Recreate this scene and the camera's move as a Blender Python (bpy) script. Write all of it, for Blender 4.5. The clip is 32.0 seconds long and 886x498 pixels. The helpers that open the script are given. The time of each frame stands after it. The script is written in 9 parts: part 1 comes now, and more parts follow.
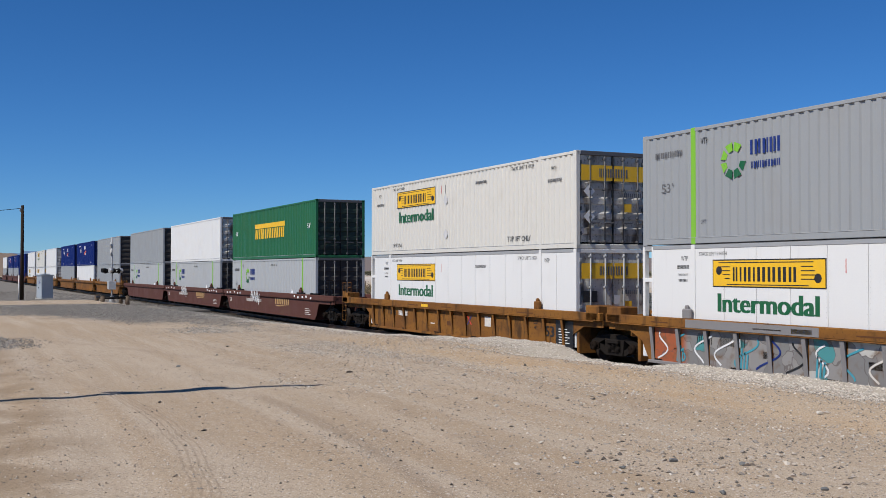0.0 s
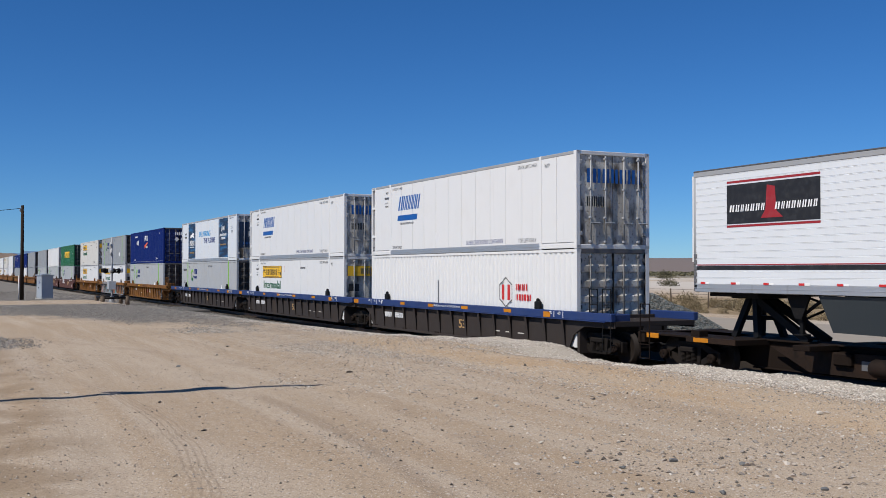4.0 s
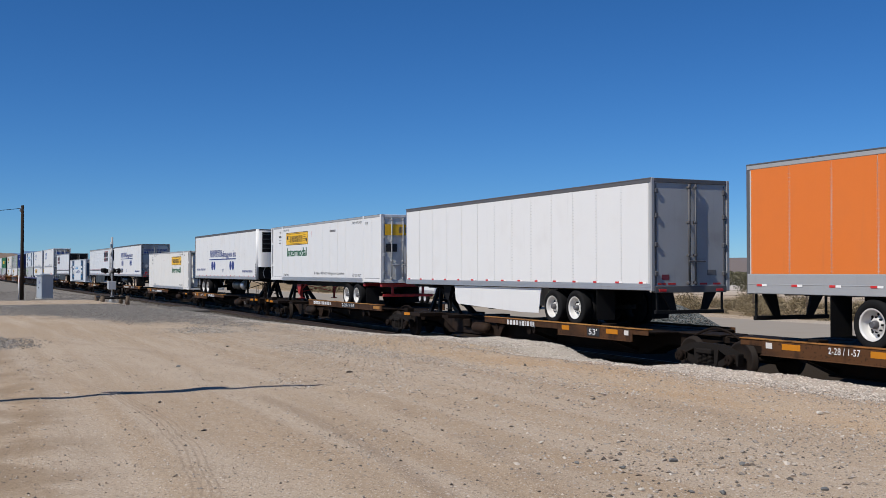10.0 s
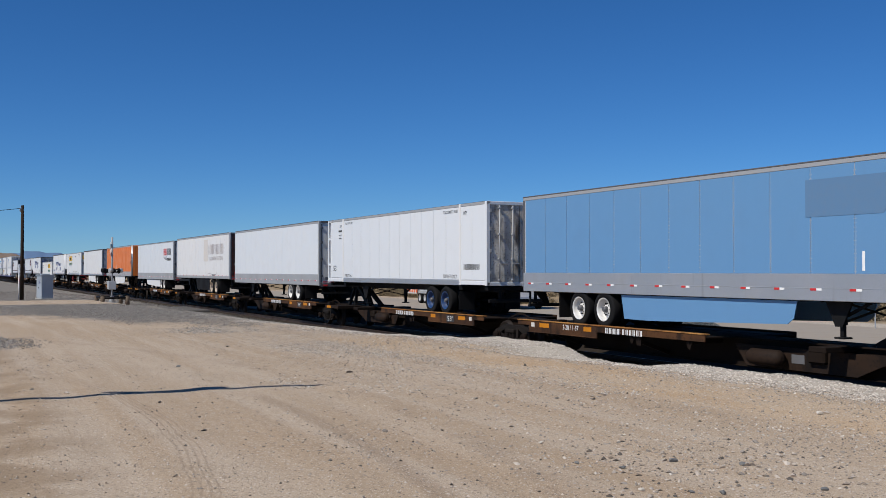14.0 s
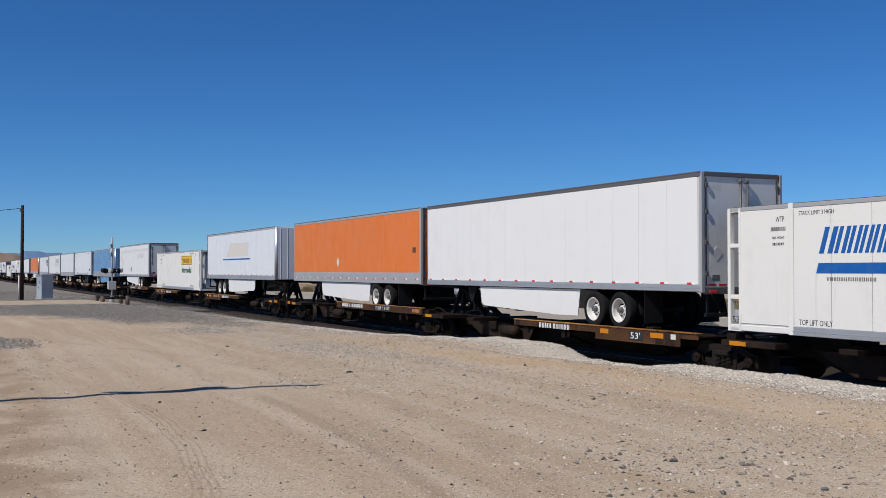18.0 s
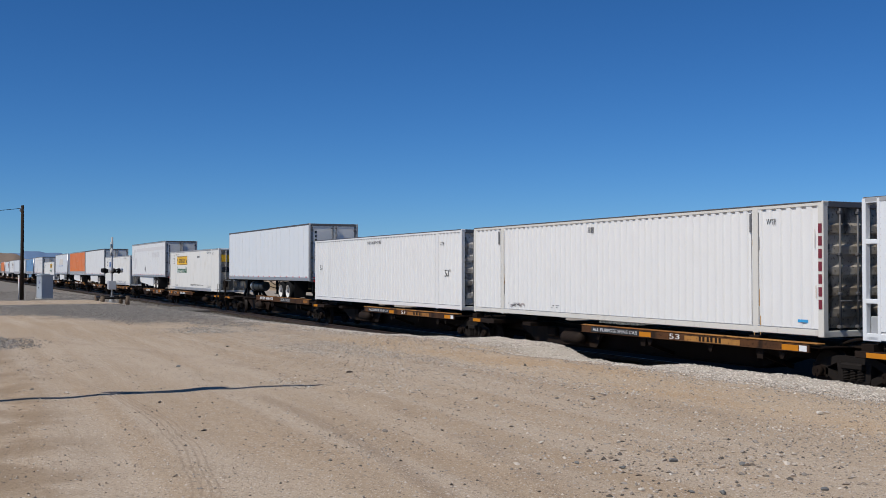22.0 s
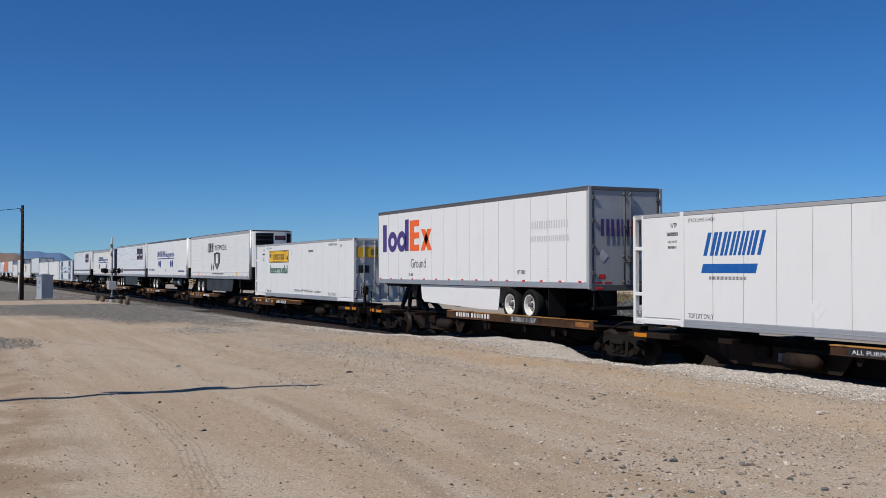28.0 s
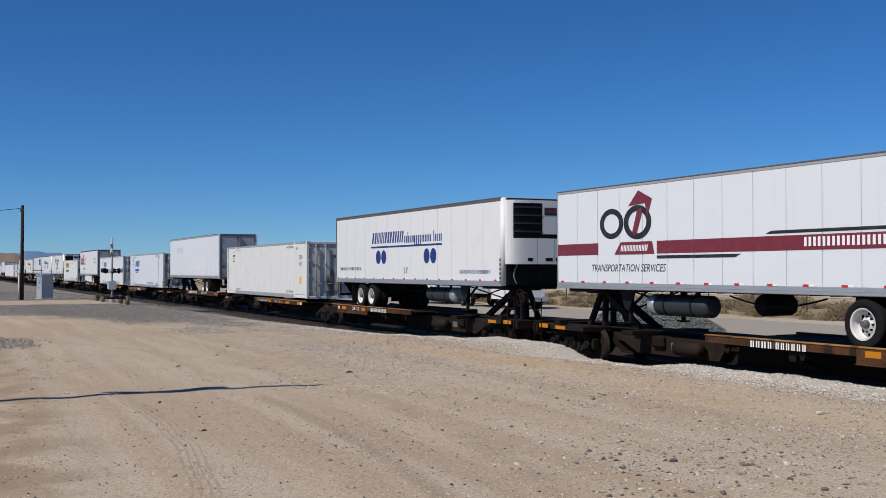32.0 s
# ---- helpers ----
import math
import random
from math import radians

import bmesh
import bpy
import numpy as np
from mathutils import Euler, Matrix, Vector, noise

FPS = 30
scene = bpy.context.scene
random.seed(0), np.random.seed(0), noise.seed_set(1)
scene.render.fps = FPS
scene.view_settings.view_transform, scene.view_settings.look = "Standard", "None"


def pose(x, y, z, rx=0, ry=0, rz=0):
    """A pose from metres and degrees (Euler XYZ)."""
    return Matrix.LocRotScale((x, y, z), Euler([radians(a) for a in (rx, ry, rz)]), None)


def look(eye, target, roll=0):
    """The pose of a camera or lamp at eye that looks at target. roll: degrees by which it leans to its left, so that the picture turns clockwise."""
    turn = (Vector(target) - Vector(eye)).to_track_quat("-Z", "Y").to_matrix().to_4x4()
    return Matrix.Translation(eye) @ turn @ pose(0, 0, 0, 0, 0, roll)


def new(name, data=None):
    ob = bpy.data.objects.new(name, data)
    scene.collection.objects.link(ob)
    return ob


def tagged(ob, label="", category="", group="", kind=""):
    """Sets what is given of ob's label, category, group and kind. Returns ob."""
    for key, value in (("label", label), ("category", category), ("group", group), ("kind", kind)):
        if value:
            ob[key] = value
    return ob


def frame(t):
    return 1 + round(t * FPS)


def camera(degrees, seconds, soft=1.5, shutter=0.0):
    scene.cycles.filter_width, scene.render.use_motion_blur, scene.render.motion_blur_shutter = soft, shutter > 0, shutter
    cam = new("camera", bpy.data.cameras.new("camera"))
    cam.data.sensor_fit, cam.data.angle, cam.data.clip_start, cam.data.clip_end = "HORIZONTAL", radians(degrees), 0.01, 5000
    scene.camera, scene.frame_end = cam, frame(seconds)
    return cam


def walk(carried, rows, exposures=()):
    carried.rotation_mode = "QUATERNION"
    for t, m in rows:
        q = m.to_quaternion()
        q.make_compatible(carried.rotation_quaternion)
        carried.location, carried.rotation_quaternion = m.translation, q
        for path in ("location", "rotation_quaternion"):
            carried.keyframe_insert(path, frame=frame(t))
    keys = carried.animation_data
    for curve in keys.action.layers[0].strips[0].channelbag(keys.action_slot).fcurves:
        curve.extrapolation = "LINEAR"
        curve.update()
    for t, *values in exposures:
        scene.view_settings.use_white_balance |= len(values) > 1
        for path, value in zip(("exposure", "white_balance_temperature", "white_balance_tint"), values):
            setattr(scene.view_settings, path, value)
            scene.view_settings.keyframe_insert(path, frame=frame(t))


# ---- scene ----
# ---- camera ----
EYE_Z = 2.6                 # eye above the rail tops
TRACK_Y = 18.245            # middle of the track; it runs along x
cam = camera(45.21, 32.0, soft=0.5)
# the clip's camera sets its own exposure
EXPOSURE = ((0.0, 0.02), (1.0, 0.06), (2.0, 0.13), (3.0, -0.02), (5.5, 0.03), (7.0, -0.04), (10.0, -0.03), (11.0, 0.06), (12.0, -0.02), (13.0, -0.1), (14.0, -0.07), (15.0, -0.01), (18.0, -0.03), (19.0, -0.12), (20.0, -0.15), (22.0, -0.13), (24.0, -0.1), (27.0, -0.09), (29.0, -0.15), (31.0, -0.1), (32.0, -0.07))
CAM_POSE = pose(0, 0, EYE_Z, 90 + 1.174, 0.0, 64.446)
walk(cam, [(0.0, CAM_POSE), (32.0, CAM_POSE)], exposures=EXPOSURE)


def run(t):
    """How far the train has gone at t seconds, counted from 16 s."""
    return 25.35 * (t - 16) + 0.0049 * (t - 16) ** 2


# ---- world and sun ----
SUN_DIR = Vector((0.2, -1.0, 1.13)).normalized()
SUN_EL = math.asin(SUN_DIR.z)
world = bpy.data.worlds.new("desert_sky")
scene.world = world
world.use_nodes = True
wn = world.node_tree.nodes
sky = wn.new("ShaderNodeTexSky")
sky.sky_type = "NISHITA"
sky.sun_disc = False
sky.sun_elevation = SUN_EL
sky.sun_rotation = math.atan2(SUN_DIR.x, SUN_DIR.y)
sky.altitude = 2800
sky.air_density = 1.0
sky.dust_density = 0.0
sky.ozone_density = 3.5
wn["Background"].inputs["Strength"].default_value = 0.091
deep = wn.new("ShaderNodeHueSaturation")
deep.inputs["Hue"].default_value = 0.5
deep.inputs["Saturation"].default_value = 1.085
clear = wn.new("ShaderNodeMix")
clear.data_type, clear.blend_type = "RGBA", "MULTIPLY"
clear.inputs["Factor"].default_value = 1.0
clear.inputs[7].default_value = (0.495, 0.725, 1.0, 1.0)      # very dry, clear desert air
world.node_tree.links.new(sky.outputs["Color"], clear.inputs[6])
world.node_tree.links.new(clear.outputs[2], deep.inputs["Color"])
world.node_tree.links.new(deep.outputs["Color"], wn["Background"].inputs["Color"])
sun = new("sun", bpy.data.lights.new("sun", "SUN"))
sun.data.energy = 4.4
sun.data.angle = radians(0.53)
sun.data.color = (1.0, 0.95, 0.875)
sun.matrix_basis = look((0, 0, 60), Vector((0, 0, 60)) - SUN_DIR)


# ---- materials ----
def nodes_of(name):
    m = bpy.data.materials.new(name)
    m.use_nodes = True
    t = m.node_tree
    return m, t, t.nodes, t.links, t.nodes["Principled BSDF"]


def mixer(t, a, b, fac, mode="MIX"):
    n = t.nodes.new("ShaderNodeMix")
    n.data_type, n.blend_type = "RGBA", mode
    for socket, v in ((n.inputs["Factor"], fac), (n.inputs[6], a), (n.inputs[7], b)):
        if isinstance(v, bpy.types.NodeSocket):
            t.links.new(v, socket)
        else:
            socket.default_value = v
    return n.outputs[2]


def noise_of(t, coord, scale, detail=4.0, stretch=(1, 1, 1), w=None):
    mp = t.nodes.new("ShaderNodeMapping")
    mp.inputs["Scale"].default_value = stretch
    t.links.new(coord, mp.inputs["Vector"])
    n = t.nodes.new("ShaderNodeTexNoise")
    n.noise_dimensions = "4D" if w else "3D"
    n.inputs["Scale"].default_value = scale
    n.inputs["Detail"].default_value = detail
    t.links.new(mp.outputs[0], n.inputs["Vector"])
    if w:
        t.links.new(w, n.inputs["W"])
    return n.outputs["Fac"]


def ramp_of(t, fac, lo, hi, a=0.0, b=1.0):
    n = t.nodes.new("ShaderNodeMapRange")
    n.interpolation_type = "SMOOTHSTEP"
    for k, v in (("From Min", lo), ("From Max", hi), ("To Min", a), ("To Max", b)):
        n.inputs[k].default_value = v
    t.links.new(fac, n.inputs["Value"])
    return n.outputs["Result"]


def c4(c):
    return (c[0], c[1], c[2], 1.0)


def bump_of(t, fac, strength, dist, bsdf):
    n = t.nodes.new("ShaderNodeBump")
    n.inputs["Strength"].default_value = strength
    n.inputs["Distance"].default_value = dist
    t.links.new(fac, n.inputs["Height"])
    t.links.new(n.outputs[0], bsdf.inputs["Normal"])


def paint(name, col, rough=0.45, metal=0.0, dirt=0.25, dirt_col=(0.16, 0.12, 0.085), streak=0.3, bump=0.15):
    """Painted or bare sheet with soft blotches, run-down streaks and small dents."""
    m, t, n, l, b = nodes_of(name)
    tc = n.new("ShaderNodeTexCoord")
    info = n.new("ShaderNodeObjectInfo")
    w = n.new("ShaderNodeMath")
    w.operation = "MULTIPLY"
    w.inputs[1].default_value = 40.0
    l.new(info.outputs["Random"], w.inputs[0])
    big = noise_of(t, tc.outputs["Object"], 0.9, 5, (1, 1, 1), w.outputs[0])
    run_down = noise_of(t, tc.outputs["Object"], 2.2, 4, (3, 3, 0.22), w.outputs[0])
    fine = noise_of(t, tc.outputs["Object"], 28, 3)
    c = mixer(t, c4(col), c4(dirt_col), ramp_of(t, big, 0.5, 0.85, 0, dirt))
    c = mixer(t, c, c4(dirt_col), ramp_of(t, run_down, 0.58, 0.85, 0, streak))
    c = mixer(t, c, c4([v * 0.9 for v in col]), ramp_of(t, fine, 0.45, 0.75, 0, 0.35))
    l.new(c, b.inputs["Base Color"])
    l.new(ramp_of(t, big, 0.3, 0.8, rough - 0.06, min(1, rough + 0.22)), b.inputs["Roughness"])
    b.inputs["Metallic"].default_value = metal
    b.inputs["Specular IOR Level"].default_value = 0.12 if rough >= 0.6 else 0.45
    bump_of(t, big, bump, 0.02, b)
    return m


def flat_paint(name, col, rough=0.5):
    """Lettering and decals: thin vinyl with slight fading."""
    m, t, n, l, b = nodes_of(name)
    tc = n.new("ShaderNodeTexCoord")
    f = noise_of(t, tc.outputs["Object"], 6, 4)
    l.new(mixer(t, c4(col), c4([v * 0.85 + 0.03 for v in col]), ramp_of(t, f, 0.4, 0.75, 0, 0.6)), b.inputs["Base Color"])
    b.inputs["Roughness"].default_value = rough
    return m


def printed_panel(name, flip):
    """Dark blue picture print with light streaks, running out to white at one end."""
    m, t, n, l, b = nodes_of(name)
    tc = n.new("ShaderNodeTexCoord")
    sep = n.new("ShaderNodeSeparateXYZ")
    l.new(tc.outputs["Generated"], sep.inputs[0])
    streak = noise_of(t, tc.outputs["Object"], 1.3, 3, (0.5, 1, 3.2))
    c = mixer(t, c4((0.004, 0.016, 0.045)), c4((0.01, 0.10, 0.24)), ramp_of(t, streak, 0.45, 0.7))
    c = mixer(t, c, c4((0.05, 0.22, 0.40)), ramp_of(t, noise_of(t, tc.outputs["Object"], 2.0, 3, (0.4, 1, 5)), 0.6, 0.75, 0, 0.7))
    c = mixer(t, c, c4((0.67, 0.70, 0.735)), ramp_of(t, sep.outputs["X"], 0.0, 0.22, 1.0, 0.0) if flip else ramp_of(t, sep.outputs["X"], 0.86, 1.0))
    l.new(c, b.inputs["Base Color"])
    b.inputs["Roughness"].default_value = 0.45
    return m


WHITE = (0.69, 0.69, 0.68)
M = {}
M["white"] = paint("white_trailer_paint", WHITE, 0.4, dirt=0.1, streak=0.12)
M["cream"] = paint("aged_white_paint", (0.68, 0.67, 0.635), 0.5, dirt=0.2, streak=0.3)
M["ivory"] = paint("ivory_container_paint", (0.60, 0.585, 0.54), 0.5, dirt=0.15, streak=0.3)
M["bluewhite"] = paint("cool_white_paint", (0.66, 0.685, 0.705), 0.35, dirt=0.08, streak=0.1)
M["steelgrey"] = paint("grey_container_paint", (0.285, 0.30, 0.312), 0.5, dirt=0.15, streak=0.25)
M["palegrey"] = paint("pale_grey_container_paint", (0.39, 0.405, 0.415), 0.5, dirt=0.12, streak=0.2)
M["navy"] = paint("blue_container_paint", (0.005, 0.019, 0.13), 0.62, dirt=0.1, streak=0.15, dirt_col=(0.02, 0.03, 0.08))
M["green"] = paint("green_container_paint", (0.012, 0.12, 0.045), 0.45, dirt=0.12, streak=0.15, dirt_col=(0.04, 0.06, 0.03))
M["orange"] = paint("orange_trailer_paint", (0.66, 0.165, 0.024), 0.42, dirt=0.12, streak=0.2)
M["skyblue"] = paint("light_blue_trailer_paint", (0.115, 0.26, 0.46), 0.4, dirt=0.15, streak=0.2, dirt_col=(0.1, 0.18, 0.3))
M["alu"] = paint("bare_aluminium", (0.55, 0.56, 0.57), 0.38, 0.75, dirt=0.25, streak=0.3)
M["greyrail"] = paint("grey_rail_paint", (0.33, 0.34, 0.35), 0.5, 0.1, dirt=0.2, streak=0.2)
M["darkrail"] = paint("dark_top_rail", (0.10, 0.10, 0.105), 0.5, 0.1, dirt=0.2, streak=0.2)
M["seam"] = paint("seam_backing", (0.5, 0.5, 0.5), 0.6, dirt=0.3)
M["doorlight"] = paint("plain_white_door", (0.64, 0.64, 0.62), 0.5, dirt=0.45, streak=0.4, dirt_col=(0.2, 0.17, 0.15))
M["doorsteel"] = paint("dull_stainless_door", (0.36, 0.37, 0.385), 0.32, 0.8, dirt=0.8, streak=1.0, dirt_col=(0.05, 0.042, 0.036))
# doordim, doorgreen and doorslate are darker than the walls they close, blotched with dirt
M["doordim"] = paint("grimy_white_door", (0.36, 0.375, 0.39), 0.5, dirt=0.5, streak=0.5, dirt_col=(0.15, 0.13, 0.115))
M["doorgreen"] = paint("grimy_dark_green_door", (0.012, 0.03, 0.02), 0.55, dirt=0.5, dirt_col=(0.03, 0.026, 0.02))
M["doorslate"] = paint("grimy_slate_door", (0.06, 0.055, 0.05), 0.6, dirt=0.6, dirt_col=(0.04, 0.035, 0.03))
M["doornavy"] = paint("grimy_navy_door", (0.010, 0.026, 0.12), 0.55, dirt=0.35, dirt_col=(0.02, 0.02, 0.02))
M["black"] = paint("black_steel", (0.009, 0.009, 0.0095), 0.6, 0.0, dirt=0.3, dirt_col=(0.03, 0.023, 0.018))
M["rubber"] = paint("tyre_rubber", (0.011, 0.011, 0.0115), 0.85, dirt=0.4, dirt_col=(0.035, 0.03, 0.026))
M["rimblue"] = paint("dark_blue_wheel_rim", (0.012, 0.045, 0.14), 0.45, dirt=0.5, dirt_col=(0.06, 0.05, 0.045), streak=0.4)
M["rimwhite"] = paint("white_wheel_rim", (0.66, 0.65, 0.62), 0.4, 0.1, dirt=0.75, dirt_col=(0.16, 0.085, 0.04), streak=0.5)
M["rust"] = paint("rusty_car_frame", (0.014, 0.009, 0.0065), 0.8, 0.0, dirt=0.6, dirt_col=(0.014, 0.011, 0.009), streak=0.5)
M["brown"] = paint("brown_car_paint", (0.11, 0.047, 0.02), 0.65, 0.0, dirt=0.5, dirt_col=(0.045, 0.028, 0.018), streak=0.5)
def weathered(name, fresh, worn, dark):
    """Old paint on a sill: sun-bleached ground, rubbed and rusted patches, black grease runs."""
    m, t, n, l, b = nodes_of(name)
    tc = n.new("ShaderNodeTexCoord")
    info = n.new("ShaderNodeObjectInfo")
    w = n.new("ShaderNodeMath")
    w.operation = "MULTIPLY"
    w.inputs[1].default_value = 40.0
    l.new(info.outputs["Random"], w.inputs[0])
    obj = tc.outputs["Object"]
    c = mixer(t, c4(fresh), c4(worn), ramp_of(t, noise_of(t, obj, 0.8, 5, (0.6, 1, 2), w.outputs[0]), 0.4, 0.6))
    c = mixer(t, c, c4(dark), ramp_of(t, noise_of(t, obj, 2.6, 5, (1, 1, 0.35), w.outputs[0]), 0.5, 0.68, 0, 0.9))
    c = mixer(t, c, c4(dark), ramp_of(t, noise_of(t, obj, 14, 4), 0.55, 0.7, 0, 0.6))
    l.new(c, b.inputs["Base Color"])
    b.inputs["Roughness"].default_value = 0.75
    b.inputs["Specular IOR Level"].default_value = 0.15
    bump_of(t, noise_of(t, obj, 9, 4), 0.2, 0.01, b)
    return m


# white door with brown grime; its dark patches also stand for shadows
M["doorgrey"] = weathered("weathered_white_door", (0.64, 0.62, 0.57), (0.47, 0.44, 0.385), (0.075, 0.053, 0.035))
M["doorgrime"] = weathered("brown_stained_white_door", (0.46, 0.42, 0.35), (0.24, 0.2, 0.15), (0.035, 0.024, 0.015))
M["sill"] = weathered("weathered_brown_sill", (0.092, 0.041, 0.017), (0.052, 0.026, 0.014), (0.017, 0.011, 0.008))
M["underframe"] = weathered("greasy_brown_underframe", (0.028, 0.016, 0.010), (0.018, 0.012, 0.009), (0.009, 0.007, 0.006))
M["silledge"] = weathered("rubbed_sunlit_sill_edge", (0.36, 0.175, 0.05), (0.24, 0.10, 0.028), (0.06, 0.032, 0.016))
M["ochre"] = weathered("weathered_ochre_well_car", (0.225, 0.098, 0.022), (0.165, 0.07, 0.02), (0.055, 0.03, 0.015))
M["yellow"] = paint("faded_yellow_paint", (0.50, 0.185, 0.014), 0.6, dirt=0.6, dirt_col=(0.12, 0.055, 0.02), streak=0.6)
M["oxide"] = paint("red_oxide_well_car_paint", (0.10, 0.042, 0.033), 0.65, dirt=0.4, streak=0.4)
M["carblue"] = paint("blue_well_car_paint", (0.014, 0.035, 0.13), 0.5, dirt=0.35, streak=0.3, dirt_col=(0.03, 0.03, 0.035))
M["carblack"] = paint("grimy_black_well_car_paint", (0.04, 0.033, 0.03), 0.65, dirt=0.4, streak=0.4, dirt_col=(0.07, 0.045, 0.03))
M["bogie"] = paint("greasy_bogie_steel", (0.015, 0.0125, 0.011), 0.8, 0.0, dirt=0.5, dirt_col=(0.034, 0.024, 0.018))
M["wheel"] = paint("wheel_steel", (0.02, 0.0155, 0.013), 0.6, 0.0, dirt=0.5, dirt_col=(0.035, 0.024, 0.017))
M["graff"] = paint("grey_sprayed_paint", (0.21, 0.2, 0.2), 0.5, dirt=0.3)
def graffiti():
    """Layers of sprayed letters: bent fields of grey, teal, orange and white with dark rims."""
    m, t, n, l, b = nodes_of("sprayed_graffiti")
    tc = n.new("ShaderNodeTexCoord")
    bend = n.new("ShaderNodeTexNoise")
    bend.inputs["Scale"].default_value = 1.6
    l.new(tc.outputs["Object"], bend.inputs["Vector"])
    moved = mixer(t, tc.outputs["Object"], bend.outputs["Color"], 0.45)
    v = n.new("ShaderNodeTexVoronoi")
    v.inputs["Scale"].default_value = 3.2
    l.new(moved, v.inputs["Vector"])
    e = n.new("ShaderNodeTexVoronoi")
    e.feature = "DISTANCE_TO_EDGE"
    e.inputs["Scale"].default_value = 3.2
    l.new(moved, e.inputs["Vector"])
    pick = n.new("ShaderNodeSeparateColor")
    l.new(v.outputs["Color"], pick.inputs[0])
    at = n.new("ShaderNodeSeparateXYZ")
    l.new(tc.outputs["Object"], at.inputs[0])
    c = mixer(t, c4((0.19, 0.185, 0.18)), c4((0.25, 0.24, 0.23)), ramp_of(t, pick.outputs[0], 0.5, 0.52))
    c = mixer(t, c, c4((0.33, 0.085, 0.03)), ramp_of(t, at.outputs["X"], 2.0, 1.7))
    c = mixer(t, c, c4((0.33, 0.085, 0.03)), ramp_of(t, at.outputs["X"], 8.9, 9.3))
    c = mixer(t, c, c4((0.06, 0.24, 0.25)), ramp_of(t, pick.outputs[1], 0.86, 0.88))
    c = mixer(t, c, c4((0.45, 0.44, 0.41)), ramp_of(t, pick.outputs[2], 0.93, 0.95))
    c = mixer(t, c, c4((0.09, 0.07, 0.065)), ramp_of(t, e.outputs["Distance"], 0.02, 0.01, 0, 0.7))
    c = mixer(t, c, c4((0.14, 0.075, 0.035)), ramp_of(t, noise_of(t, tc.outputs["Object"], 3.0, 5), 0.5, 0.72, 0, 0.8))
    l.new(c, b.inputs["Base Color"])
    b.inputs["Roughness"].default_value = 0.55
    return m


M["graffiti"] = graffiti()
M["skirtdark"] = paint("dark_slate_skirt", (0.022, 0.027, 0.029), 0.5, dirt=0.2, dirt_col=(0.05, 0.045, 0.04))
M["rimrust"] = paint("rusty_wheel_rim", (0.50, 0.42, 0.33), 0.6, dirt=0.9, dirt_col=(0.20, 0.085, 0.03), streak=0.8)
M["redsteel"] = paint("red_steel_paint", (0.34, 0.02, 0.018), 0.5, dirt=0.4)
M["print_l"] = printed_panel("blue_picture_print", True)
M["print_r"] = printed_panel("blue_picture_print_end", False)
M["lime"] = flat_paint("lime_green_band", (0.19, 0.46, 0.03))
for key, col in dict(d_black=(0.012, 0.012, 0.013), d_white=(0.82, 0.82, 0.81), d_yellow=(0.80, 0.46, 0.012), d_green=(0.004, 0.10, 0.035),
                     d_blue=(0.006, 0.025, 0.17), d_mblue=(0.0, 0.085, 0.33), d_cyan=(0.03, 0.30, 0.60), d_navy=(0.004, 0.022, 0.062), d_red=(0.55, 0.02, 0.02),
                     d_maroon=(0.16, 0.016, 0.03), d_purple=(0.055, 0.03, 0.17), d_orange=(0.78, 0.115, 0.01), d_tan=(0.62, 0.58, 0.53), d_grey=(0.52, 0.52, 0.53),
                     d_dgrey=(0.12, 0.12, 0.125), d_teal=(0.05, 0.28, 0.36), d_patch=(0.10, 0.20, 0.34), d_pale=(0.70, 0.70, 0.70), d_crimson=(0.30, 0.015, 0.02), d_shade=(0.615, 0.60, 0.595), d_ghost=(0.36, 0.315, 0.305), d_gold=(0.42, 0.25, 0.09)).items():
    M[key] = flat_paint("decal_" + key[2:], col)


# ---- building helpers ----
def quadbox(bm, x0, x1, y0, y1, z0, z1):
    v = [bm.verts.new((x, y, z)) for x in (x0, x1) for y in (y0, y1) for z in (z0, z1)]
    for q in ((0, 1, 3, 2), (4, 6, 7, 5), (0, 4, 5, 1), (2, 3, 7, 6), (0, 2, 6, 4), (1, 5, 7, 3)):
        bm.faces.new([v[i] for i in q])


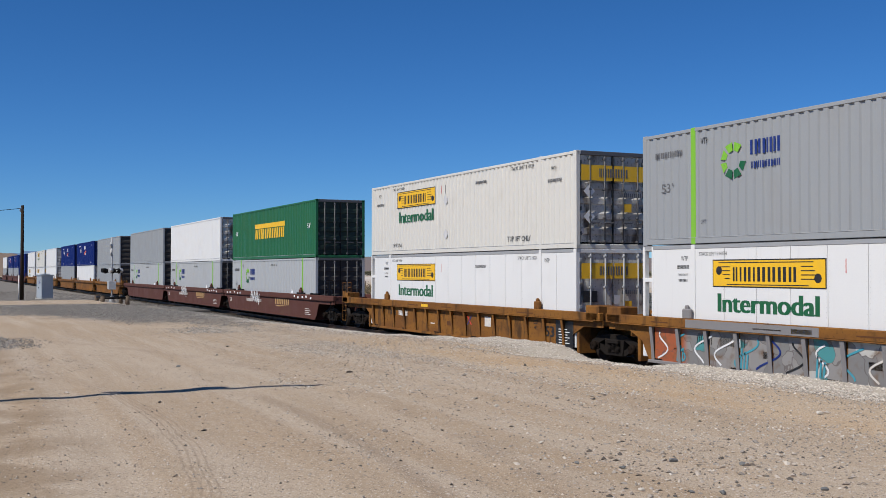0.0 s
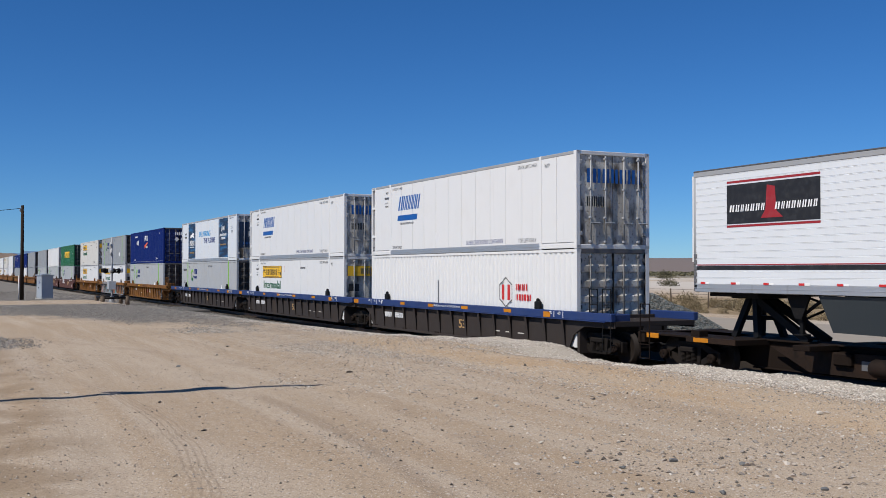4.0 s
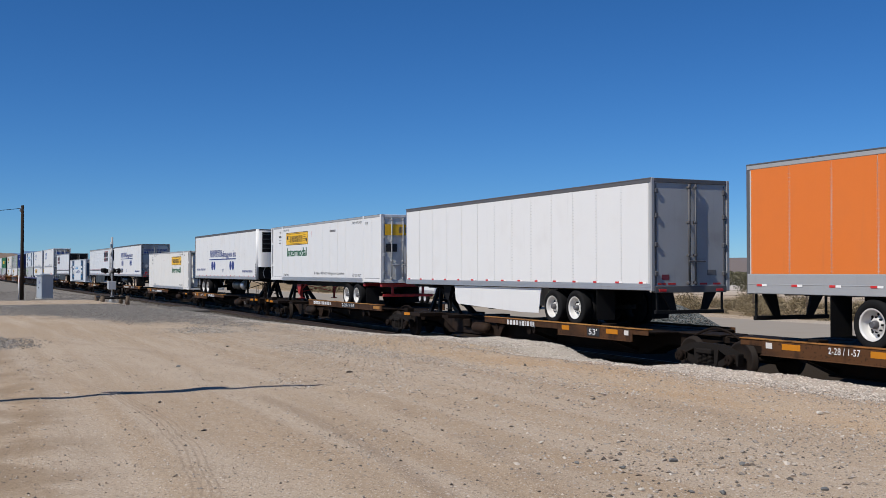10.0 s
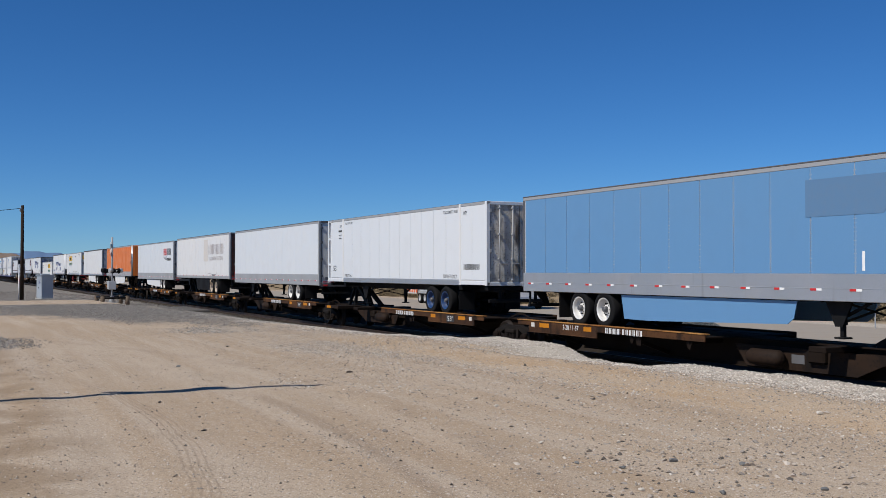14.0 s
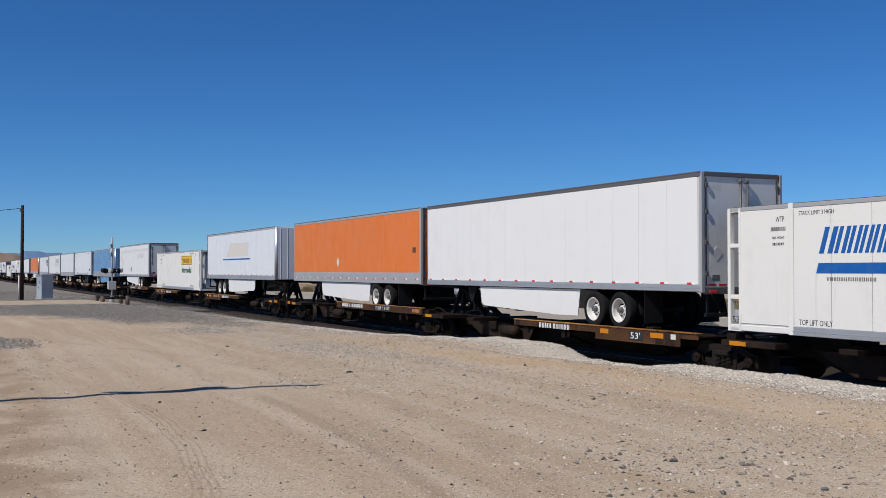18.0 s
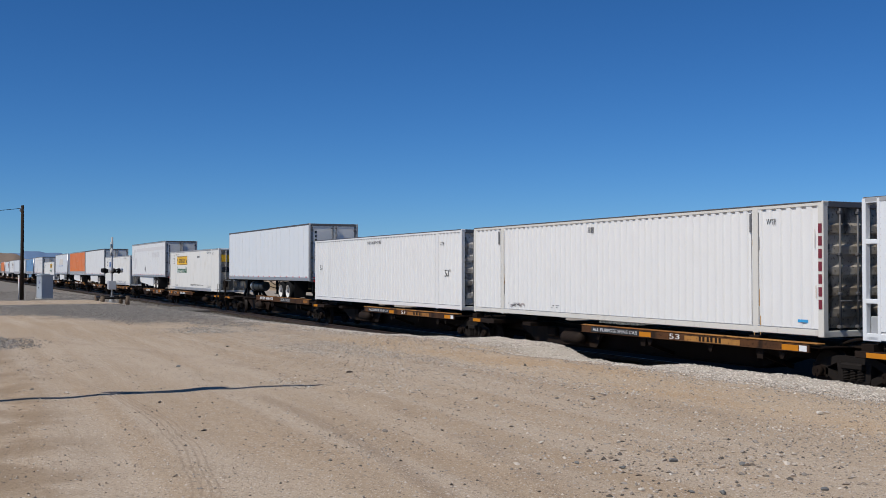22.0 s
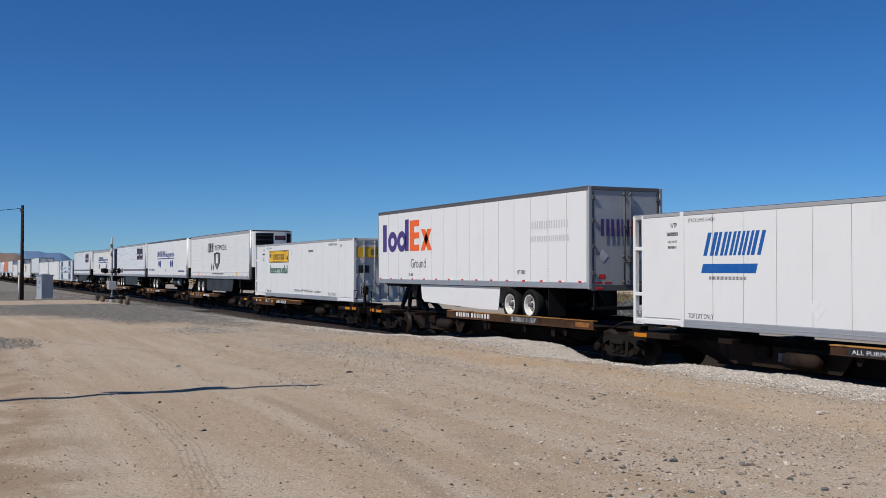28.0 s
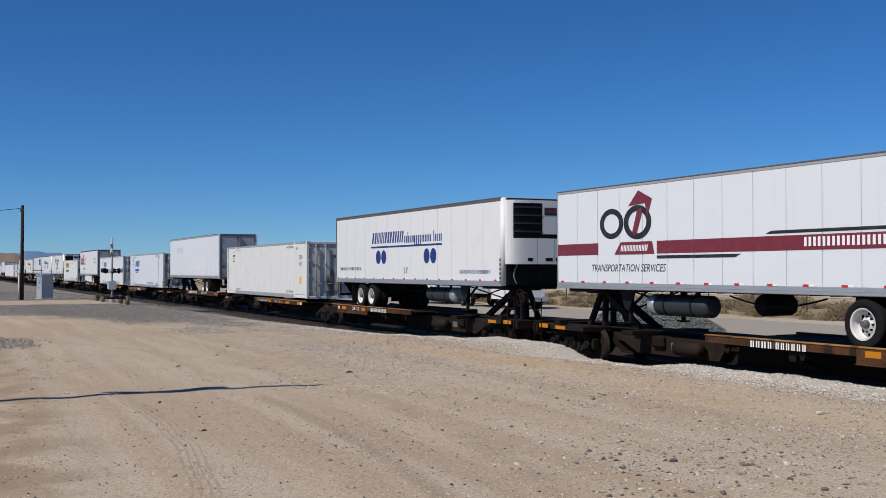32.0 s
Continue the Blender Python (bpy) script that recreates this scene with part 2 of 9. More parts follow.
def cbox(bm, x0, x1, y0, y1, z0, z1, c=0.012):
    """A box with chamfered edges."""
    x0, x1, y0, y1, z0, z1 = min(x0, x1), max(x0, x1), min(y0, y1), max(y0, y1), min(z0, z1), max(z0, z1)
    c = min(c, 0.3 * min(x1 - x0, y1 - y0, z1 - z0))
    lo, hi = (x0, y0, z0), (x1, y1, z1)
    V = {}
    for s in [(a, b, d) for a in (0, 1) for b in (0, 1) for d in (0, 1)]:
        for ax in range(3):
            p = []
            for k in range(3):
                e = hi[k] if s[k] else lo[k]
                p.append(e if k == ax else e - c if s[k] else e + c)
            V[s, ax] = bm.verts.new(p)
    fs = []
    for ax in range(3):
        a, b = [k for k in range(3) if k != ax]
        for side in (0, 1):
            ring = []
            for u, w in ((0, 0), (1, 0), (1, 1), (0, 1)):
                s = [0, 0, 0]
                s[ax], s[a], s[b] = side, u, w
                ring.append(V[tuple(s), ax])
            fs.append(ring)
        for u in (0, 1):
            for w in (0, 1):
                s, e = [0, 0, 0], [0, 0, 0]
                s[a] = e[a] = u
                s[b] = e[b] = w
                e[ax] = 1
                fs.append([V[tuple(s), a], V[tuple(e), a], V[tuple(e), b], V[tuple(s), b]])
    for s in [(a, b, d) for a in (0, 1) for b in (0, 1) for d in (0, 1)]:
        fs.append([V[s, 0], V[s, 1], V[s, 2]])
    mid = Vector(((x0 + x1) / 2, (y0 + y1) / 2, (z0 + z1) / 2))
    for ring in fs:
        p = [v.co for v in ring]
        nrm = (p[1] - p[0]).cross(p[2] - p[0])
        out = (p[0] + p[1] + p[2]) / 3 - mid
        bm.faces.new(ring if nrm.dot(out) > 0 else ring[::-1])


def tube(bm, p, q, r, n=10, r2=None):
    p, q = Vector(p), Vector(q)
    d = (q - p).normalized()
    a = d.orthogonal().normalized()
    b = d.cross(a)
    r2 = r if r2 is None else r2
    A = [bm.verts.new(p + r * (math.cos(k * math.tau / n) * a + math.sin(k * math.tau / n) * b)) for k in range(n)]
    B = [bm.verts.new(q + r2 * (math.cos(k * math.tau / n) * a + math.sin(k * math.tau / n) * b)) for k in range(n)]
    for k in range(n):
        f = bm.faces.new((A[k], A[(k + 1) % n], B[(k + 1) % n], B[k]))
        f.smooth = n > 7
    bm.faces.new(A[::-1])
    bm.faces.new(B)


def beam(bm, p, q, w, h):
    """A square bar from p to q."""
    p, q = Vector(p), Vector(q)
    d = (q - p).normalized()
    side = d.cross(Vector((0, 1, 0)))
    side = Vector((0, 0, 1)) if side.length < 0.01 else side.normalized()
    other = d.cross(side)
    A = [bm.verts.new(p + side * i * h / 2 + other * j * w / 2) for i, j in ((-1, -1), (1, -1), (1, 1), (-1, 1))]
    B = [bm.verts.new(q + side * i * h / 2 + other * j * w / 2) for i, j in ((-1, -1), (1, -1), (1, 1), (-1, 1))]
    for k in range(4):
        bm.faces.new((A[k], A[(k + 1) % 4], B[(k + 1) % 4], B[k]))
    bm.faces.new(A[::-1])
    bm.faces.new(B)


def prism(bm, pts, y0, y1):
    """A plate: the outline pts (x, z) from y0 to y1."""
    A = [bm.verts.new((x, y0, z)) for x, z in pts]
    B = [bm.verts.new((x, y1, z)) for x, z in pts]
    n = len(pts)
    for k in range(n):
        bm.faces.new((A[k], A[(k + 1) % n], B[(k + 1) % n], B[k]))
    bm.faces.new(A[::-1])
    bm.faces.new(B)


def ring_y(bm, cx, cz, y0, y1, prof, n=20, ends="both"):
    """A turned body about the y axis: prof is a list of (radius, share of the way from y0 to y1)."""
    rings = []
    for r, u in prof:
        y = y0 + (y1 - y0) * u
        rings.append([bm.verts.new((cx + r * math.cos(k * math.tau / n), y, cz + r * math.sin(k * math.tau / n))) for k in range(n)])
    for A, B in zip(rings, rings[1:] + rings[:1] if ends == "loop" else rings[1:]):
        for k in range(n):
            f = bm.faces.new((A[k], A[(k + 1) % n], B[(k + 1) % n], B[k]))
            f.smooth = True
    if ends == "both":
        bm.faces.new(rings[0][::-1])
    if ends != "loop":
        bm.faces.new(rings[-1])


def ring_x(bm, x0, x1, cy, cz, prof, n=16):
    """A turned body about the x axis, closed at both ends."""
    rings = [[bm.verts.new((x0 + (x1 - x0) * u, cy + r * math.cos(k * math.tau / n), cz + r * math.sin(k * math.tau / n))) for k in range(n)] for r, u in prof]
    for A, B in zip(rings, rings[1:]):
        for k in range(n):
            bm.faces.new((A[k], A[(k + 1) % n], B[(k + 1) % n], B[k])).smooth = True
    bm.faces.new(rings[0][::-1])
    bm.faces.new(rings[-1])


CACHE = {}


def mesh_of(key, build, m):
    """The mesh that build(bm) makes, in the material named m; made once for each key and material."""
    if (key, m) not in CACHE:
        bm = bmesh.new()
        build(bm)
        bmesh.ops.recalc_face_normals(bm, faces=bm.faces)
        me = bpy.data.meshes.new(str(key).split("|")[0])
        bm.to_mesh(me)
        bm.free()
        me.materials.append(M[m])
        CACHE[key, m] = me
    return CACHE[key, m]


def put(name, me, parent, m=None, label=""):
    ob = new(name, me)
    ob.parent = parent
    if m is not None:
        ob.matrix_basis = m
    return tagged(ob, label)


def part(name, key, build, m, parent, at=None, label=""):
    return put(name, mesh_of(name + "|" + str(key), build, m), parent, at, label)


MOVING = []
FAR_END = -500.0        # boxes ahead of this place never come near


def thing(name, label, category, group="", kind="", at=None, p=None, z=0.0):
    """A thing's root. p: its place along the train, for what rides on it."""
    ob = new(name)
    ob.empty_display_size = 0.5
    tagged(ob, label, category, group, kind)
    if p is not None:
        MOVING.append((ob, p, z))
    elif at is not None:
        ob.matrix_basis = at
    return ob


# ---- lettering ----
L53, W53 = 16.154, 2.591
WORDS = ["Intermodal", "TOP LIFT ONLY", "STACK LIMIT 3 HIGH", "SUPER CUBE REEFER CONTAINER", "EXCELLENCE", "THROUGH", "EXECUTION", "DELIVERING",
         "THE FUTURE", "INTERMODAL", "TRANSPORTATION", "TRANSPORTATION SERVICES", "53'", "WTP", "WARNING HIGH CUBE", "53 ft", "XHC", "Ground", "53",
         "30 Pallets (48\"X40\") Refrigerated Container", "30 Pallets (48\"X40\") Reefer Container", "ALL PURPOSE SPINE CAR", "2-28 / 1-57", "48", "45", "20 / 40",
         "57,900 LBS. MAX. GROSS WT. FOR 20 FT CONTAINERS", "LIFT HERE", "STOP", "TARE WEIGHT", "20", "40", "850", "CAUTION", "WIDE TURNS", "TWIN 28 - ALL PURPOSE SPINE CAR", "LIFT", "HERE"]
LETTERS = {}
for word in WORDS:
    cu = bpy.data.curves.new("letters", "FONT")
    cu.body, cu.size, cu.extrude, cu.resolution_u = word, 1.0, 0.0, 3
    ob = new("letters", cu)
    me = bpy.data.meshes.new_from_object(ob.evaluated_get(bpy.context.evaluated_depsgraph_get()))
    co = np.array([v.co for v in me.vertices])
    LETTERS[word] = (co, [tuple(f.vertices) for f in me.polygons])
    bpy.data.objects.remove(ob)
    bpy.data.curves.remove(cu)
    bpy.data.meshes.remove(me)

SIDE = -1.2955          # the camera's side of a box, in its own space
STANDOFF = 0.006


def letter_mesh(word, w, h, m, slant=0.0, bold=False):
    key = ("w|" + word, round(w, 3), round(h, 3), m, slant, bold)
    if key not in CACHE:
        co, faces = LETTERS[word]
        lo, hi = co.min(0), co.max(0)
        x, z = (co[:, 0] - lo[0]) / (hi[0] - lo[0]) * w, (co[:, 1] - lo[1]) / (hi[1] - lo[1]) * h
        x = x + slant * z
        me = bpy.data.meshes.new("lettering")
        pts = np.stack([x, np.zeros_like(x), z], 1)
        fs = list(faces)
        if bold:
            k = len(pts)
            pts = np.concatenate([pts, pts + [0.045 * h / 0.3, -0.001, 0]])
            fs = fs + [tuple(i + k for i in f) for f in faces]
        me.from_pydata(pts.tolist(), [], fs)
        me.materials.append(M[m])
        CACHE[key] = me
    return CACHE[key]


FOLDED = set()                       # things with folded walls
FOLD_SPANS = ((0.16, 1.98), (2.16, 13.99), (14.17, L53 - 0.16))
FOLD_AT = []
for fa, fb in FOLD_SPANS:
    fn = max(2, round((fb - fa) / 0.285))
    fs_ = (fb - fa) / fn
    for k in range(fn):
        FOLD_AT += [(fa + k * fs_ + fs_ * u, d) for u, d in ((0.0, 0.0), (0.30, 0.0), (0.42, 0.036), (0.78, 0.036), (0.9, 0.0))]
    FOLD_AT.append((fb, 0.0))


def folded(me, x):
    """The same flat mark, pressed onto the folds of a container's side; x is where it starts."""
    key = ("folded", me.name, round(x, 3))
    if key in CACHE:
        return CACHE[key]
    bm = bmesh.new()
    bm.from_mesh(me)
    lo, hi = min(v.co.x for v in bm.verts), max(v.co.x for v in bm.verts)
    for fx, d in FOLD_AT:
        if lo < fx - x < hi:
            bmesh.ops.bisect_plane(bm, geom=bm.verts[:] + bm.edges[:] + bm.faces[:], plane_co=(fx - x, 0, 0), plane_no=(1, 0, 0), dist=1e-5)
    xs, ds = [f[0] for f in FOLD_AT], [f[1] for f in FOLD_AT]
    for v in bm.verts:
        v.co.y += 0.35 * float(np.interp(v.co.x + x, xs, ds)) + 0.008
    flat = bpy.data.meshes.new(me.name.split(".")[0])
    bm.to_mesh(flat)
    bm.free()
    flat.materials.append(me.materials[0])
    CACHE[key] = flat
    return flat


def mark(name, me, parent, x, y, z, label=""):
    if parent.name in FOLDED and y > SIDE - 0.03:
        me = folded(me, x)
    return put(name, me, parent, pose(x, y, z), label)


def write(parent, word, x, z, w, h, m="d_black", slant=0.0, y=None, bold=False):
    return mark("lettering", letter_mesh(word, w, h, m, slant, bold), parent, x, (SIDE if y is None else y) - STANDOFF, z)


def plate(parent, name, pts, m, y=None, lift=STANDOFF, label=""):
    """A flat decal with the outline pts (x, z) on the camera's side."""
    x0, z0 = pts[0]
    key = tuple((round(x - x0, 3), round(z - z0, 3)) for x, z in pts)
    yy = (SIDE if y is None else y) - lift

    def build(bm):
        prism(bm, key, 0, 0.003)
    return mark(name, mesh_of(name + "|" + str(key), build, m), parent, x0, yy, z0, label)


def rect(x0, x1, z0, z1, slant=0.0):
    return [(x0, z0), (x1, z0), (x1 + slant * (z1 - z0), z1), (x0 + slant * (z1 - z0), z1)]


def bars(parent, x, z, w, h, widths, m, slant=0.0, gap=0.22, y=None, lift=STANDOFF):
    """A word drawn as plain upright bars, in one piece."""
    total = sum(widths) + gap * (len(widths) - 1)
    key = ("bars|", round(w, 3), round(h, 3), tuple(widths), slant, gap)

    def build(bm):
        u = 0.0
        for k in widths:
            a, b = u / total * w, (u + k) / total * w
            stems = ((a, b),) if b - a < 0.26 * h or len(widths) == 1 else ((a, a + 0.36 * (b - a)), (b - 0.36 * (b - a), b))
            for q0, q1 in stems:
                prism(bm, rect(q0, q1, 0, h, slant), 0, 0.003)
            u += k + gap
    return tagged(mark("wordmark", mesh_of("wordmark|" + str(key), build, m), parent, x, (SIDE if y is None else y) - lift, z), kind="stuff")


def disc(cx, cz, rx, rz, n=20):
    return [(cx + rx * math.cos(k * math.tau / n), cz + rz * math.sin(k * math.tau / n)) for k in range(n)]


def rivets(root, key, xs, z0, z1, m="seam", y=None, step=0.09, r=0.011):
    """Rows of rivet heads up the seams of the camera's side, in one mesh."""
    yy = (SIDE if y is None else y) - 0.001

    def build(bm):
        for x in xs:
            for k in range(int((z1 - z0 - 0.06) / step)):
                z = z0 + 0.05 + k * step
                top = bm.verts.new((x, yy - 0.006, z))
                ring = [bm.verts.new((x + r * math.cos(q * math.tau / 5), yy, z + r * math.sin(q * math.tau / 5))) for q in range(5)]
                for q in range(5):
                    bm.faces.new((ring[q], ring[(q + 1) % 5], top))
    tagged(part("rivets", (key, round(z0, 3), round(z1, 3), len(xs)), build, m, root), kind="stuff")


# ---- boxes: the containers ----
def corrugated(bm, x0, x1, y, z0, z1, depth=0.036, period=0.285, out=-1):
    """A wall of folded sheet from x0 to x1 on the plane y; the folds go inwards."""
    n = max(2, round((x1 - x0) / period))
    step = (x1 - x0) / n
    xs = []
    for k in range(n):
        a = x0 + k * step
        xs += [(a, 0), (a + step * 0.30, 0), (a + step * 0.42, depth), (a + step * 0.78, depth), (a + step * 0.9, 0)]
    xs.append((x1, 0))
    lo = [bm.verts.new((x, y - out * d, z0)) for x, d in xs]
    hi = [bm.verts.new((x, y - out * d, z1)) for x, d in xs]
    b = [bm.verts.new((x, y - out * 0.06, z)) for x, z in ((x0, z0), (x1, z0), (x1, z1), (x0, z1))]
    for k in range(len(xs) - 1):
        bm.faces.new((lo[k], lo[k + 1], hi[k + 1], hi[k]))
    bm.faces.new((b[0], b[3], b[2], b[1]))


def doors(root, x, z0, z1, m, rod="alu", inset=0.02, pressed=True, plain=False):
    """Two leaves with lock rods, hinges and cams on the end at x, which faces +x."""
    zm, h = (z0 + z1) / 2, z1 - z0

    def leaf(bm):
        pts = [(-0.05, 0.0), (0.0, 0.0)]
        for k in range(5 if pressed else 0):
            u = h * (0.1 + 0.17 * k)
            pts += [(0.0, u), (0.034, u + 0.04), (0.034, u + 0.2), (0.0, u + 0.25)]
        pts += [(0.0, h), (-0.05, h)]
        A = [bm.verts.new((x, -1.17, z)) for x, z in pts]
        B = [bm.verts.new((x, -0.012, z)) for x, z in pts]
        for k in range(len(pts)):
            bm.faces.new((A[k], A[(k + 1) % len(pts)], B[(k + 1) % len(pts)], B[k]))
        bm.faces.new(A[::-1])
        bm.faces.new(B)

    def rods(bm):
        tube(bm, (0.07, 0, 0.02), (0.07, 0, h - 0.02), 0.025, 8)
        for u in (0.03, 0.3, 0.62, 0.96):
            cbox(bm, 0.0, 0.098, -0.045, 0.045, h * u - 0.035, h * u + 0.035)
        cbox(bm, 0.065, 0.11, -0.02, 0.32, h * 0.24 - 0.02, h * 0.24 + 0.02)

    def hinge(bm):
        for u in (0.12, 0.4, 0.68, 0.92):
            cbox(bm, -0.02, 0.05, -0.05, 0.05, h * u - 0.06, h * u + 0.06)
        cbox(bm, -0.015, 0.012, -0.02, 0.02, 0.03, h - 0.03, 0.004)
    for s in (1, -1):
        m4 = pose(x - inset, 0, z0) if s == 1 else pose(x - inset, 1.182, z0)
        d = part("door", (round(h, 2), pressed), leaf, m, root, m4)
        if plain:
            continue
        for u in (-0.82, -0.3) if pressed or z0 < 0.5 else ((-0.1,) if s == 1 else (-1.07,)):
            part("lock_rod", round(h, 2), rods, rod, d, pose(0, u, 0))
        tagged(part("hinge_strip", round(h, 2), hinge, rod, d, pose(0.0, -1.14 if s == 1 else -0.06, 0)), kind="stuff")


def castings(root, zs, m, xs=(0.09, 1.98 + 0.09, 14.17 - 0.09, L53 - 0.09)):
    for y in (-1.21, 1.21):
        tagged(part("corner_casting", (xs, zs, y), lambda bm: [cbox(bm, x - 0.09, x + 0.09, y - 0.085, y + 0.085, z - 0.06, z + 0.06, 0.015) for x in xs for z in zs], m, root), kind="stuff")


def corrugated_container(p, z, wall="steelgrey", door=None, rail=None, band=None, label="", name="shipping_container", open_end=True):
    root = thing(name, label, "container", "containers on the train", p=p, z=z)
    FOLDED.add(root.name)
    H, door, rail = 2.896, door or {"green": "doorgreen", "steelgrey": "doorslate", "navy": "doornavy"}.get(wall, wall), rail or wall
    posts = ((0.0, 0.16), (1.98, 2.16), (13.99, 14.17), (L53 - 0.16, L53))
    spans = ((0.16, 1.98), (2.16, 13.99), (14.17, L53 - 0.16))
    for y, out in ((SIDE + 0.012, -1), (-SIDE - 0.012, 1)):
        for a, b in spans:
            part("side_panel", (a, b, out), lambda bm: corrugated(bm, a, b, y, 0.15, H - 0.1, out=out), wall, root)
        part("bottom_rail", out, lambda bm: cbox(bm, 0.02, L53 - 0.02, y - 0.012 * -out, y + 0.09 * -out, 0.02, 0.16), rail, root)
        if out < 0:
            # thin grey strip painted as the shadow line above the rail
            part("rail_joint", out, lambda bm: cbox(bm, 0.17, L53 - 0.17, y - 0.014, y + 0.01, 0.162, 0.18, 0.003), "greyrail", root)
        part("top_rail", out, lambda bm: cbox(bm, 0.02, L53 - 0.02, y - 0.012 * -out, y + 0.07 * -out, H - 0.1, H - 0.01), rail, root)
        if out > 0:
            part("far_posts", 0, lambda bm: [cbox(bm, a, b, y + 0.014, y - 0.13, 0.0, H) for a, b in posts], rail, root)
        for k, (a, b) in enumerate(posts if out < 0 else ()):
            mid = k in (1, 2)
            part("corner_post", (k, out), lambda bm: cbox(bm, a, b, y + out * 0.014, y - out * 0.13, 0.0, H), band if (band and mid) else rail, root,
                 label="lime green post" if band and mid else "")
    part("roof", "c", lambda bm: cbox(bm, 0.05, L53 - 0.05, -1.25, 1.25, H - 0.09, H - 0.02), rail, root)
    if z > 1 and z < 3:
        part("roof_lip", "c", lambda bm: cbox(bm, 0.04, L53 - 0.04, -1.31, -1.24, H - 0.02, H + 0.006, 0.006), "darkrail", root)
    part("floor", "c", lambda bm: cbox(bm, 0.05, L53 - 0.06, -1.2, 1.2, 0.04, 0.2), "black", root)
    part("front_wall", "c", lambda bm: cbox(bm, 0.03, 0.09, -1.2, 1.2, 0.15, H - 0.1), wall, root)
    part("door_header", "c", lambda bm: cbox(bm, L53 - 0.14, L53 - 0.005, -1.18, 1.18, H - 0.13, H), "darkrail", root)
    part("door_gasket", "c", lambda bm: [cbox(bm, L53 - 0.07, L53 - 0.006, y0, y0 + 0.05, 0.14, H - 0.13) for y0 in (-1.19, -0.02, 1.14)], "black", root)
    part("door_sill", "c", lambda bm: cbox(bm, L53 - 0.14, L53 - 0.005, -1.18, 1.18, 0, 0.14), rail, root)
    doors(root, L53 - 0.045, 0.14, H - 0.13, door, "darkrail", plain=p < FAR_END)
    if p > FAR_END:
        castings(root, (0.06, H - 0.055), rail)
    return root


def smooth_container(p, z, wall="white", base="alu", top="greyrail", door="doorgrey", label="", flip=False, panels=11, name="refrigerated_container", rod="greyrail", post=None):
    """Smooth-sided container: riveted panels, a ladder-like open frame round the cooling unit at one end, doors at the other."""
    root = thing(name, label, "container", "containers on the train", p=p, z=z)
    H, post = 2.896, post or wall

    def X(x):
        return L53 - x if flip else x
    part("body", flip, lambda bm: quadbox(bm, min(X(0.42), X(L53 - 0.1)), max(X(0.42), X(L53 - 0.1)), -1.28, 1.28, 0.1, H - 0.03), "seam", root)
    spans = [(0.42, 1.98)] + [(2.14 + 11.88 * k / panels, 2.14 + 11.88 * (k + 1) / panels) for k in range(panels)] + [(14.17, 15.04), (15.04, L53 - 0.14)]
    for y, out in ((SIDE, -1), (-SIDE, 1)):
        wallp = part("side_wall", (flip, out), lambda bm: cbox(bm, min(X(0.42), X(L53 - 0.1)), max(X(0.42), X(L53 - 0.1)), y - out * 0.012, y - out * 0.02, 0.2, H - 0.11), "seam", root)
        if out > 0:
            part("far_skin", flip, lambda bm: cbox(bm, min(X(0.43), X(L53 - 0.12)), max(X(0.43), X(L53 - 0.12)), y, y - 0.01, 0.2, H - 0.105, 0.003), wall, wallp)
        for a, b in spans if out < 0 else ():
            w = b - a - 0.014
            part("panel", (round(w, 3), out), lambda bm: cbox(bm, 0, w, 0, -out * 0.014, 0.2, H - 0.105, 0.004), wall, wallp, pose(min(X(a), X(b)) + 0.007, y + out * 0.002, 0))
        if out < 0:
            rivets(root, ("smooth", flip, panels), [min(X(a), X(b)) + 0.045 for a, b in spans] + [min(X(a), X(b)) - 0.04 for a, b in spans[1:-1]], 0.22, H - 0.12, step=0.11)
        part("bottom_rail", (flip, out), lambda bm: (cbox(bm, min(X(2.1), X(14.1)), max(X(2.1), X(14.1)), y + out * 0.014, y - out * 0.09, 0.0, 0.2),
                                                     cbox(bm, min(X(2.1), X(14.1)), max(X(2.1), X(14.1)), y + out * 0.02, y - out * 0.02, 0.085, 0.105, 0.004)), base, root)
        for e0, e1 in ((0.1, 1.98), (14.1, 16.1)):
            part("bottom_rail_end", (flip, out, e0), lambda bm: cbox(bm, min(X(e0), X(e1)), max(X(e0), X(e1)), y + out * 0.01, y - out * 0.08, 0.02, 0.16), wall, root)
        part("top_rail", (flip, out), lambda bm: cbox(bm, min(X(0.02), X(L53 - 0.02)), max(X(0.02), X(L53 - 0.02)), y + out * 0.012, y - out * 0.08, H - 0.105, H - 0.005), top, root)
        for k, (a, b) in enumerate(((0.0, 0.1), (0.38, 0.46), (1.98, 2.14), (14.02, 14.17), (L53 - 0.15, L53))):
            part("post", (flip, k, out), lambda bm: cbox(bm, X(a), X(b), y + out * 0.016, y - out * 0.12, 0.0, H - (0.02 if k < 2 else 0)), post if k in (2, 3) else wall, root)
        for zz in (0.0, 0.75, 1.95, H - 0.12) if out < 0 else ():
            part("frame_rung", (flip, out), lambda bm: cbox(bm, X(0.05), X(0.42), y + out * 0.01, y - out * 0.1, 0, 0.1), wall, root, pose(0, 0, zz))
    part("roof", (flip, "s"), lambda bm: cbox(bm, 0.05, L53 - 0.05, -1.26, 1.26, H - 0.05, H - 0.012), top, root)
    part("end_sill", (flip, "s"), lambda bm: cbox(bm, X(0.0), X(0.1), -1.2, 1.2, 0, 0.12), wall, root)
    part("end_header", (flip, "s"), lambda bm: cbox(bm, X(0.0), X(0.1), -1.2, 1.2, H - 0.14, H - 0.02), wall, root)
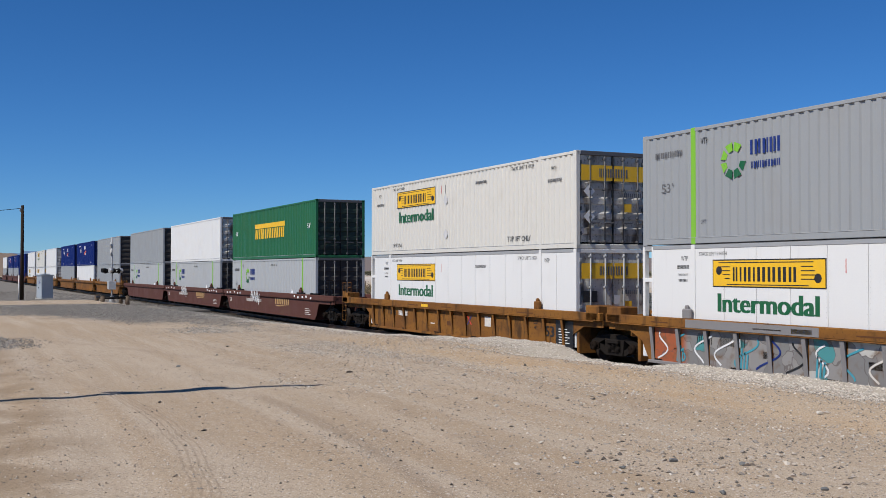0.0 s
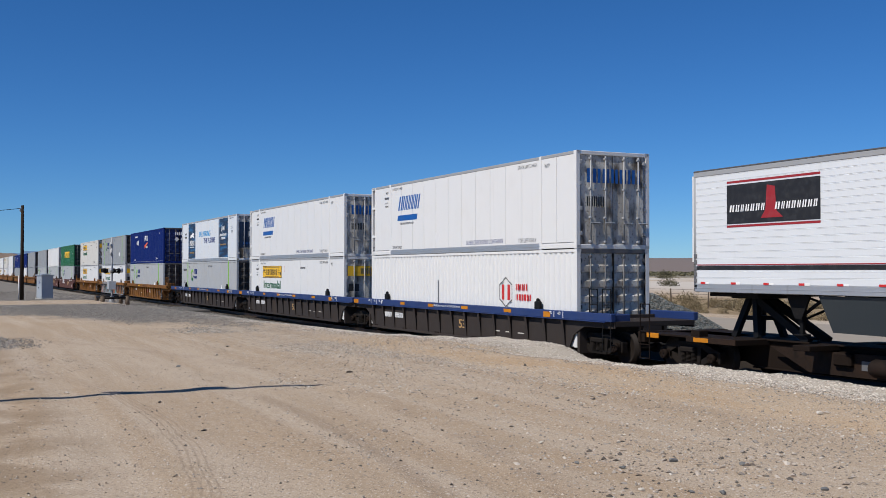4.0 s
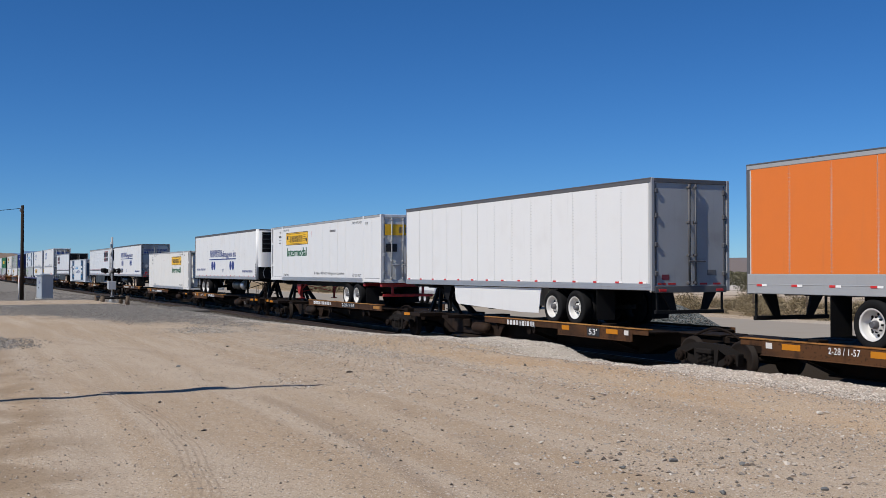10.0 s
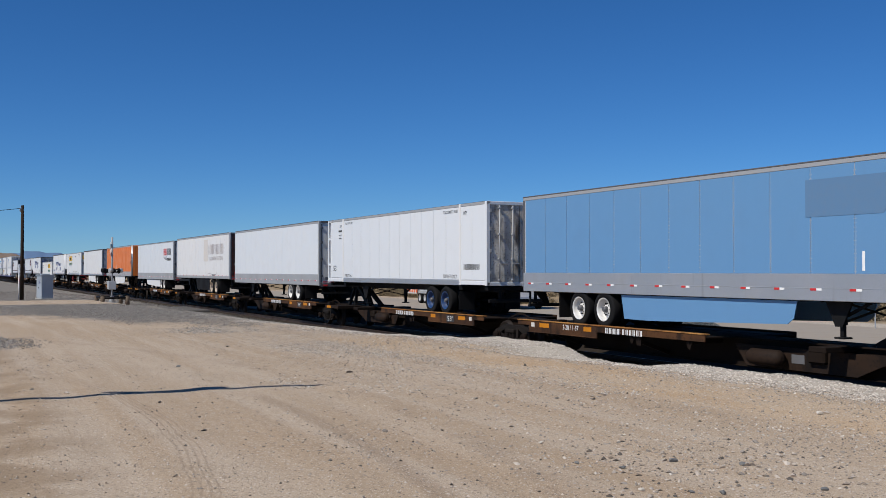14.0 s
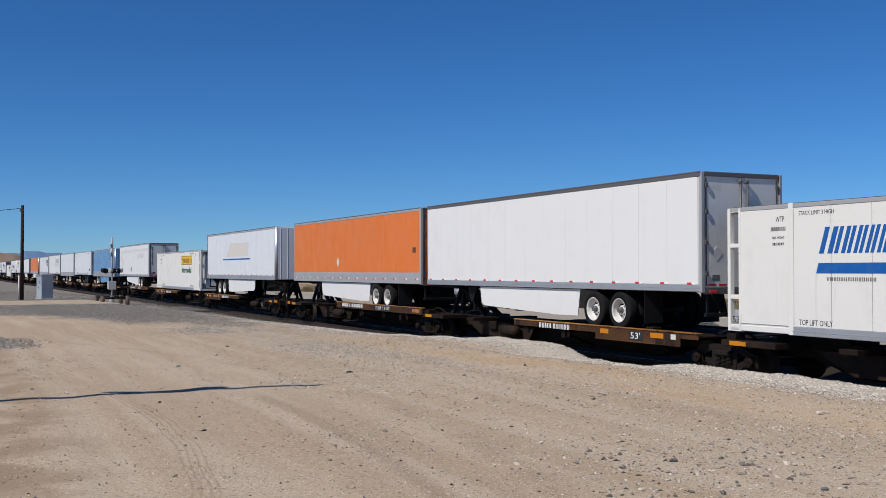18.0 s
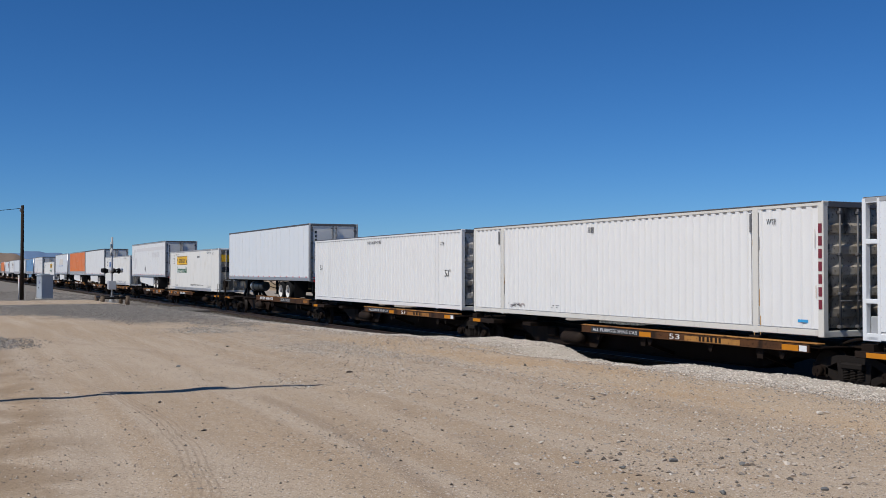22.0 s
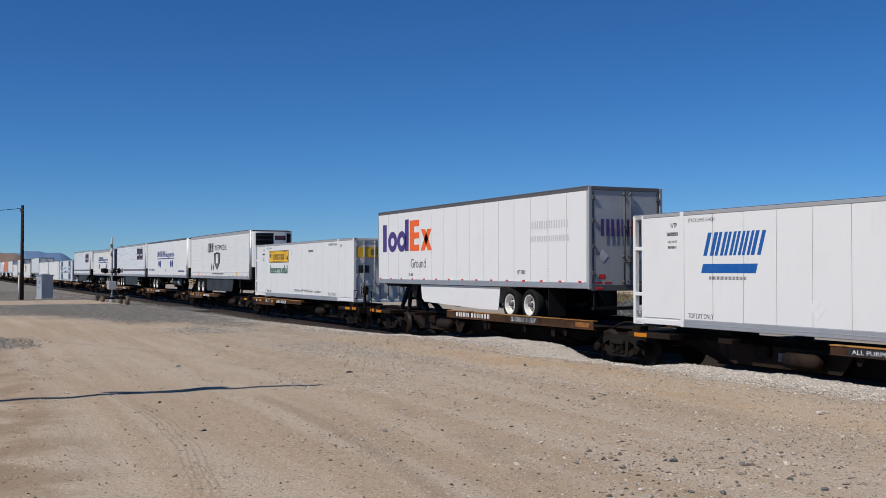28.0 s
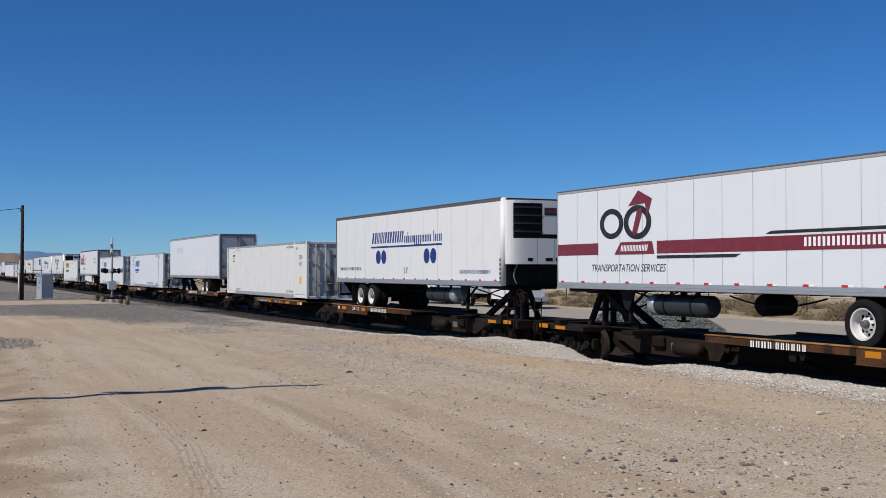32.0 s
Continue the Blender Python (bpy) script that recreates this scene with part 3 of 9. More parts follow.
    if z < 3:
        part("roof_lip", (flip, "s"), lambda bm: cbox(bm, 0.04, L53 - 0.04, -1.3, -1.24, H - 0.022, H + 0.006, 0.006), "darkrail", root)
    unit = part("cooling_unit", flip, lambda bm: (cbox(bm, X(0.08), X(0.44), -1.0, 1.0, 0.85, 2.6, 0.04), cbox(bm, X(0.12), X(0.42), -0.9, 0.9, 0.2, 0.8, 0.03)), "cream", root)
    part("grille", flip, lambda bm: [cbox(bm, X(0.06), X(0.085), -0.8, 0.8, 1.5 + 0.12 * k, 1.57 + 0.12 * k) for k in range(8)], "black", unit)
    part("battery_box", flip, lambda bm: cbox(bm, X(0.12), X(0.4), -1.22, -0.95, 0.12, 0.5, 0.02), "greyrail", root)
    if not flip:
        part("door_frame", "s", lambda bm: (cbox(bm, L53 - 0.13, L53 - 0.003, -1.17, 1.17, H - 0.12, H - 0.003), cbox(bm, L53 - 0.13, L53 - 0.003, -1.17, 1.17, 0, 0.13)), wall, root)
        doors(root, L53 - 0.02, 0.13, H - 0.12, door, rod, pressed=False)
    else:
        part("door", "sflip", lambda bm: cbox(bm, 0.0, 0.1, -1.17, 1.17, 0.02, H - 0.02), door, root)
    castings(root, (0.06, H - 0.055), "alu" if post == wall else post, (0.09, L53 - 0.09))
    castings(root, (0.06, H - 0.055), "darkrail" if post == wall else "d_blue", (2.06, 14.1))
    return root


def end_bars(root, y, z, w, h, widths, m, gap=0.22, lift=0.02):
    """Bars on the doors, which face +x."""
    def build(bm):
        total, u = sum(widths) + gap * (len(widths) - 1), 0.0
        for k in widths:
            a, b = u / total * w, (u + k) / total * w
            stems = ((a, b),) if b - a < 0.26 * h or len(widths) == 1 else ((a, a + 0.36 * (b - a)), (b - 0.36 * (b - a), b))
            for q0, q1 in stems:
                prism(bm, rect(q0, q1, 0, h), 0, 0.003)
            u += k + gap
    tagged(put("door_mark", mesh_of("door_mark|" + str((w, h, widths, gap)), build, m), root, pose(L53 + lift, y, z, 0, 0, 90)), kind="stuff")


def write_end(root, word, y, z, w, h, m="d_black", lift=0.0):
    """Letters on the doors, which face +x."""
    put("lettering", letter_mesh(word, w, h, m), root, pose(L53 - 0.02 + lift, y, z, 0, 0, 90))


def small_print(root, flip=False, right=True):
    """The stencils that most containers carry near their lifting posts."""
    write(root, "TOP LIFT ONLY", 2.3, 0.24, 0.95, 0.12)
    write(root, "TOP LIFT ONLY", 12.7, 0.24, 1.15, 0.14)
    write(root, "STACK LIMIT 3 HIGH", 2.3, 2.62, 1.0, 0.09)
    write(root, "STACK LIMIT 3 HIGH", 12.7, 2.6, 1.2, 0.11)
    write(root, "WTP", 1.6, 2.5, 0.26, 0.12)
    write(root, "WTP", 14.35, 2.5, 0.3, 0.13)
    bars(root, 1.45, 2.3, 0.45, 0.09, (1, 1, 1, 1, 0.3, 1, 1, 1), "d_black")
    write(root, "TARE WEIGHT", 1.48, 2.12, 0.38, 0.06)
    bars(root, 1.5, 1.98, 0.34, 0.06, (1, 0.6, 1, 1), "d_black")


def wide_plate(root, x, z, w=3.63, h=0.66):
    """The yellow banner: black rim, drawn scroll lines and a word in bars."""
    plate(root, "banner", rect(x, x + w, z, z + h), "d_black")
    plate(root, "banner_field", rect(x + 0.03, x + w - 0.03, z + 0.03, z + h - 0.03), "d_yellow", lift=STANDOFF + 0.004)
    bars(root, x + 0.2 * w, z + 0.22 * h, 0.56 * w, 0.5 * h, (0.55, 0.2, 0.8, 0.2, 0.9, 0.85, 0.9, 0.8), "d_black", gap=0.3, lift=STANDOFF + 0.008)
    def scroll(bm):
        for k in range(4):
            prism(bm, rect(0.06 * w + 0.02 * w * k, 0.17 * w, h * (0.72 - 0.14 * k), h * (0.74 - 0.14 * k) + 0.008), 0, 0.003)
            prism(bm, rect(0.8 * w, 0.94 * w - 0.015 * w * (3 - k), h * (0.72 - 0.14 * k), h * (0.74 - 0.14 * k) + 0.008), 0, 0.003)
        prism(bm, rect(0.14 * w, 0.86 * w, 0.09 * h, 0.12 * h), 0, 0.003)
        prism(bm, rect(0.06 * w, 0.9 * w, 0.87 * h, 0.9 * h), 0, 0.003)
        for cx in (0.065 * w, 0.935 * w):
            prism(bm, disc(cx, (0.6 if cx < w / 2 else 0.35) * h, 0.03 * w, 0.16 * h, 10), 0.0015, 0.003)
    mark("banner_scroll", mesh_of("banner_scroll|" + str((w, h)), scroll, "d_black"), root, x, SIDE - STANDOFF - 0.008, z)


def banner_set(root, x=2.8, reefer=""):
    wide_plate(root, x, 1.86)
    write(root, "Intermodal", x + 0.17, 1.27, 3.2, 0.44, "d_green", bold=True)
    bars(root, 9.7, 2.35, 0.8, 0.1, (1, 1, 1, 1, 0.3, 1, 1, 1, 1, 1, 1), "d_dgrey")
    if reefer:
        write(root, reefer, 7.4 if x < 5 else 4.0, 0.3, 4.3, 0.17)
    if x < 5:
        for y0 in (-1.13, 0.03):
            end_bars(root, y0, 2.02, 1.09, 0.46, (1,), "d_yellow")
        end_bars(root, -0.5, 2.12, 1.0, 0.26, (0.5, 0.2, 0.9, 0.3, 0.9, 0.9, 0.9), "d_dgrey", lift=0.025)
        end_bars(root, 0.35, 1.1, 0.3, 0.25, (1,), "d_yellow")
        end_bars(root, 0.3, 1.55, 0.7, 0.12, (1, 1, 1, 1, 1), "d_dgrey")
        if root.name not in FOLDED:
            end_bars(root, -1.08, 1.32, 0.5, 0.34, (1,), "d_black")
            end_bars(root, 0.02, 1.25, 0.2, 0.28, (1,), "d_grey")
        for zz in (1.5, 0.75) if root.name in FOLDED else ():
            ob = plate(root, "placard_frame", [(0, 0), (0.2, 0.2), (0, 0.4), (-0.2, 0.2)], "d_pale", y=0.0)
            ob.matrix_basis = pose(L53 + 0.022, -0.85, zz, 0, 0, 90)
    plate(root, "red_mark", rect(6.95, 6.97, 2.2, 2.5), "d_red")


def slant_logo(root):
    """Blue slanted word in bars over a blue stripe."""
    bars(root, 2.88, 1.78, 2.0, 0.56, (1.25, 1.0, 0.9, 0.85, 0.85, 1.1), "d_mblue", slant=0.33, gap=0.16)
    end_bars(root, -0.95, 1.95, 1.9, 0.42, (1.2, 1, 0.9, 0.9, 0.9, 1.1), "d_mblue")
    end_bars(root, -0.95, 1.25, 0.6, 0.3, (1, 1, 1, 1), "d_black")
    plate(root, "logo_stripe", rect(2.8, 4.72, 1.36, 1.58, 0.3), "d_mblue")
    bars(root, 3.1, 1.2, 1.3, 0.08, (1,) * 14, "d_dgrey", gap=0.4)
    write(root, "SUPER CUBE REEFER CONTAINER", 9.0, 0.26, 2.7, 0.15, "d_blue", slant=0.2)
    write(root, "53'", 0.16, 0.2, 0.3, 0.16)
    plate(root, "warning_diamond", [(6.35, 0.62), (6.6, 0.37), (6.85, 0.62), (6.6, 0.87)], "d_pale")


def runner(root, x, z, w):
    """A white running-animal mark, simplified."""
    s = w / 1.5
    plate(root, "logo_mark", [(x, z), (x + 0.28 * s, z + 0.1 * s), (x + 0.5 * s, z + 0.02 * s), (x + 0.66 * s, z + 0.14 * s), (x + 1.0 * s, z + 0.08 * s), (x + 1.45 * s, z - 0.02 * s),
                              (x + 1.2 * s, z + 0.2 * s), (x + 1.35 * s, z + 0.32 * s), (x + 1.0 * s, z + 0.42 * s), (x + 0.7 * s, z + 0.3 * s), (x + 0.3 * s, z + 0.26 * s)], "d_white", lift=0.016)


def swim_panels(root, first, second):
    """Two dark-blue picture panels on a white reefer box, and a slogan between them."""
    for x0, x1 in ((2.3, 4.75), (11.25, 13.95)):
        plate(root, "blue_panel", rect(x0, x1, 0.24, 2.77), "print_r" if x0 < 5 else "print_l")
        if x0 > 5 and second[0] == "THE FUTURE":
            annulus(root, 12.65, 2.12, 0.25, 0.3, "d_white", 1.7)
            bars(root, 12.3, 1.98, 0.65, 0.28, (0.6, 0.6, 0.6), "d_white", slant=0.3, lift=0.016)
            bars(root, 11.85, 1.62, 1.75, 0.16, (1,) * 10, "d_white", slant=0.2, gap=0.3, lift=0.016)
            bars(root, 12.15, 1.4, 1.15, 0.16, (1,) * 7, "d_white", slant=0.2, gap=0.3, lift=0.016)
            bars(root, 11.9, 1.02, 1.6, 0.09, (1,) * 13, "d_gold", gap=0.4, lift=0.016)
            continue
        bars(root, x0 + 0.5, 1.18, 1.5, 0.36, (0.25, 0.5, 0.25, 0.4, 0.25, 0.4, 0.3, 0.25, 0.3), "d_white", lift=0.016, gap=0.2)
        bars(root, x0 + 0.5, 1.02, 1.5, 0.08, (1,) * 12, "d_white", lift=0.016, gap=0.4)
        runner(root, x0 + 0.5, 1.7, 1.5)
        bars(root, x0 + 0.6, 0.6, 1.3, 0.12, (1,) * 9, "d_gold" if second[0] == "THE FUTURE" else "d_cyan", lift=0.016, gap=0.35)
    write(root, first[0], first[1], first[2], first[3], first[4], "d_cyan", slant=0.12, bold=True)
    write(root, second[0], second[1], second[2], second[3], second[4], "d_blue", slant=0.12, bold=True)
    bars(root, 1.0, 2.0, 0.6, 0.13, (1, 1, 1, 1), "d_black")
    bars(root, 1.0, 1.75, 0.7, 0.13, (1, 1, 1, 1, 1, 1), "d_black")
    write(root, "53 ft", 14.75, 2.0, 0.55, 0.17)
    write(root, "XHC", 14.8, 1.75, 0.45, 0.17)


def ring_logo(root, x=3.1, z=1.95):
    """Green broken ring and a blue word in bars."""
    for k in range(8):
        a0, a1 = k * math.tau / 8 + 0.1, (k + 1) * math.tau / 8 - 0.12
        if k in (0,):
            continue
        pts = [(x + 0.43 + r * math.cos(a), z + r * math.sin(a)) for r, a in ((0.24, a0), (0.44, a0), (0.44, a1), (0.24, a1))]
        plate(root, "logo_segment", pts, "lime" if k < 5 else "d_green")
    bars(root, x + 1.02, z + 0.08, 0.95, 0.34, (1, 1.05, 0.8, 1), "d_blue")
    bars(root, x + 1.04, z - 0.24, 0.93, 0.16, (0.4, 0.8, 0.8, 0.3, 0.6, 0.5, 0.3, 0.7, 0.6), "d_blue", gap=0.25)
    write(root, "WARNING HIGH CUBE", 8.4, 2.52, 1.2, 0.1)
    plate(root, "warning_diamond", [(12.0, 1.0), (12.3, 0.7), (12.6, 1.0), (12.3, 1.3)], "d_white")
    write(root, "53'", 14.7, 0.45, 0.5, 0.28)
    write(root, "53'", 0.8, 1.35, 0.45, 0.24, "d_dgrey")
    write(root, "WTP", 2.35, 2.45, 0.25, 0.16)
    bars(root, 0.55, 2.25, 1.1, 0.15, (1, 1, 1, 0.4, 1, 0.5, 1, 1, 0.5), "d_dgrey")
    write(root, "LIFT", 2.35, 0.5, 0.2, 0.1, "d_dgrey")


# ---- boxes: the trailers ----
def wheel_pair(root, x, y, rim="rimwhite"):
    """Dual wheels at one end of an axle: tyre, rim and hub."""
    s = -1 if y < 0 else 1

    def tyre(bm):
        ring_y(bm, 0, 0.515, 0.0, -s * 0.29, [(0.33, 0), (0.47, 0.0), (0.5, 0.06), (0.515, 0.15), (0.515, 0.85), (0.5, 0.94), (0.47, 1), (0.33, 1)], 28, "loop")
        ring_y(bm, 0, 0.515, -s * 0.31, -s * 0.6, [(0.33, 0), (0.47, 0.0), (0.5, 0.06), (0.515, 0.15), (0.515, 0.85), (0.5, 0.94), (0.47, 1), (0.33, 1)], 20, "loop")

    def rim_b(bm):
        ring_y(bm, 0, 0.515, s * 0.012, -s * 0.2, [(0.335, 0), (0.305, 0.0), (0.29, 0.12), (0.28, 0.8), (0.26, 0.86), (0.17, 0.86), (0.14, 0.5), (0.02, 0.48)], 24, "last")

    def hub(bm):
        tube(bm, (0, s * 0.02, 0.515), (0, -s * 0.12, 0.515), 0.065, 12, 0.1)

    def bolts(bm):
        for k in range(8):
            a = k * math.tau / 8
            tube(bm, (0.215 * math.cos(a), -s * 0.168, 0.515 + 0.215 * math.sin(a)), (0.215 * math.cos(a), -s * 0.175, 0.515 + 0.215 * math.sin(a)), 0.034, 8)
            tube(bm, (0.15 * math.cos(a), -s * 0.09, 0.515 + 0.15 * math.sin(a)), (0.15 * math.cos(a), -s * 0.14, 0.515 + 0.15 * math.sin(a)), 0.022, 6)
    w = part("wheel", ("tyre", s), tyre, "rubber", root, pose(x, y, 0))
    if s < 0:
        part("rim", s, rim_b, rim, w)
        tagged(part("hand_holes", s, bolts, "black", w), kind="stuff")
        part("hub", s, hub, "darkrail", w)


def running_gear(root, X, axle, rim, z_top, flaps=True):
    """Tandem axles, their sub-frame, and mud flaps; axle is the middle of the tandem."""
    for a in (axle - 0.63, axle + 0.63):
        part("axle", 0, lambda bm: tube(bm, (0, -0.9, 0.515), (0, 0.9, 0.515), 0.07, 10), "black", root, pose(X(a), 0, 0))
        for y in (-1.275, 1.275):
            wheel_pair(root, X(a), y, rim)
    part("axle_frame", round(z_top, 2), lambda bm: [cbox(bm, -1.5, 1.5, s * 0.5 - 0.06, s * 0.5 + 0.06, 0.62, z_top) for s in (1, -1)], "black", root, pose(X(axle), 0, 0))
    if flaps:
        for y in (-0.95, 0.95):
            part("mud_flap", round(z_top, 2), lambda bm: cbox(bm, -0.01, 0.01, -0.31, 0.31, 0.2, z_top), "rubber", root, pose(X(axle + 1.75), y, 0))


def landing_gear(root, X, x, z_top, m="black"):
    for y in (-0.9, 0.9):
        leg = part("landing_leg", round(z_top, 2), lambda bm: (cbox(bm, -0.07, 0.07, -0.07, 0.07, 0.45, z_top), cbox(bm, -0.05, 0.05, -0.05, 0.05, 0.2, 0.46)), m, root, pose(X(x), y, 0))
        if y < 0:
            part("leg_bracket", round(z_top, 2), lambda bm: prism(bm, [(-0.36, z_top), (0.36, z_top), (0.1, z_top - 0.52), (-0.1, z_top - 0.52)], -0.13, -0.08), m, leg)
        part("foot", 0, lambda bm: cbox(bm, -0.14, 0.14, -0.13, 0.13, 0.16, 0.2), m, leg)
        part("brace", round(z_top, 2), lambda bm: beam(bm, (0, 0, 0.6), (0.75, 0, z_top), 0.05, 0.06), m, leg)
    part("cross_brace", round(z_top, 2), lambda bm: (beam(bm, (0, -0.9, 0.5), (0, 0.9, z_top), 0.04, 0.05), beam(bm, (0, 0.9, 0.5), (0, -0.9, z_top), 0.04, 0.05)), m, root, pose(X(x), 0, 0))


def rear_marks(root, zb, zt, seed):
    """Small marks on a trailer's doors: number bars, placard holder, warning labels, reflective tape."""
    x = L53 - 0.028
    rng = random.Random(seed)

    def flat(name, key, y0, y1, z0, z1, m):
        part(name, key, lambda bm: cbox(bm, 0, 0.004, 0, y1 - y0, 0, z1 - z0, 0.001), m, root, pose(x, y0, z0))
    for k in range(rng.choice((0, 6, 8))):
        flat("number_bar", "rear", -1.0, -0.9, zt - 0.5 - 0.2 * k, zt - 0.37 - 0.2 * k, "d_black")
    if rng.random() < 0.7:
        ob = part("placard_frame", "rear", lambda bm: cbox(bm, 0, 0.008, -0.13, 0.13, -0.13, 0.13, 0.003), "d_grey", root, pose(x, -0.8, zb + 0.95, 45, 0, 0))
    flat("warning_label", "a", -0.95, -0.72, zb + 0.28, zb + 0.42, rng.choice(("d_red", "d_maroon", "d_dgrey")))
    flat("warning_label", "b", 0.55, 0.85, zb + 0.4, zb + 0.55, rng.choice(("d_maroon", "d_yellow", "d_dgrey")))
    for y0 in (-1.08, -0.75, 0.3, 0.75):
        flat("reflective_tape", "rear", y0, y0 + 0.25, zb + 0.15, zb + 0.2, "d_red")


def semi_trailer(p, wall="white", label="", nose_right=False, zb=1.08, zt=4.05, top="greyrail", base="alu", band=0.18, door="doorlight", panels=13, ribbed=False, skirt="",
                 reefer=False, rim="rimwhite", axle=12.6, tank=False, nose=None, top_h=0.13, leg=3.3, seams=True, post="greyrail"):
    """A 53-foot trailer. Built with its rear at +x, mirrored when its nose is there."""
    root = thing("semi_trailer", label, "trailer", "trailers on the train", p=p, z=1.0)
    sign = -1 if nose_right else 1

    def X(x):
        return L53 - x if nose_right else x

    def XB(bm, a, b, *rest, c=0.012):
        cbox(bm, X(a), X(b), *rest, c)
    k0 = (nose_right, zb, zt, band, top_h)
    z0, z1 = zb + band, zt - top_h
    part("body", k0, lambda bm: quadbox(bm, min(X(0.12), X(L53 - 0.1)), max(X(0.12), X(L53 - 0.1)), -1.275, 1.275, zb + 0.04, zt - 0.03), "seam", root)
    for y, out in ((SIDE, -1), (-SIDE, 1)):
        sw = part("side_wall", (k0, out), lambda bm: XB(bm, 0.13, L53 - 0.1, y - out * 0.012, y - out * 0.022, z0, z1), "seam", root)
        if ribbed:
            n = 17

            def ribs(bm):
                h = (z1 - z0) / n
                prof = []
                for k in range(n):
                    u = z0 + k * h
                    prof += [(y - out * 0.008, u), (y, u + 0.008), (y, u + h - 0.02), (y + out * 0.004, u + h - 0.012), (y - out * 0.008, u + h - 0.002)]
                prof += [(y - out * 0.02, z1), (y - out * 0.02, z0)]
                xs = sorted((X(0.16), X(L53 - 0.1)))
                A, B = ([bm.verts.new((x, yy, zz)) for yy, zz in prof] for x in xs)
                for k in range(len(prof)):
                    bm.faces.new((A[k], A[(k + 1) % len(prof)], B[(k + 1) % len(prof)], B[k]))
                bm.faces.new(A[::-1])
                bm.faces.new(B)
            part("ribbed_skin", (k0, out), ribs, wall, sw)
        else:
            step = (L53 - 0.3) / panels
            w = step - (0.014 if seams else 0.006)
            if out > 0:
                part("far_skin", k0, lambda bm: XB(bm, 0.15, L53 - 0.1, y, y - 0.01, z0, z1, c=0.003), wall, sw)
            for k in range(panels if out < 0 else 0):
                part("panel", (round(w, 3), zb, zt, band, top_h, out), lambda bm: cbox(bm, 0, w, 0, -out * 0.013, z0, z1, 0.004), wall, sw, pose(0.15 + k * step, y, 0))
            if out < 0 and seams:
                rivets(root, ("trailer", panels, seams == "taper"), [0.15 + k * step + 0.03 for k in range(panels)] + [0.15 + k * step - 0.025 for k in range(1, panels)], z0, z1)
        part("bottom_rail", (k0, out), lambda bm: (XB(bm, 0.1, L53 - 0.03, y + out * 0.012, y - out * 0.08, zb, z0), XB(bm, 0.1, L53 - 0.03, y + out * 0.018, y - out * 0.02, zb + band * 0.45, zb + band * 0.45 + 0.02, c=0.004)), base, root)
        part("top_rail", (k0, out), lambda bm: XB(bm, 0.1, L53 - 0.02, y + out * 0.008, y - out * 0.06, z1, zt - 0.012), top, root)
        part("nose_post", (k0, out), lambda bm: (tube(bm, (X(0.12), y - out * 0.12, zb + 0.02), (X(0.12), y - out * 0.12, zt - 0.02), 0.125, 16)), nose or "alu", root)
        part("rear_post", (k0, out), lambda bm: XB(bm, L53 - 0.1, L53, y + out * 0.006, y - out * 0.1, zb - 0.02, zt), post if not nose_right else "darkrail", root)
        if out < 0:
            zt_ = z0 - 0.62 * band if band > 0.4 else z0
            for shift, m, w in ((0.0, "d_red", 0.17), (0.175, "d_white", 0.15)):
                tagged(part("reflective_tape", (zb, band, m), lambda bm: [cbox(bm, 0.35 + k * 1.09 + shift, 0.35 + k * 1.09 + shift + w, y - 0.0225, y - 0.0185, zt_ - 0.002, zt_ + 0.048, 0.001) for k in range(15)],
                            m, root), "red reflectors" if m == "d_red" else "white reflectors", kind="stuff")
    part("roof", k0, lambda bm: XB(bm, 0.06, L53 - 0.03, -1.26, 1.26, zt - 0.05, zt - 0.005), "greyrail", root)
    for s in (-1,):
        part("roof_lip", (k0, s), lambda bm: XB(bm, 0.08, L53 - 0.015, s * 1.24, s * 1.312, zt - 0.032, zt + 0.004, c=0.008), "darkrail", root)
    part("floor", k0, lambda bm: [XB(bm, 0.1, L53 - 0.1, -1.24, 1.24, zb + 0.02, zb + 0.1)] + [XB(bm, 0.6 + 0.6 * k, 0.66 + 0.6 * k, -1.2, 1.2, zb - 0.03, zb + 0.03) for k in range(25)], "black", root)
    part("nose_wall", k0, lambda bm: (XB(bm, 0.0, 0.14, -1.19, 1.19, zb + 0.03, zt - 0.03, c=0.02), [XB(bm, -0.012, 0.02, -1.0 + 0.4 * k, -0.97 + 0.4 * k, zb + 0.1, zt - 0.1) for k in range(6)]), wall if not reefer else "black", root)
    part("kingpin_plate", k0, lambda bm: XB(bm, 0.3, 2.0, -1.0, 1.0, zb - 0.1, zb), "black", root)
    if nose_right:
        part("service_box", k0, lambda bm: cbox(bm, L53, L53 + 0.09, -0.12, 0.12, zb + 0.25, zb + 0.5), "black", root)
    else:
        if p != 320.95:
            rear_marks(root, zb, zt, int(p * 10))
        doors(root, L53 - 0.01, zb + 0.12, zt - 0.12, door, "darkrail", pressed=False)
        part("rear_frame", k0, lambda bm: (cbox(bm, L53 - 0.1, L53 - 0.002, -1.19, 1.19, zt - 0.12, zt - 0.003), cbox(bm, L53 - 0.1, L53 - 0.002, -1.19, 1.19, zb - 0.06, zb + 0.12)), "darkrail", root)
        for y in (-0.95, 0.95):
            part("tail_light", 0, lambda bm: cbox(bm, 0, 0.02, -0.12, 0.12, 0, 0.07), "d_red", root, pose(L53 - 0.003, y, zb - 0.03))
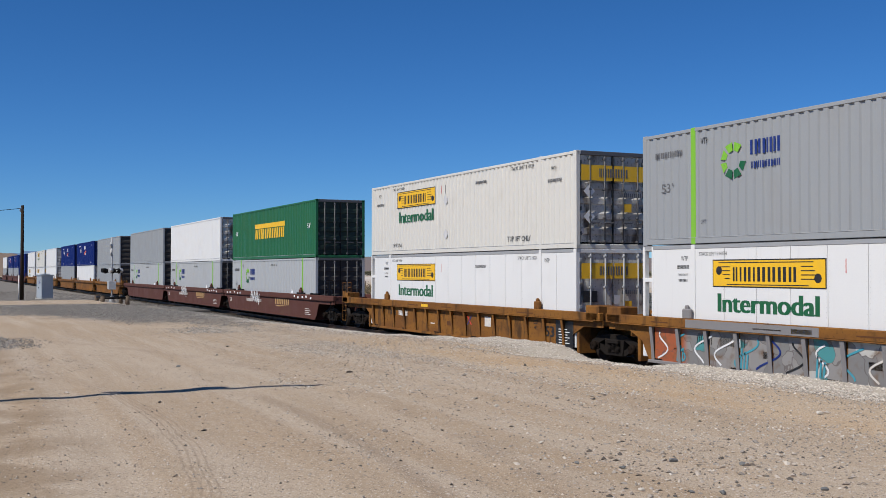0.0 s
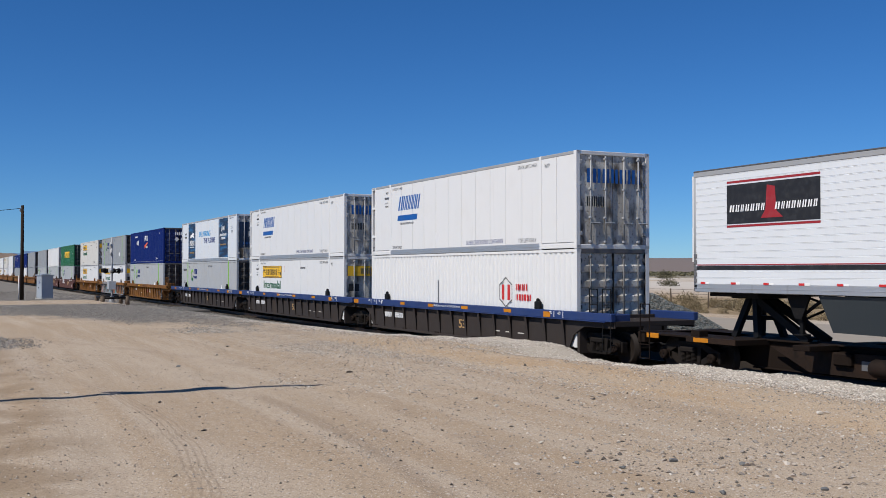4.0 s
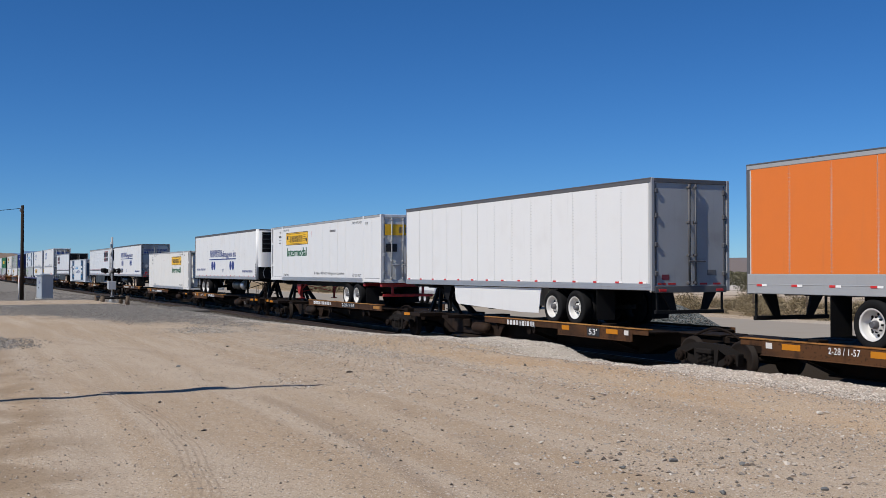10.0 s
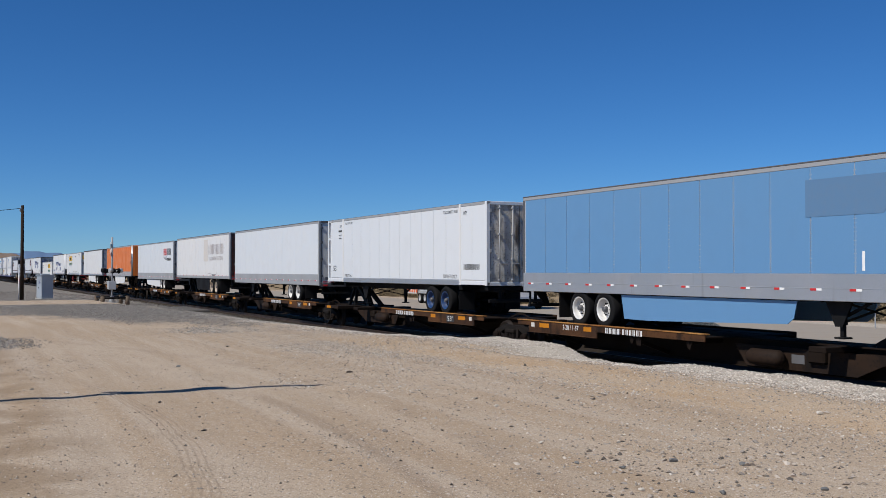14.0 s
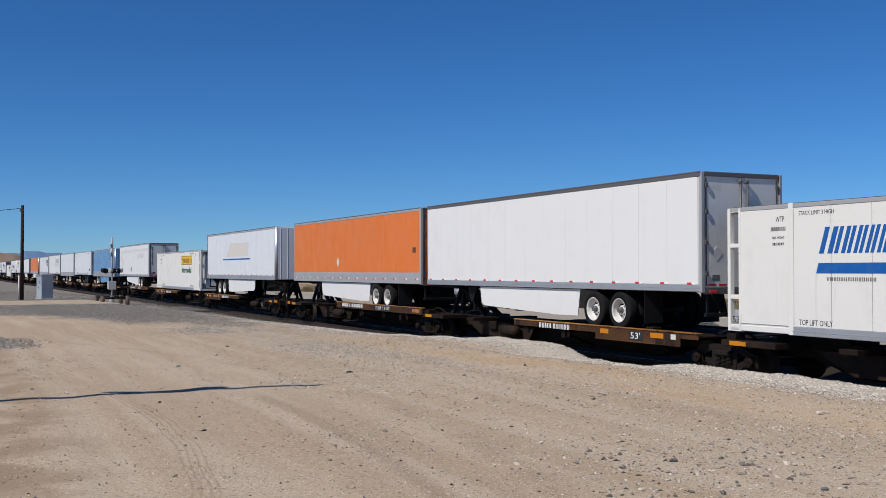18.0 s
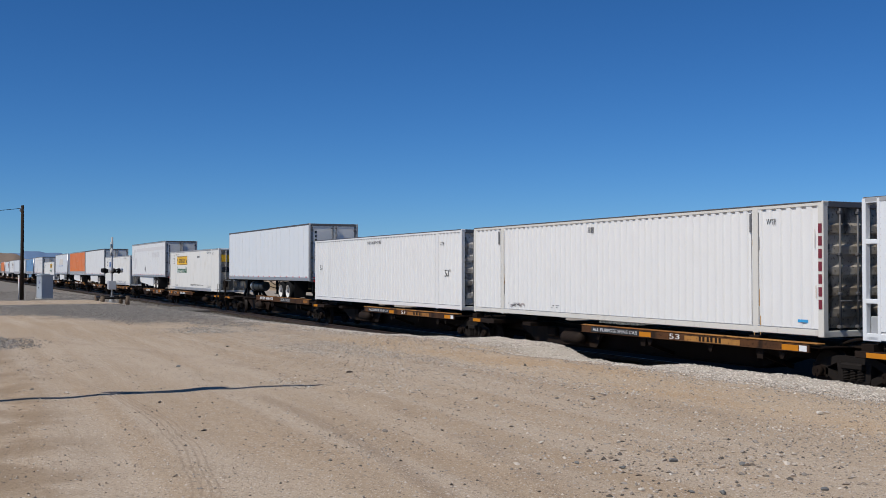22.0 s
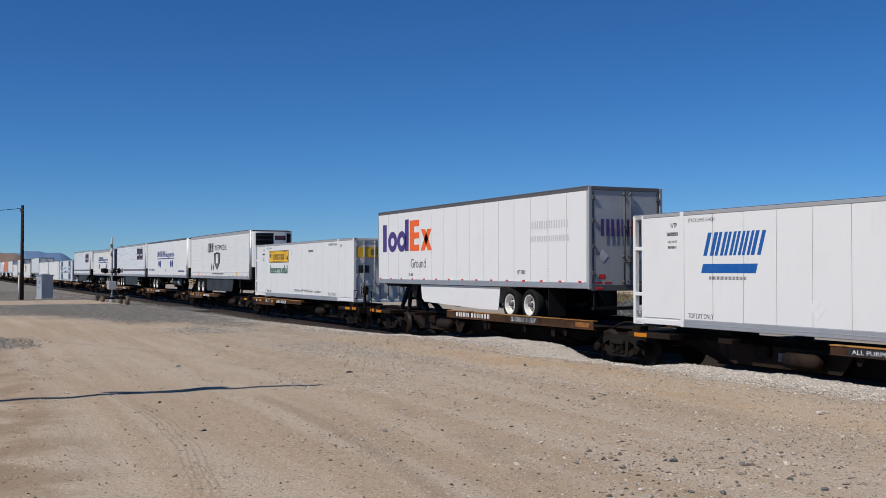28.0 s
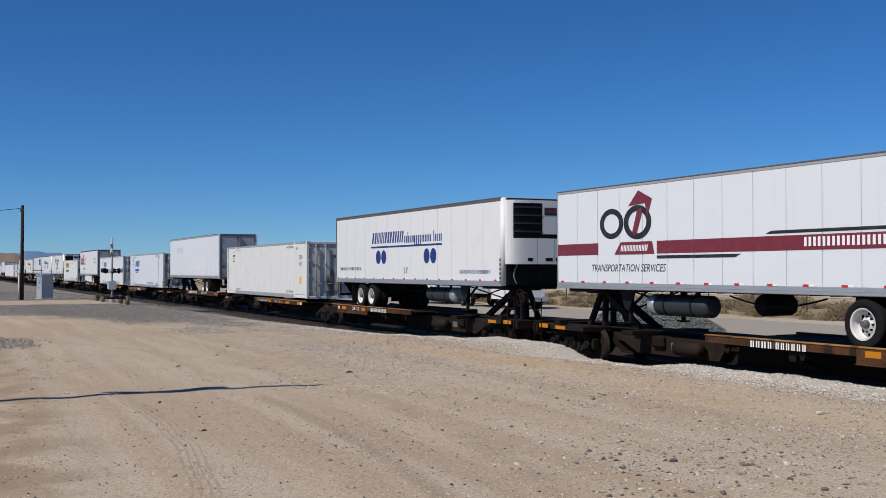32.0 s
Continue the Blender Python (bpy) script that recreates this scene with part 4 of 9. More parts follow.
    def bumper(bm):
        XB(bm, L53 - 0.13, L53 - 0.03, -1.14, 1.14, 0.46, 0.56)
        for s in (1, -1):
            XB(bm, L53 - 0.1, L53 - 0.04, s * 1.08 - 0.03, s * 1.08 + 0.03, 0.55, zb)
            A = [bm.verts.new((X(L53 - 0.09), s * y, z)) for y, z in ((0.95, zb), (0.55, zb), (0.42, 0.55), (0.6, 0.55))]
            B = [bm.verts.new((X(L53 - 0.16), v.co.y, v.co.z)) for v in A]
            for k in range(4):
                bm.faces.new((A[k], A[(k + 1) % 4], B[(k + 1) % 4], B[k]))
            bm.faces.new(A[::-1])
            bm.faces.new(B)
    part("rear_bumper", k0, bumper, "black", root)
    running_gear(root, X, axle, rim, zb)
    landing_gear(root, X, leg, zb - 0.02)
    if skirt:
        a, b = 6.4 if skirt == "black" else 4.1, axle - 1.5
        shape = [(a, zb - 0.02), (b, zb - 0.02), (b - 0.03, 0.28), (b - 0.25, 0.27), (a + 0.35, 0.58), (a + 0.05, 0.72)] if seams == "taper" else [(a + 0.2, zb - 0.02), (b + 0.1, zb - 0.02), (b, 0.5), (b - 0.04, 0.29), (b - 1.2, 0.28), (a + 0.5, 0.42), (a + 0.3, 0.55)] if skirt not in ("dark", "black") else [(a, zb - 0.02), (b, zb - 0.02), (b, 0.25), (a + 0.4, 0.3)]
        for s in (1, -1):
            part("side_skirt", (k0, s, axle, skirt, seams == "taper"), lambda bm: prism(bm, [(X(u), w) for u, w in shape], s * 1.2, s * 1.22), {"white": "white", "dark": "skirtdark", "black": "black", "blue": "skyblue"}[skirt], root)
    if tank:
        tk = part("fuel_tank", k0, lambda bm: ring_x(bm, X(4.3), X(6.6), -0.78, 0.7, [(0.2, -0.015), (0.28, 0.02), (0.28, 0.98), (0.2, 1.015)], 20), "skirtdark", root)
        part("tank_end", k0, lambda bm: ring_x(bm, X(4.2), X(4.52), -0.78, 0.7, [(0.15, -0.05), (0.27, 0.1), (0.286, 0.2), (0.286, 1.0)], 20), "alu", tk)
        for u in (4.9, 6.0):
            part("tank_strap", (k0, u), lambda bm: (ring_x(bm, X(u), X(u + 0.07), -0.78, 0.7, [(0.287, 0), (0.287, 1)], 18), cbox(bm, X(u), X(u + 0.07), -0.82, -0.74, 0.9, zb)), "black", tk)
        part("air_line", k0, lambda bm: [tube(bm, (X(7.0 + 0.45 * k), -0.6, zb - 0.1 - 0.22 * math.sin(k * math.pi / 7)), (X(7.45 + 0.45 * k), -0.6, zb - 0.1 - 0.22 * math.sin((k + 1) * math.pi / 7)), 0.022, 6) for k in range(7)], "rubber", root)
    if reefer:
        e, g = X(0), -sign

        def bow(bm, y0, y1, za, zc, off=0.0):
            """A moulded piece, bowed in plan like the unit's front."""
            row = []
            for k in range(13):
                yy = y0 + (y1 - y0) * k / 12
                row.append((e + g * (0.34 * max(0.0, 1 - abs(yy / 1.22) ** 5) ** 0.5 + off), yy))
            row = [(e + g * 0.005, y0)] + row + [(e + g * 0.005, y1)]
            A, B = ([bm.verts.new((xx, yy, zz)) for xx, yy in row] for zz in (za, zc))
            m_ = len(row)
            for k in range(m_):
                f = bm.faces.new((A[k], A[(k + 1) % m_], B[(k + 1) % m_], B[k]))
            bm.faces.new(A[::-1])
            bm.faces.new(B)
        za, zc, zs = zb + 0.74, zt - 0.1, zb + 1.6
        u = part("cooling_unit", k0, lambda bm: bow(bm, -1.18, 1.18, za + 0.01, zc - 0.03, -0.035), "black", root, label="moulded white and black cooling unit")
        part("cap", k0, lambda bm: bow(bm, -1.19, 1.19, zc - 0.1, zc), "white", u)
        for y0, y1 in ((-1.19, -0.15), (-0.135, 0.5), (0.515, 1.19)):
            part("cover_panel", (k0, y0), lambda bm: bow(bm, y0, y1, za, zs), "white", u)
        part("upper_panel", k0, lambda bm: bow(bm, 0.06, 0.86, zs + 0.14, zc), "white", u)
        part("corner_fairing", k0, lambda bm: bow(bm, -1.19, -1.02, zs, zc - 0.1, -0.012), "white", u)
        for k in range(4):
            part("grille_bar", (k0, k), lambda bm: bow(bm, -0.98, 0.04, zs + 0.2 + 0.27 * k, zs + 0.25 + 0.27 * k, 0.012), "skirtdark", u)
        part("name_plate", k0, lambda bm: bow(bm, 0.12, 0.8, zc - 0.5, zc - 0.24, 0.006), "d_black", u)
        part("name_line", k0, lambda bm: (bow(bm, 0.12, 0.8, zc - 0.27, zc - 0.245, 0.009), bow(bm, 0.2, 0.72, zc - 0.4, zc - 0.33, 0.009)), "d_maroon", u)
        for y0, y1 in ((-0.52, -0.33), (0.16, 0.44), (0.56, 0.78)):
            part("vent", (k0, y0), lambda bm: bow(bm, y0, y1, za + 0.1, za + 0.21, 0.006), "black", u)
        part("skirt_panel", k0, lambda bm: cbox(bm, e, e + g * 0.05, -1.17, 1.17, zb + 0.03, za - 0.01, 0.02), "black", u)
        part("fuel_hose", k0, lambda bm: [tube(bm, (e + g * 0.07, -0.8 - 0.1 * math.sin(k * 0.5), zb + 0.1 + 0.09 * k), (e + g * 0.07, -0.8 - 0.1 * math.sin(k * 0.5 + 0.5), zb + 0.19 + 0.09 * k), 0.018, 6) for k in range(7)], "greyrail", u)
        for k in range(6):
            part("post_digit", (k0, k), lambda bm: cbox(bm, e - g * 0.2, e - g * 0.08, SIDE - 0.012, SIDE - 0.006, zb + 0.08 + 0.15 * k, zb + 0.18 + 0.15 * k, 0.002), "d_dgrey", root)
    return root


def chassis(p, m="black", axle=12.7, rim="rimwhite"):
    """A bare frame on wheels under a container."""
    root = thing("container_chassis", "red steel container chassis on a rail car" if m == "redsteel" else "black steel container chassis on a rail car", "chassis", "trailers on the train", p=p, z=1.0)
    for s in (1, -1):
        part("main_beam", s, lambda bm: cbox(bm, 0.3, L53 - 0.2, s * 0.45 - 0.06, s * 0.45 + 0.06, 0.84, 1.06), "black", root)
    for x in (0.25, 2.1, 14.0, L53 - 0.2):
        part("bolster", 0, lambda bm: cbox(bm, -0.12, 0.12, -1.22, 1.22, 0.92, 1.07), m if x > 12 else "black", root, pose(x, 0, 0))
    part("rear_bumper", "ch", lambda bm: (cbox(bm, L53 - 0.2, L53 - 0.1, -1.15, 1.15, 0.5, 0.62), [cbox(bm, L53 - 0.2, L53 - 0.12, s * 0.7 - 0.05, s * 0.7 + 0.05, 0.6, 1.0) for s in (1, -1)]), m, root)
    running_gear(root, lambda x: x, axle, rim, 0.86)
    landing_gear(root, lambda x: x, 4.2, 0.9, m)
    return root


# ---- the rail cars ----
def bogie(root, x, name="bogie"):
    """A two-axle truck: side frames with springs, bolster, axles and wheels."""
    def frame_b(bm):
        prism(bm, [(-1.14, 0.62), (-0.95, 0.68), (-0.5, 0.82), (0.5, 0.82), (0.95, 0.68), (1.14, 0.62), (1.14, 0.5), (0.88, 0.5), (0.45, 0.68), (-0.45, 0.68), (-0.88, 0.5), (-1.14, 0.5)], -0.09, 0.09)
        for u in (1, -1):
            prism(bm, [(u * 1.0, 0.52), (u * 0.78, 0.56), (u * 0.36, 0.36), (u * 0.36, 0.25), (u * 0.5, 0.25)], -0.08, 0.08)
            prism(bm, [(u * 0.46, 0.7), (u * 0.3, 0.7), (u * 0.3, 0.3), (u * 0.42, 0.3)], -0.1, 0.1)
            prism(bm, [(u * 1.16, 0.6), (u * 1.06, 0.6), (u * 1.07, 0.34), (u * 1.14, 0.34)], -0.08, 0.08)
            prism(bm, [(u * 0.8, 0.56), (u * 0.72, 0.52), (u * 0.74, 0.34), (u * 0.8, 0.34)], -0.08, 0.08)
        prism(bm, [(-0.42, 0.24), (0.42, 0.24), (0.42, 0.33), (-0.42, 0.33)], -0.12, 0.12)

    def spring_b(bm):
        for cx in (-0.19, 0.0, 0.19):
            rows = []
            for k in range(15):
                r = 1.0 if k % 2 else 0.72
                rows.append([bm.verts.new((cx + 0.085 * r * math.cos(a * math.tau / 10), -0.02 + 0.085 * r * math.sin(a * math.tau / 10), 0.33 + 0.016 * k)) for a in range(10)])
            for A, B in zip(rows, rows[1:]):
                for k in range(10):
                    bm.faces.new((A[k], A[(k + 1) % 10], B[(k + 1) % 10], B[k]))
            bm.faces.new(rows[0][::-1])
            bm.faces.new(rows[-1])
        cbox(bm, -0.29, 0.29, -0.12, 0.1, 0.555, 0.69, 0.03)

    def box_b(bm):
        cbox(bm, -0.14, 0.14, -0.02, 0.1, 0.36, 0.6, 0.03)
        tube(bm, (0, -0.13, 0.46), (0, 0.0, 0.46), 0.115, 14, 0.13)
        for k in range(3):
            a = k * math.tau / 3 + 0.5
            tube(bm, (0.065 * math.cos(a), -0.155, 0.46 + 0.065 * math.sin(a)), (0.065 * math.cos(a), -0.12, 0.46 + 0.065 * math.sin(a)), 0.02, 6)

    def wheel_b(bm):
        for s in (-1, 1):
            ring_y(bm, 0, 0.455, s * 0.82, s * 0.685, [(0.10, 0.0), (0.14, 0.1), (0.36, 0.25), (0.40, 0.0), (0.455, 0.02), (0.458, 0.75), (0.49, 0.82), (0.49, 0.98), (0.38, 1.0), (0.14, 0.85), (0.1, 1.0)], 22)
        tube(bm, (0, -0.9, 0.455), (0, 0.9, 0.455), 0.085, 10)
    root_b = part(name, 0, lambda bm: cbox(bm, -0.2, 0.2, -0.95, 0.95, 0.5, 0.74, 0.03), "bogie", root, pose(x, 0, 0))
    for s in (1, -1):
        turn = 0 if s < 0 else 180
        part("side_frame", 0, frame_b, "bogie", root_b, pose(0, s * 1.0, 0, 0, 0, turn))
        if s < 0:
            part("spring_nest", 0, spring_b, "bogie", root_b, pose(0, s * 1.08, 0, 0, 0, turn))
        if s < 0:
            for u in (-0.93, 0.93):
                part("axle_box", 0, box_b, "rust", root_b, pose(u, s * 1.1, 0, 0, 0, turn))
    for u in (-0.93, 0.93):
        part("wheelset", 0, wheel_b, "wheel", root_b, pose(u, 0, 0))
    return root_b


def ladder(root, x, y, z0, z1, m):
    part("ladder", (round(z0, 2), round(z1, 2)), lambda bm: [tube(bm, (u, 0, z0), (u, 0, z1), 0.016, 6) for u in (-0.2, 0.2)] +
         [tube(bm, (-0.2, 0, z0 + 0.02 + k * (z1 - z0 - 0.04) / 4), (0.2, 0, z0 + 0.02 + k * (z1 - z0 - 0.04) / 4), 0.014, 6) for k in range(5)], m, root, pose(x, y, 0))


def hand_brake(root, x, y, z, m="rust"):
    def wheel_b(bm):
        n = 20
        for k in range(n):
            a, b = k * math.tau / n, (k + 1) * math.tau / n
            tube(bm, (0.27 * math.cos(a), 0, 0.27 * math.sin(a)), (0.27 * math.cos(b), 0, 0.27 * math.sin(b)), 0.018, 6)
        for k in range(5):
            a = k * math.tau / 5
            tube(bm, (0, 0, 0), (0.27 * math.cos(a), 0, 0.27 * math.sin(a)), 0.012, 5)
    st = part("brake_stand", 0, lambda bm: (cbox(bm, -0.06, 0.06, 0.02, 0.12, -0.75, 0.1), cbox(bm, -0.16, 0.16, 0.03, 0.2, -0.18, 0.2, 0.04)), m, root, pose(x, y, z))
    part("brake_wheel", 0, wheel_b, m, st)


def coupler(root, x, s):
    part("coupler", s, lambda bm: (cbox(bm, min(0, s * 0.75), max(0, s * 0.75), -0.09, 0.09, 0.7, 0.9), cbox(bm, min(s * 0.5, s * 0.85), max(s * 0.5, s * 0.85), -0.17, 0.17, 0.66, 0.96, 0.05)), "bogie", root, pose(x, 0, 0))
    part("air_hose", s, lambda bm: [tube(bm, (s * 0.1 * k, -0.35, 0.7 - 0.1 * math.sin(k * 0.6)), (s * 0.1 * (k + 1), -0.35, 0.7 - 0.1 * math.sin((k + 1) * 0.6)), 0.025, 6) for k in range(6)], "rubber", root, pose(x, 0, 0))


def spine_car(p, gap_l, gap_r, left="joint", right="joint", deck="right", load="trailer", main="rust", sill="sill", curb="low", twin=False, label=""):
    """One platform of a spine car; x = 0 is the front end of its load."""
    root = thing("spine_car", label or "rust-brown skeletal spine car with yellow-marked side sills", "rail car", "rail cars of the train", p=p, z=0.0)
    xl = -gap_l / 2 + (0.12 if left == "joint" else 0.5)
    xr = L53 + gap_r / 2 - (0.12 if right == "joint" else 0.5)
    wide = deck == "right"

    def X(x):
        return x if wide else L53 - x
    a, b = xl, xr
    pts = [(a, 0.62), (a + 2.2, 0.62), (a + 3.3, 0.3), (b - 3.3, 0.3), (b - 2.2, 0.62), (b, 0.62), (b, 0.98), (a, 0.98)]
    part("center_sill", (round(a, 2), round(b, 2)), lambda bm: prism(bm, pts, -0.36, 0.36), main, root)
    part("sill_flange", (round(a, 2), round(b, 2)), lambda bm: (cbox(bm, a, b, -0.46, 0.46, 0.94, 0.985), cbox(bm, a + 3.3, b - 3.3, -0.44, 0.44, 0.27, 0.31)), main, root)
    # wheel deck with its side sills
    d0, d1 = 7.1, 16.2
    part("wheel_deck", deck, lambda bm: [cbox(bm, X(d0), X(d1), s * 0.75, s * 1.42, 0.955, 1.0) for s in (1, -1)] + [cbox(bm, X(d0), X(d1), -0.75, 0.75, 0.95, 0.99)], main, root)
    high = curb == "high"
    for s in (1, -1):
        if curb == "box":
            part("side_sill", (deck, s, curb), lambda bm: (cbox(bm, X(d0), X(15.9), s * 1.42, s * 1.47, 0.86, 1.06), cbox(bm, X(d0), X(15.9), s * 1.41, s * 1.49, 0.855, 0.875)), sill, root)
        elif high:
            part("side_sill", (deck, s, curb), lambda bm: (cbox(bm, X(d0), X(d1 + 0.4), s * 1.42, s * 1.47, 0.93, 1.17), cbox(bm, X(d0), X(d1 + 0.4), s * 1.36, s * 1.48, 0.92, 0.945)), sill, root)
        else:
            part("side_sill", (deck, s, curb), lambda bm: (cbox(bm, X(d0), X(11.75), s * 1.42, s * 1.47, 0.87, 1.06), cbox(bm, X(11.75), X(15.5), s * 1.42, s * 1.47, 0.7, 1.06), cbox(bm, X(11.75), X(15.5), s * 1.41, s * 1.5, 0.7, 0.725), cbox(bm, X(15.5), X(d1), s * 1.42, s * 1.46, 0.9, 1.06)), sill, root)
        if s < 0:
            # edge colour holds both rubbed paint and sunlight on the flange
            part("sill_edge", (deck, curb), lambda bm: cbox(bm, X(d0), X(d1 + (0.4 if high else 0)), s * 1.3, s * 1.49, 1.16 if high else 1.045, 1.185 if high else 1.075), "silledge", root, label="tan top edge, worn and coloured as sunlit")
            for u in (9.9, 14.3):
                part("sill_bracket", s, lambda bm: (prism(bm, [(-0.14, 0.9), (0.14, 0.9), (0.09, 0.62), (-0.09, 0.62)], s * 1.34, s * 1.37), beam(bm, (0, s * 1.3, 0.72), (0, s * 0.4, 0.4), 0.1, 0.1)), main, root, pose(X(u), 0, 0))
    for k in range(4):
        part("cross_bearer", 0, lambda bm: (prism(bm, [(-0.05, 0.945), (0.05, 0.945), (0.05, 0.8), (-0.05, 0.8)], -1.4, 1.4), prism(bm, [(-0.12, 0.83), (0.12, 0.83), (0.04, 0.66), (-0.04, 0.66)], -1.38, -1.33)), main, root, pose(X(d0 + 0.7 + 2.4 * k), 0, 0))
    zm = 0.98 if high else 0.86
    marks = ((15.7, 0.7, "silledge"),) if high else ((9.87, 0.5, "yellow"), (11.75, 2.0, "silledge"), (15.1, 0.5, "yellow"), (15.62, 0.22, "d_pale")) if curb == "box" else ((12.0, 0.4, "yellow"), (14.3, 0.55, "yellow"), (15.15, 0.2, "d_tan"))
    for x, w, m in marks:
        xx = min(X(x), X(x + w))
        plate(root, "sill_mark", rect(xx, xx + w, zm + 0.01, zm + 0.14), m, y=-1.47, lift=0.004)
    bx = 7.9 if high else 8.7
    if curb == "box":
        plate(root, "text_panel", rect(7.6, 9.85, 0.88, 1.03), "d_black", y=-1.47)
        write(root, "ALL PURPOSE SPINE CAR", 7.7, 0.91, 2.1, 0.09, "d_pale", y=-1.478)
        write(root, "53", 11.15, 0.89, 0.42, 0.13, "d_pale", y=-1.478)
        bars(root, 12.3, 0.89, 0.8, 0.12, (1, 1, 1), "underframe", y=-1.474, gap=0.4)
    else:
        bars(root, min(X(bx), X(bx + 2.6)), zm + 0.01, 2.5 if high else 1.7, 0.15, (0.6, 0.6, 0.7, 0.6, 0.0, 0.5, 0.5, 0.5, 0.5, 0.5, 0.5), "d_white", y=-1.47, lift=0.01, gap=0.35)
    if high:
        x0 = min(X(11.85), X(13.55))
        plate(root, "size_plate", rect(x0, x0 + 1.7, zm - 0.02, zm + 0.17), "d_black", y=-1.47)
        write(root, "2-28 / 1-57", x0 + 0.06, zm + 0.01, 1.55, 0.13, "d_white", y=-1.478)
    elif curb == "box":
        pass
    elif deck == "right":
        plate(root, "size_plate", rect(13.35, 13.98, 0.76, 1.0), "d_black", y=-1.47)
        write(root, "53'", 13.45, 0.8, 0.42, 0.17, "d_white", y=-1.478)
    elif twin:
        plate(root, "size_plate", rect(2.45, 6.6, 0.84, 1.02), "d_black", y=-1.47)
        write(root, "TWIN 28 - ALL PURPOSE SPINE CAR", 2.55, 0.87, 3.9, 0.13, "d_white", y=-1.478)
    else:
        write(root, "2-28 / 1-57", min(X(12.6), X(13.5)), 0.87, 0.85, 0.14, "d_white", y=-1.478)
    # hitch end: stand, bolster beam, brackets
    h0 = 1.2
    part("end_bolster", (deck,), lambda bm: cbox(bm, X(h0 - 1.3), X(h0 + 0.5), -1.4, 1.4, 0.84, 0.98), main, root)
    part("bolster_edge", (deck,), lambda bm: cbox(bm, X(h0 - 1.3), X(h0 + 0.5), -1.425, -1.395, 0.85, 0.985, 0.006), "underframe", root)
    part("cross_beam", (deck,), lambda bm: cbox(bm, X(h0 + 2.2), X(h0 + 2.7), -1.3, 1.3, 0.86, 0.98), main, root)
    part("deep_plate", (deck,), lambda bm: prism(bm, [(X(2.0), 0.84), (X(7.0), 0.84), (X(6.6), 0.34), (X(3.2), 0.34)], -0.62, -0.58), "underframe", root)
    plate(root, "notice_frame", rect(min(X(4.7), X(5.1)), max(X(4.7), X(5.1)), 0.5, 0.7), "d_dgrey", y=-0.62)
    for s in (1, -1):
        if s < 0:
            part("bolster_mark", (deck, s), lambda bm: cbox(bm, X(h0 - 1.0), X(h0 - 0.45), s * 1.425, s * 1.435, 0.86, 0.965), "yellow", root)
        for u in (0.15, 14.07):
            if s > 0:
                continue
            part("container_pedestal", s, lambda bm: cbox(bm, -0.16, 0.16, s * 1.05, s * 1.34, 0.97, 1.13), main, root, pose(X(u), 0, 0))
    if load == "trailer":
        hitch = part("trailer_hitch", deck, lambda bm: cbox(bm, X(0.5), X(1.5), -0.5, 0.5, 1.93, 2.0), "black", root)
        part("hitch_tie", deck, lambda bm: cbox(bm, X(0.7), X(1.2), -0.3, 0.3, 1.4, 1.5), "black", hitch)
        for s in (1, -1):
            for a_, b_, w_ in ((1.35, 1.05, 0.42), (0.55, 0.85, 0.42)):
                part("hitch_leg", (deck, s, a_), lambda bm: beam(bm, (X(a_), s * w_, 0.98), (X(b_), s * 0.2, 1.95), 0.12, 0.16), "black", hitch)
            part("hitch_strut", (deck, s), lambda bm: beam(bm, (X(2.9), s * 0.3, 0.98), (X(1.15), s * 0.2, 1.9), 0.14, 0.18), "black", hitch)
    else:
        part("folded_hitch", deck, lambda bm: (cbox(bm, X(0.6), X(2.6), -0.35, 0.35, 0.98, 1.1), cbox(bm, X(2.5), X(2.9), -0.45, 0.45, 0.98, 1.13)), "black", root)
    part("brake_reservoir", deck, lambda bm: ring_x(bm, X(5.2), X(6.2), -0.85, 0.6, [(0.05, -0.06), (0.15, 0.0), (0.19, 0.08), (0.19, 0.92), (0.15, 1.0), (0.05, 1.06)]), "underframe", root)
    part("valve_box", deck, lambda bm: cbox(bm, X(4.0), X(4.5), -0.75, -0.4, 0.55, 0.85, 0.04), main, root)
    part("brake_pipe", deck, lambda bm: tube(bm, (X(3.3), -0.5, 0.8), (X(7.1), -0.5, 0.72), 0.025, 6), main, root)
    if right == "joint":
        bogie(root, L53 + gap_r / 2 + 0.1)
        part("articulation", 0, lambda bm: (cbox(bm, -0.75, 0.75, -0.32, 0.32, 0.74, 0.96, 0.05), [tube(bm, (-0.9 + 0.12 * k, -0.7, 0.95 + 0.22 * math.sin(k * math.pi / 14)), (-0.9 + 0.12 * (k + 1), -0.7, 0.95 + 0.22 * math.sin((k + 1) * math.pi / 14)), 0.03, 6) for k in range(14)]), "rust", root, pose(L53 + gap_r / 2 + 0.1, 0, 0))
    for s, kind, x in ((-1, left, xl), (1, right, xr)):
        if kind == "end":
            bogie(root, x - s * 1.75)
            part("end_sill", s, lambda bm: (cbox(bm, min(0, -s * 0.3), max(0, -s * 0.3), -1.4, 1.4, 0.72, 1.0), cbox(bm, min(0, -s * 2.6), max(0, -s * 2.6), -1.35, 1.35, 0.93, 0.985)), main, root, pose(x, 0, 0))
            part("end_mark", s, lambda bm: cbox(bm, min(-s * 0.4, -s * 0.9), max(-s * 0.4, -s * 0.9), -1.42, -1.38, 0.86, 0.99), "yellow", root, pose(x, 0, 0))
            ladder(root, x - s * 0.35, -1.43, 0.3, 1.75, main)
            coupler(root, x, s)
    if right == "end":
        hand_brake(root, xr - 0.5, -1.0, 1.72)
    return root


